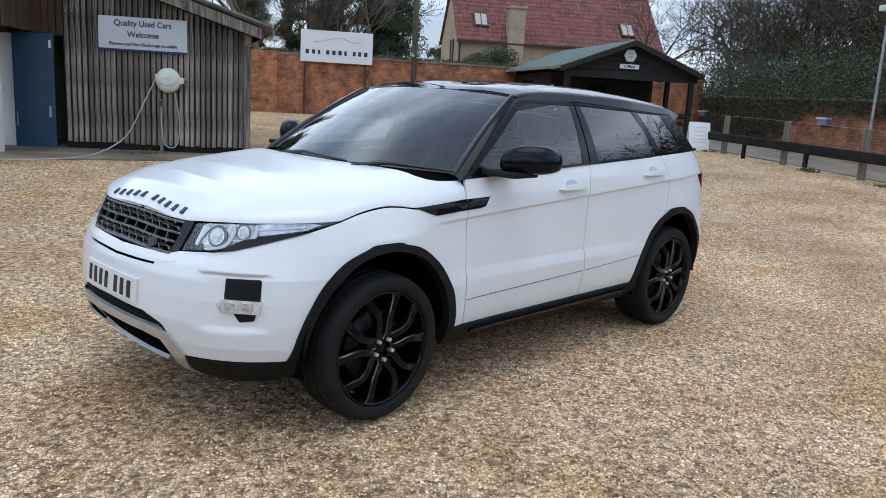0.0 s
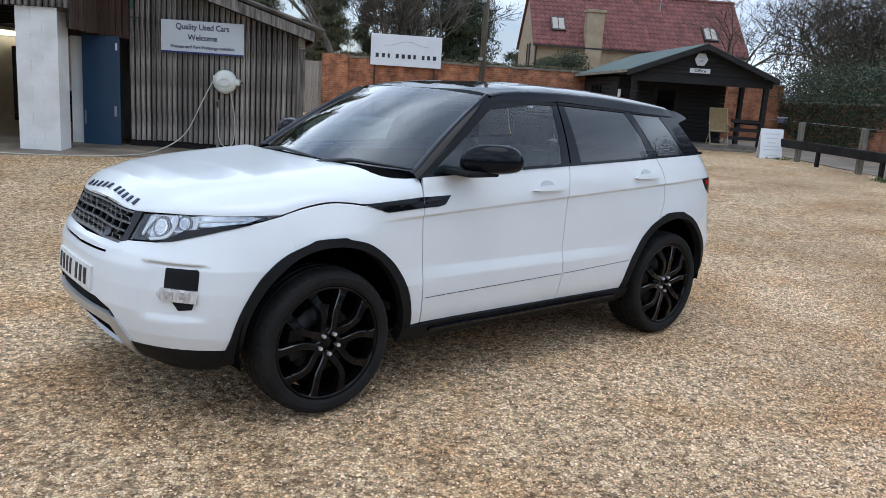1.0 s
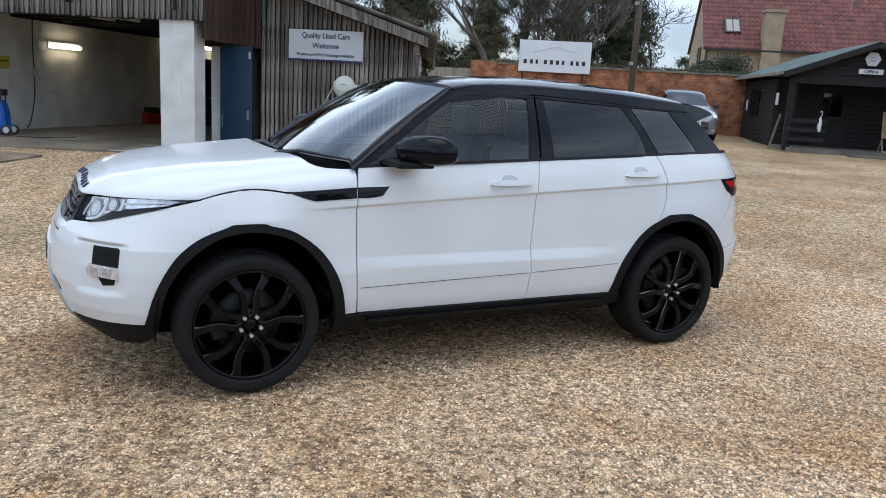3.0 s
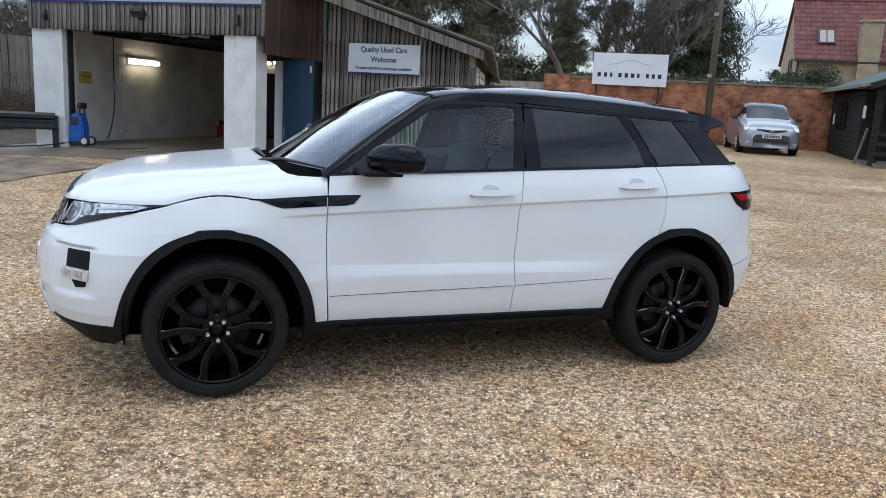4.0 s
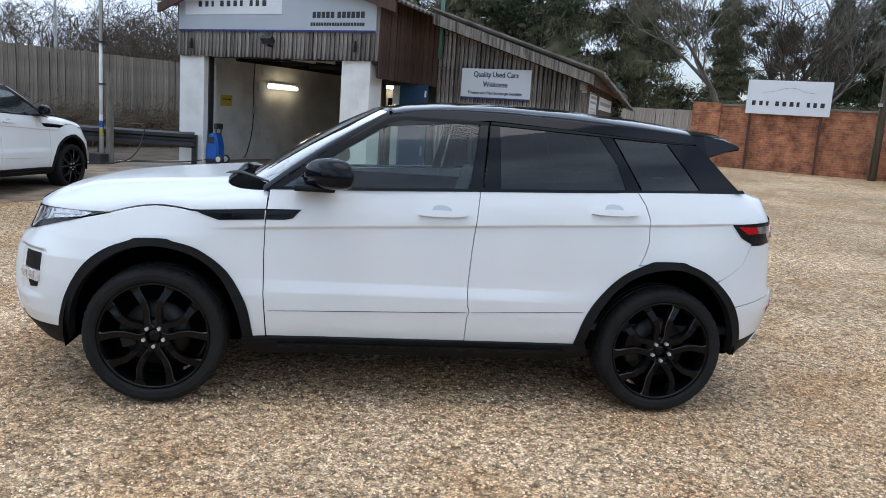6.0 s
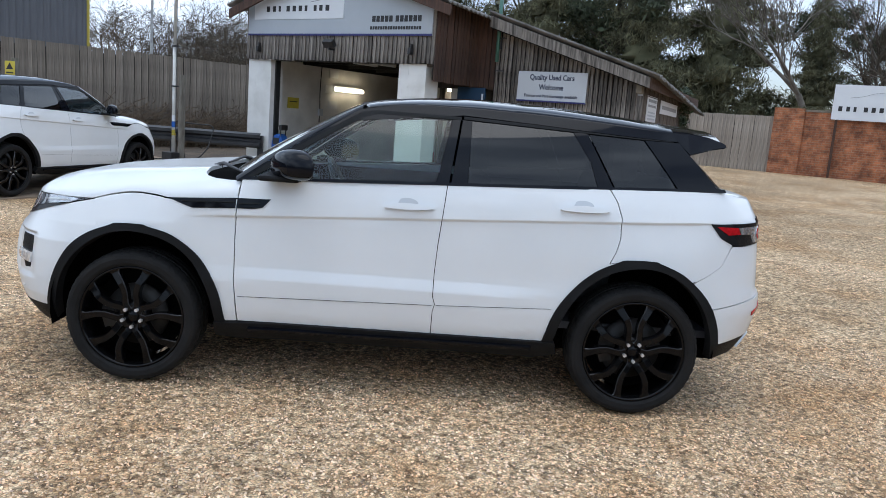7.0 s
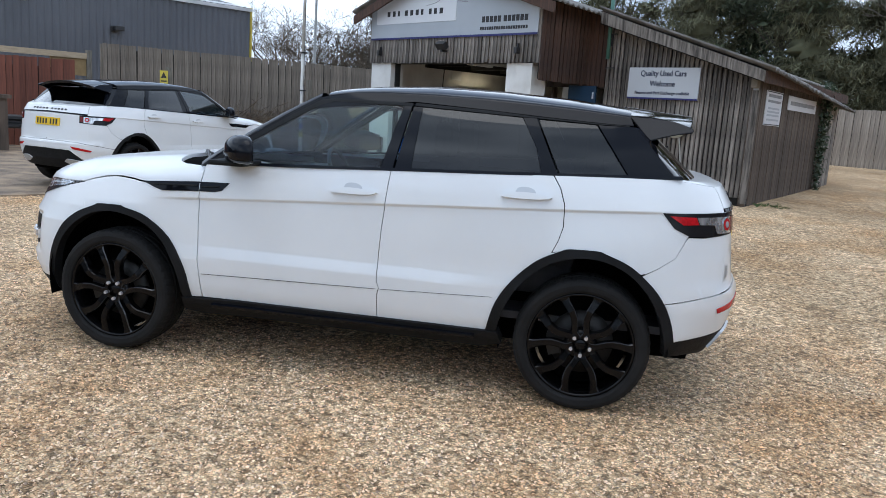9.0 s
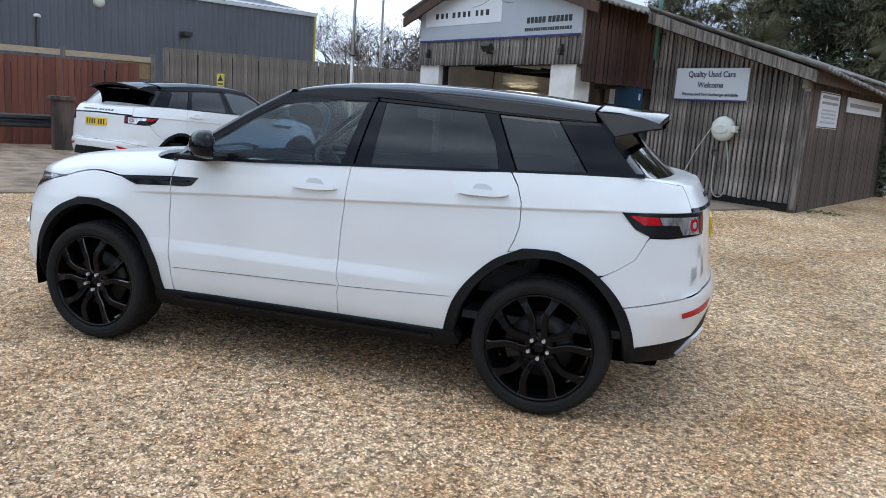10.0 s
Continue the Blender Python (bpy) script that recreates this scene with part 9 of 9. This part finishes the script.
def hedge_on_side(rng):
    v = rng.uniform(-3, 25)
    return (15.6 + rng.normal() * 0.55, v, 1.6 + abs(rng.normal()) * 1.0 + 0.5 * math.sin(v * 1.7))


leaf_sheet("hedge", "scrubby mixed hedge above the garden wall", at(0, 0), "hedge", 42000, 42, hedge_on_side, 0.042)


def ivy_on_shed(rng):
    f = rng.uniform(0, 1)
    a = 5.0 + rng.normal() * (0.10 + 0.22 * f)
    ang = math.atan2(15.6 - 8.95, -3.30 + 1.98)
    return (-1.98 + a * math.cos(ang) + 0.06 + abs(rng.normal()) * 0.06, 8.95 + a * math.sin(ang), 0.3 + 2.3 * f ** 0.8)


leaf_sheet("shed_ivy", "ivy climbing the end of the brown shed wall", at(0, 0), "ivy", 1300, 43, ivy_on_shed, 0.040)


def wall_moss(rng):
    u = rng.uniform(-2.5, 14)
    return (u, 24.05 + rng.normal() * 0.10, 2.70 + abs(rng.normal()) * 0.05)


leaf_sheet("wall_growth", "low growth along the coping of the brick wall", at(0, 0), "yew", 5000, 44, wall_moss, 0.04)


def shrub(rng):
    k = rng.integers(0, 3)
    c = ((5.2, 24.6, 2.7, 0.5), (6.1, 24.9, 2.9, 0.7), (12.0, 30.0, 2.6, 1.5))[k]
    d = rng.normal(size=3)
    d *= rng.uniform(0.35, 1.2) / np.linalg.norm(d)
    return (c[0] + d[0] * c[3], c[1] + d[1] * c[3], c[2] + d[2] * c[3] * 0.8)


leaf_sheet("shrub", "evergreen shrubs rising behind the brick wall", at(0, 0), "conifer", 12000, 45, shrub, 0.04)


def bramble_patch():
    """Tall dead stems and brambles along the foot of the long fence."""
    rng = random.Random(46)
    segs = []
    for _ in range(5200):
        f = 0.6 + 23.0 * rng.random()
        u, v = -16.65 + 0.126 * f + 0.12 + abs(rng.gauss(0, 0.45)), 3.90 + 0.992 * f
        p = Vector((u, v, 0.10))
        d = Vector((rng.gauss(0, 0.22), rng.gauss(0, 0.35), 1)).normalized()
        for _ in range(rng.choice((4, 5, 6))):
            q = p + d * rng.uniform(0.16, 0.36)
            q.x = max(q.x, -16.60 + 0.126 * (q.y - 3.9))
            segs.append((tuple(p), tuple(q), 0.008, 0.006))
            p = q
            d = (d + Vector((rng.gauss(0, 0.25), rng.gauss(0, 0.42), -0.22))).normalized()
    ob = net("brambles", *strips(segs), M["bramble"])
    ob.matrix_basis = at(0, 0)
    tagged(ob, "dry tangled brambles along the foot of the fence", "brambles", kind="stuff")


bramble_patch()


def tuft(u, v, n, r, h, seed):
    rng = np.random.default_rng(seed)
    base = np.stack([rng.normal(size=n) * r, rng.normal(size=n) * r, np.zeros(n)], 1)
    tip = base + np.stack([rng.normal(size=n) * 0.06, rng.normal(size=n) * 0.06, rng.uniform(0.4, 1, n) * h], 1)
    side = rng.normal(size=(n, 3)) * 0.008
    verts = np.stack([base - side, base + side, tip], 1).reshape(-1, 3)
    ob = net("grass_tuft", verts, np.arange(3 * n).reshape(-1, 3), M["grass"])
    ob.matrix_basis = at(u, v, ground_z(u, v) + 0.005)
    tagged(ob, "small green grass tuft on the gravel", "grass", kind="stuff")


for i, (u, v, n, r, h) in enumerate(((-3.6, 8.6, 160, 0.14, 0.07), (10.0, 10.6, 140, 0.10, 0.14), (10.0, 15.4, 150, 0.16, 0.08), (9.95, 8.2, 90, 0.12, 0.08), (-1.8, 9.5, 70, 0.16, 0.05))):
    tuft(u, v, n, r, h, 60 + i)


# ---- loose flints, nearest to the path first ----
def flints(name, label, spots, smallest, largest, seed, material):
    rng = np.random.default_rng(seed)
    n = len(spots)
    turn = np.arange(6) * math.pi / 3
    base = np.concatenate([np.stack([np.cos(turn), np.sin(turn), np.full(6, -0.35)], 1), [[0.0, 0.0, 1.0]]], 0)
    jit = base[None] * rng.uniform(0.6, 1.25, size=(n, 7, 3))
    jit[:, 6, :2] = rng.uniform(-0.5, 0.5, size=(n, 2))
    s = rng.uniform(smallest, largest, size=(n, 1))
    dims = np.concatenate([s * rng.uniform(0.8, 1.35, (n, 1)), s * rng.uniform(0.55, 0.95, (n, 1)), s * rng.uniform(0.35, 0.75, (n, 1))], 1) * 0.62
    p = jit * dims[:, None, :]
    yaw, tip, lean = rng.uniform(0, 2 * math.pi, n), rng.normal(size=n) * 0.35, rng.normal(size=n) * 0.35
    x, y, z = p[..., 0], p[..., 1], p[..., 2]
    y, z = y * np.cos(tip)[:, None] - z * np.sin(tip)[:, None], y * np.sin(tip)[:, None] + z * np.cos(tip)[:, None]
    x, z = x * np.cos(lean)[:, None] + z * np.sin(lean)[:, None], -x * np.sin(lean)[:, None] + z * np.cos(lean)[:, None]
    x, y = x * np.cos(yaw)[:, None] - y * np.sin(yaw)[:, None], x * np.sin(yaw)[:, None] + y * np.cos(yaw)[:, None]
    verts = np.stack([x, y, z], -1) + spots[:, None, :] + np.array([0, 0, 0.003])
    tris = np.array([(k, (k + 1) % 6, 6) for k in range(6)])
    faces = (np.arange(n)[:, None, None] * 7 + tris[None]).reshape(-1, 3)
    ob = net(name, verts.reshape(-1, 3), faces, M[material])
    return tagged(ob, label, "gravel", kind="stuff")


def scatter(count, seed, thin=2.3):
    """Random spots on the ground in the car's frame, thickest along the walked side, clear of the tyres."""
    rng = np.random.default_rng(seed)
    x, y = rng.uniform(-8.0, 12.0, count), -2.85 + 10.0 * rng.uniform(0, 1, count) ** thin
    y -= 1.3 * rng.uniform(0, 1, count) ** 5  # a ragged near edge
    far = rng.uniform(0, 1, count) ** 2
    keep = ~((np.abs(x) < 2.0) & (y > -0.2) & (y < 1.2))
    keep &= (x > -4.4 - 0.35 * (y + 2.9) - 2.0 * far) & (x < 4.4 + 1.2 * (y + 2.9) + 3.5 * far) & (rng.uniform(0, 1, count) < 1.15 - (y + 2.85) / 10.0)
    for wx in (-1.325, 1.33):
        keep &= ~((np.abs(x - wx) < 0.10) & (np.abs(np.abs(y) - 0.80) < 0.11))
    x, y = x[keep], y[keep]
    c, s = math.cos(radians(36.2)), math.sin(radians(36.2))
    u, v = x * c - y * s, x * s + y * c
    z = np.array([ground_z(a, b) for a, b in zip(u, v)])
    return np.stack([x, y, z], 1)


flints("flint_gravel", "tan and buff loose flint gravel beside the car", scatter(190000, 71), 0.0074, 0.0165, 71, "pebble")
flints("pale_flint_gravel", "pale cream loose flint gravel beside the car", scatter(104000, 72), 0.0074, 0.0160, 72, "pebblepale")
flints("dark_flint_gravel", "dark brown and grey loose flint gravel beside the car", scatter(44000, 73), 0.0074, 0.0165, 73, "pebbledark")
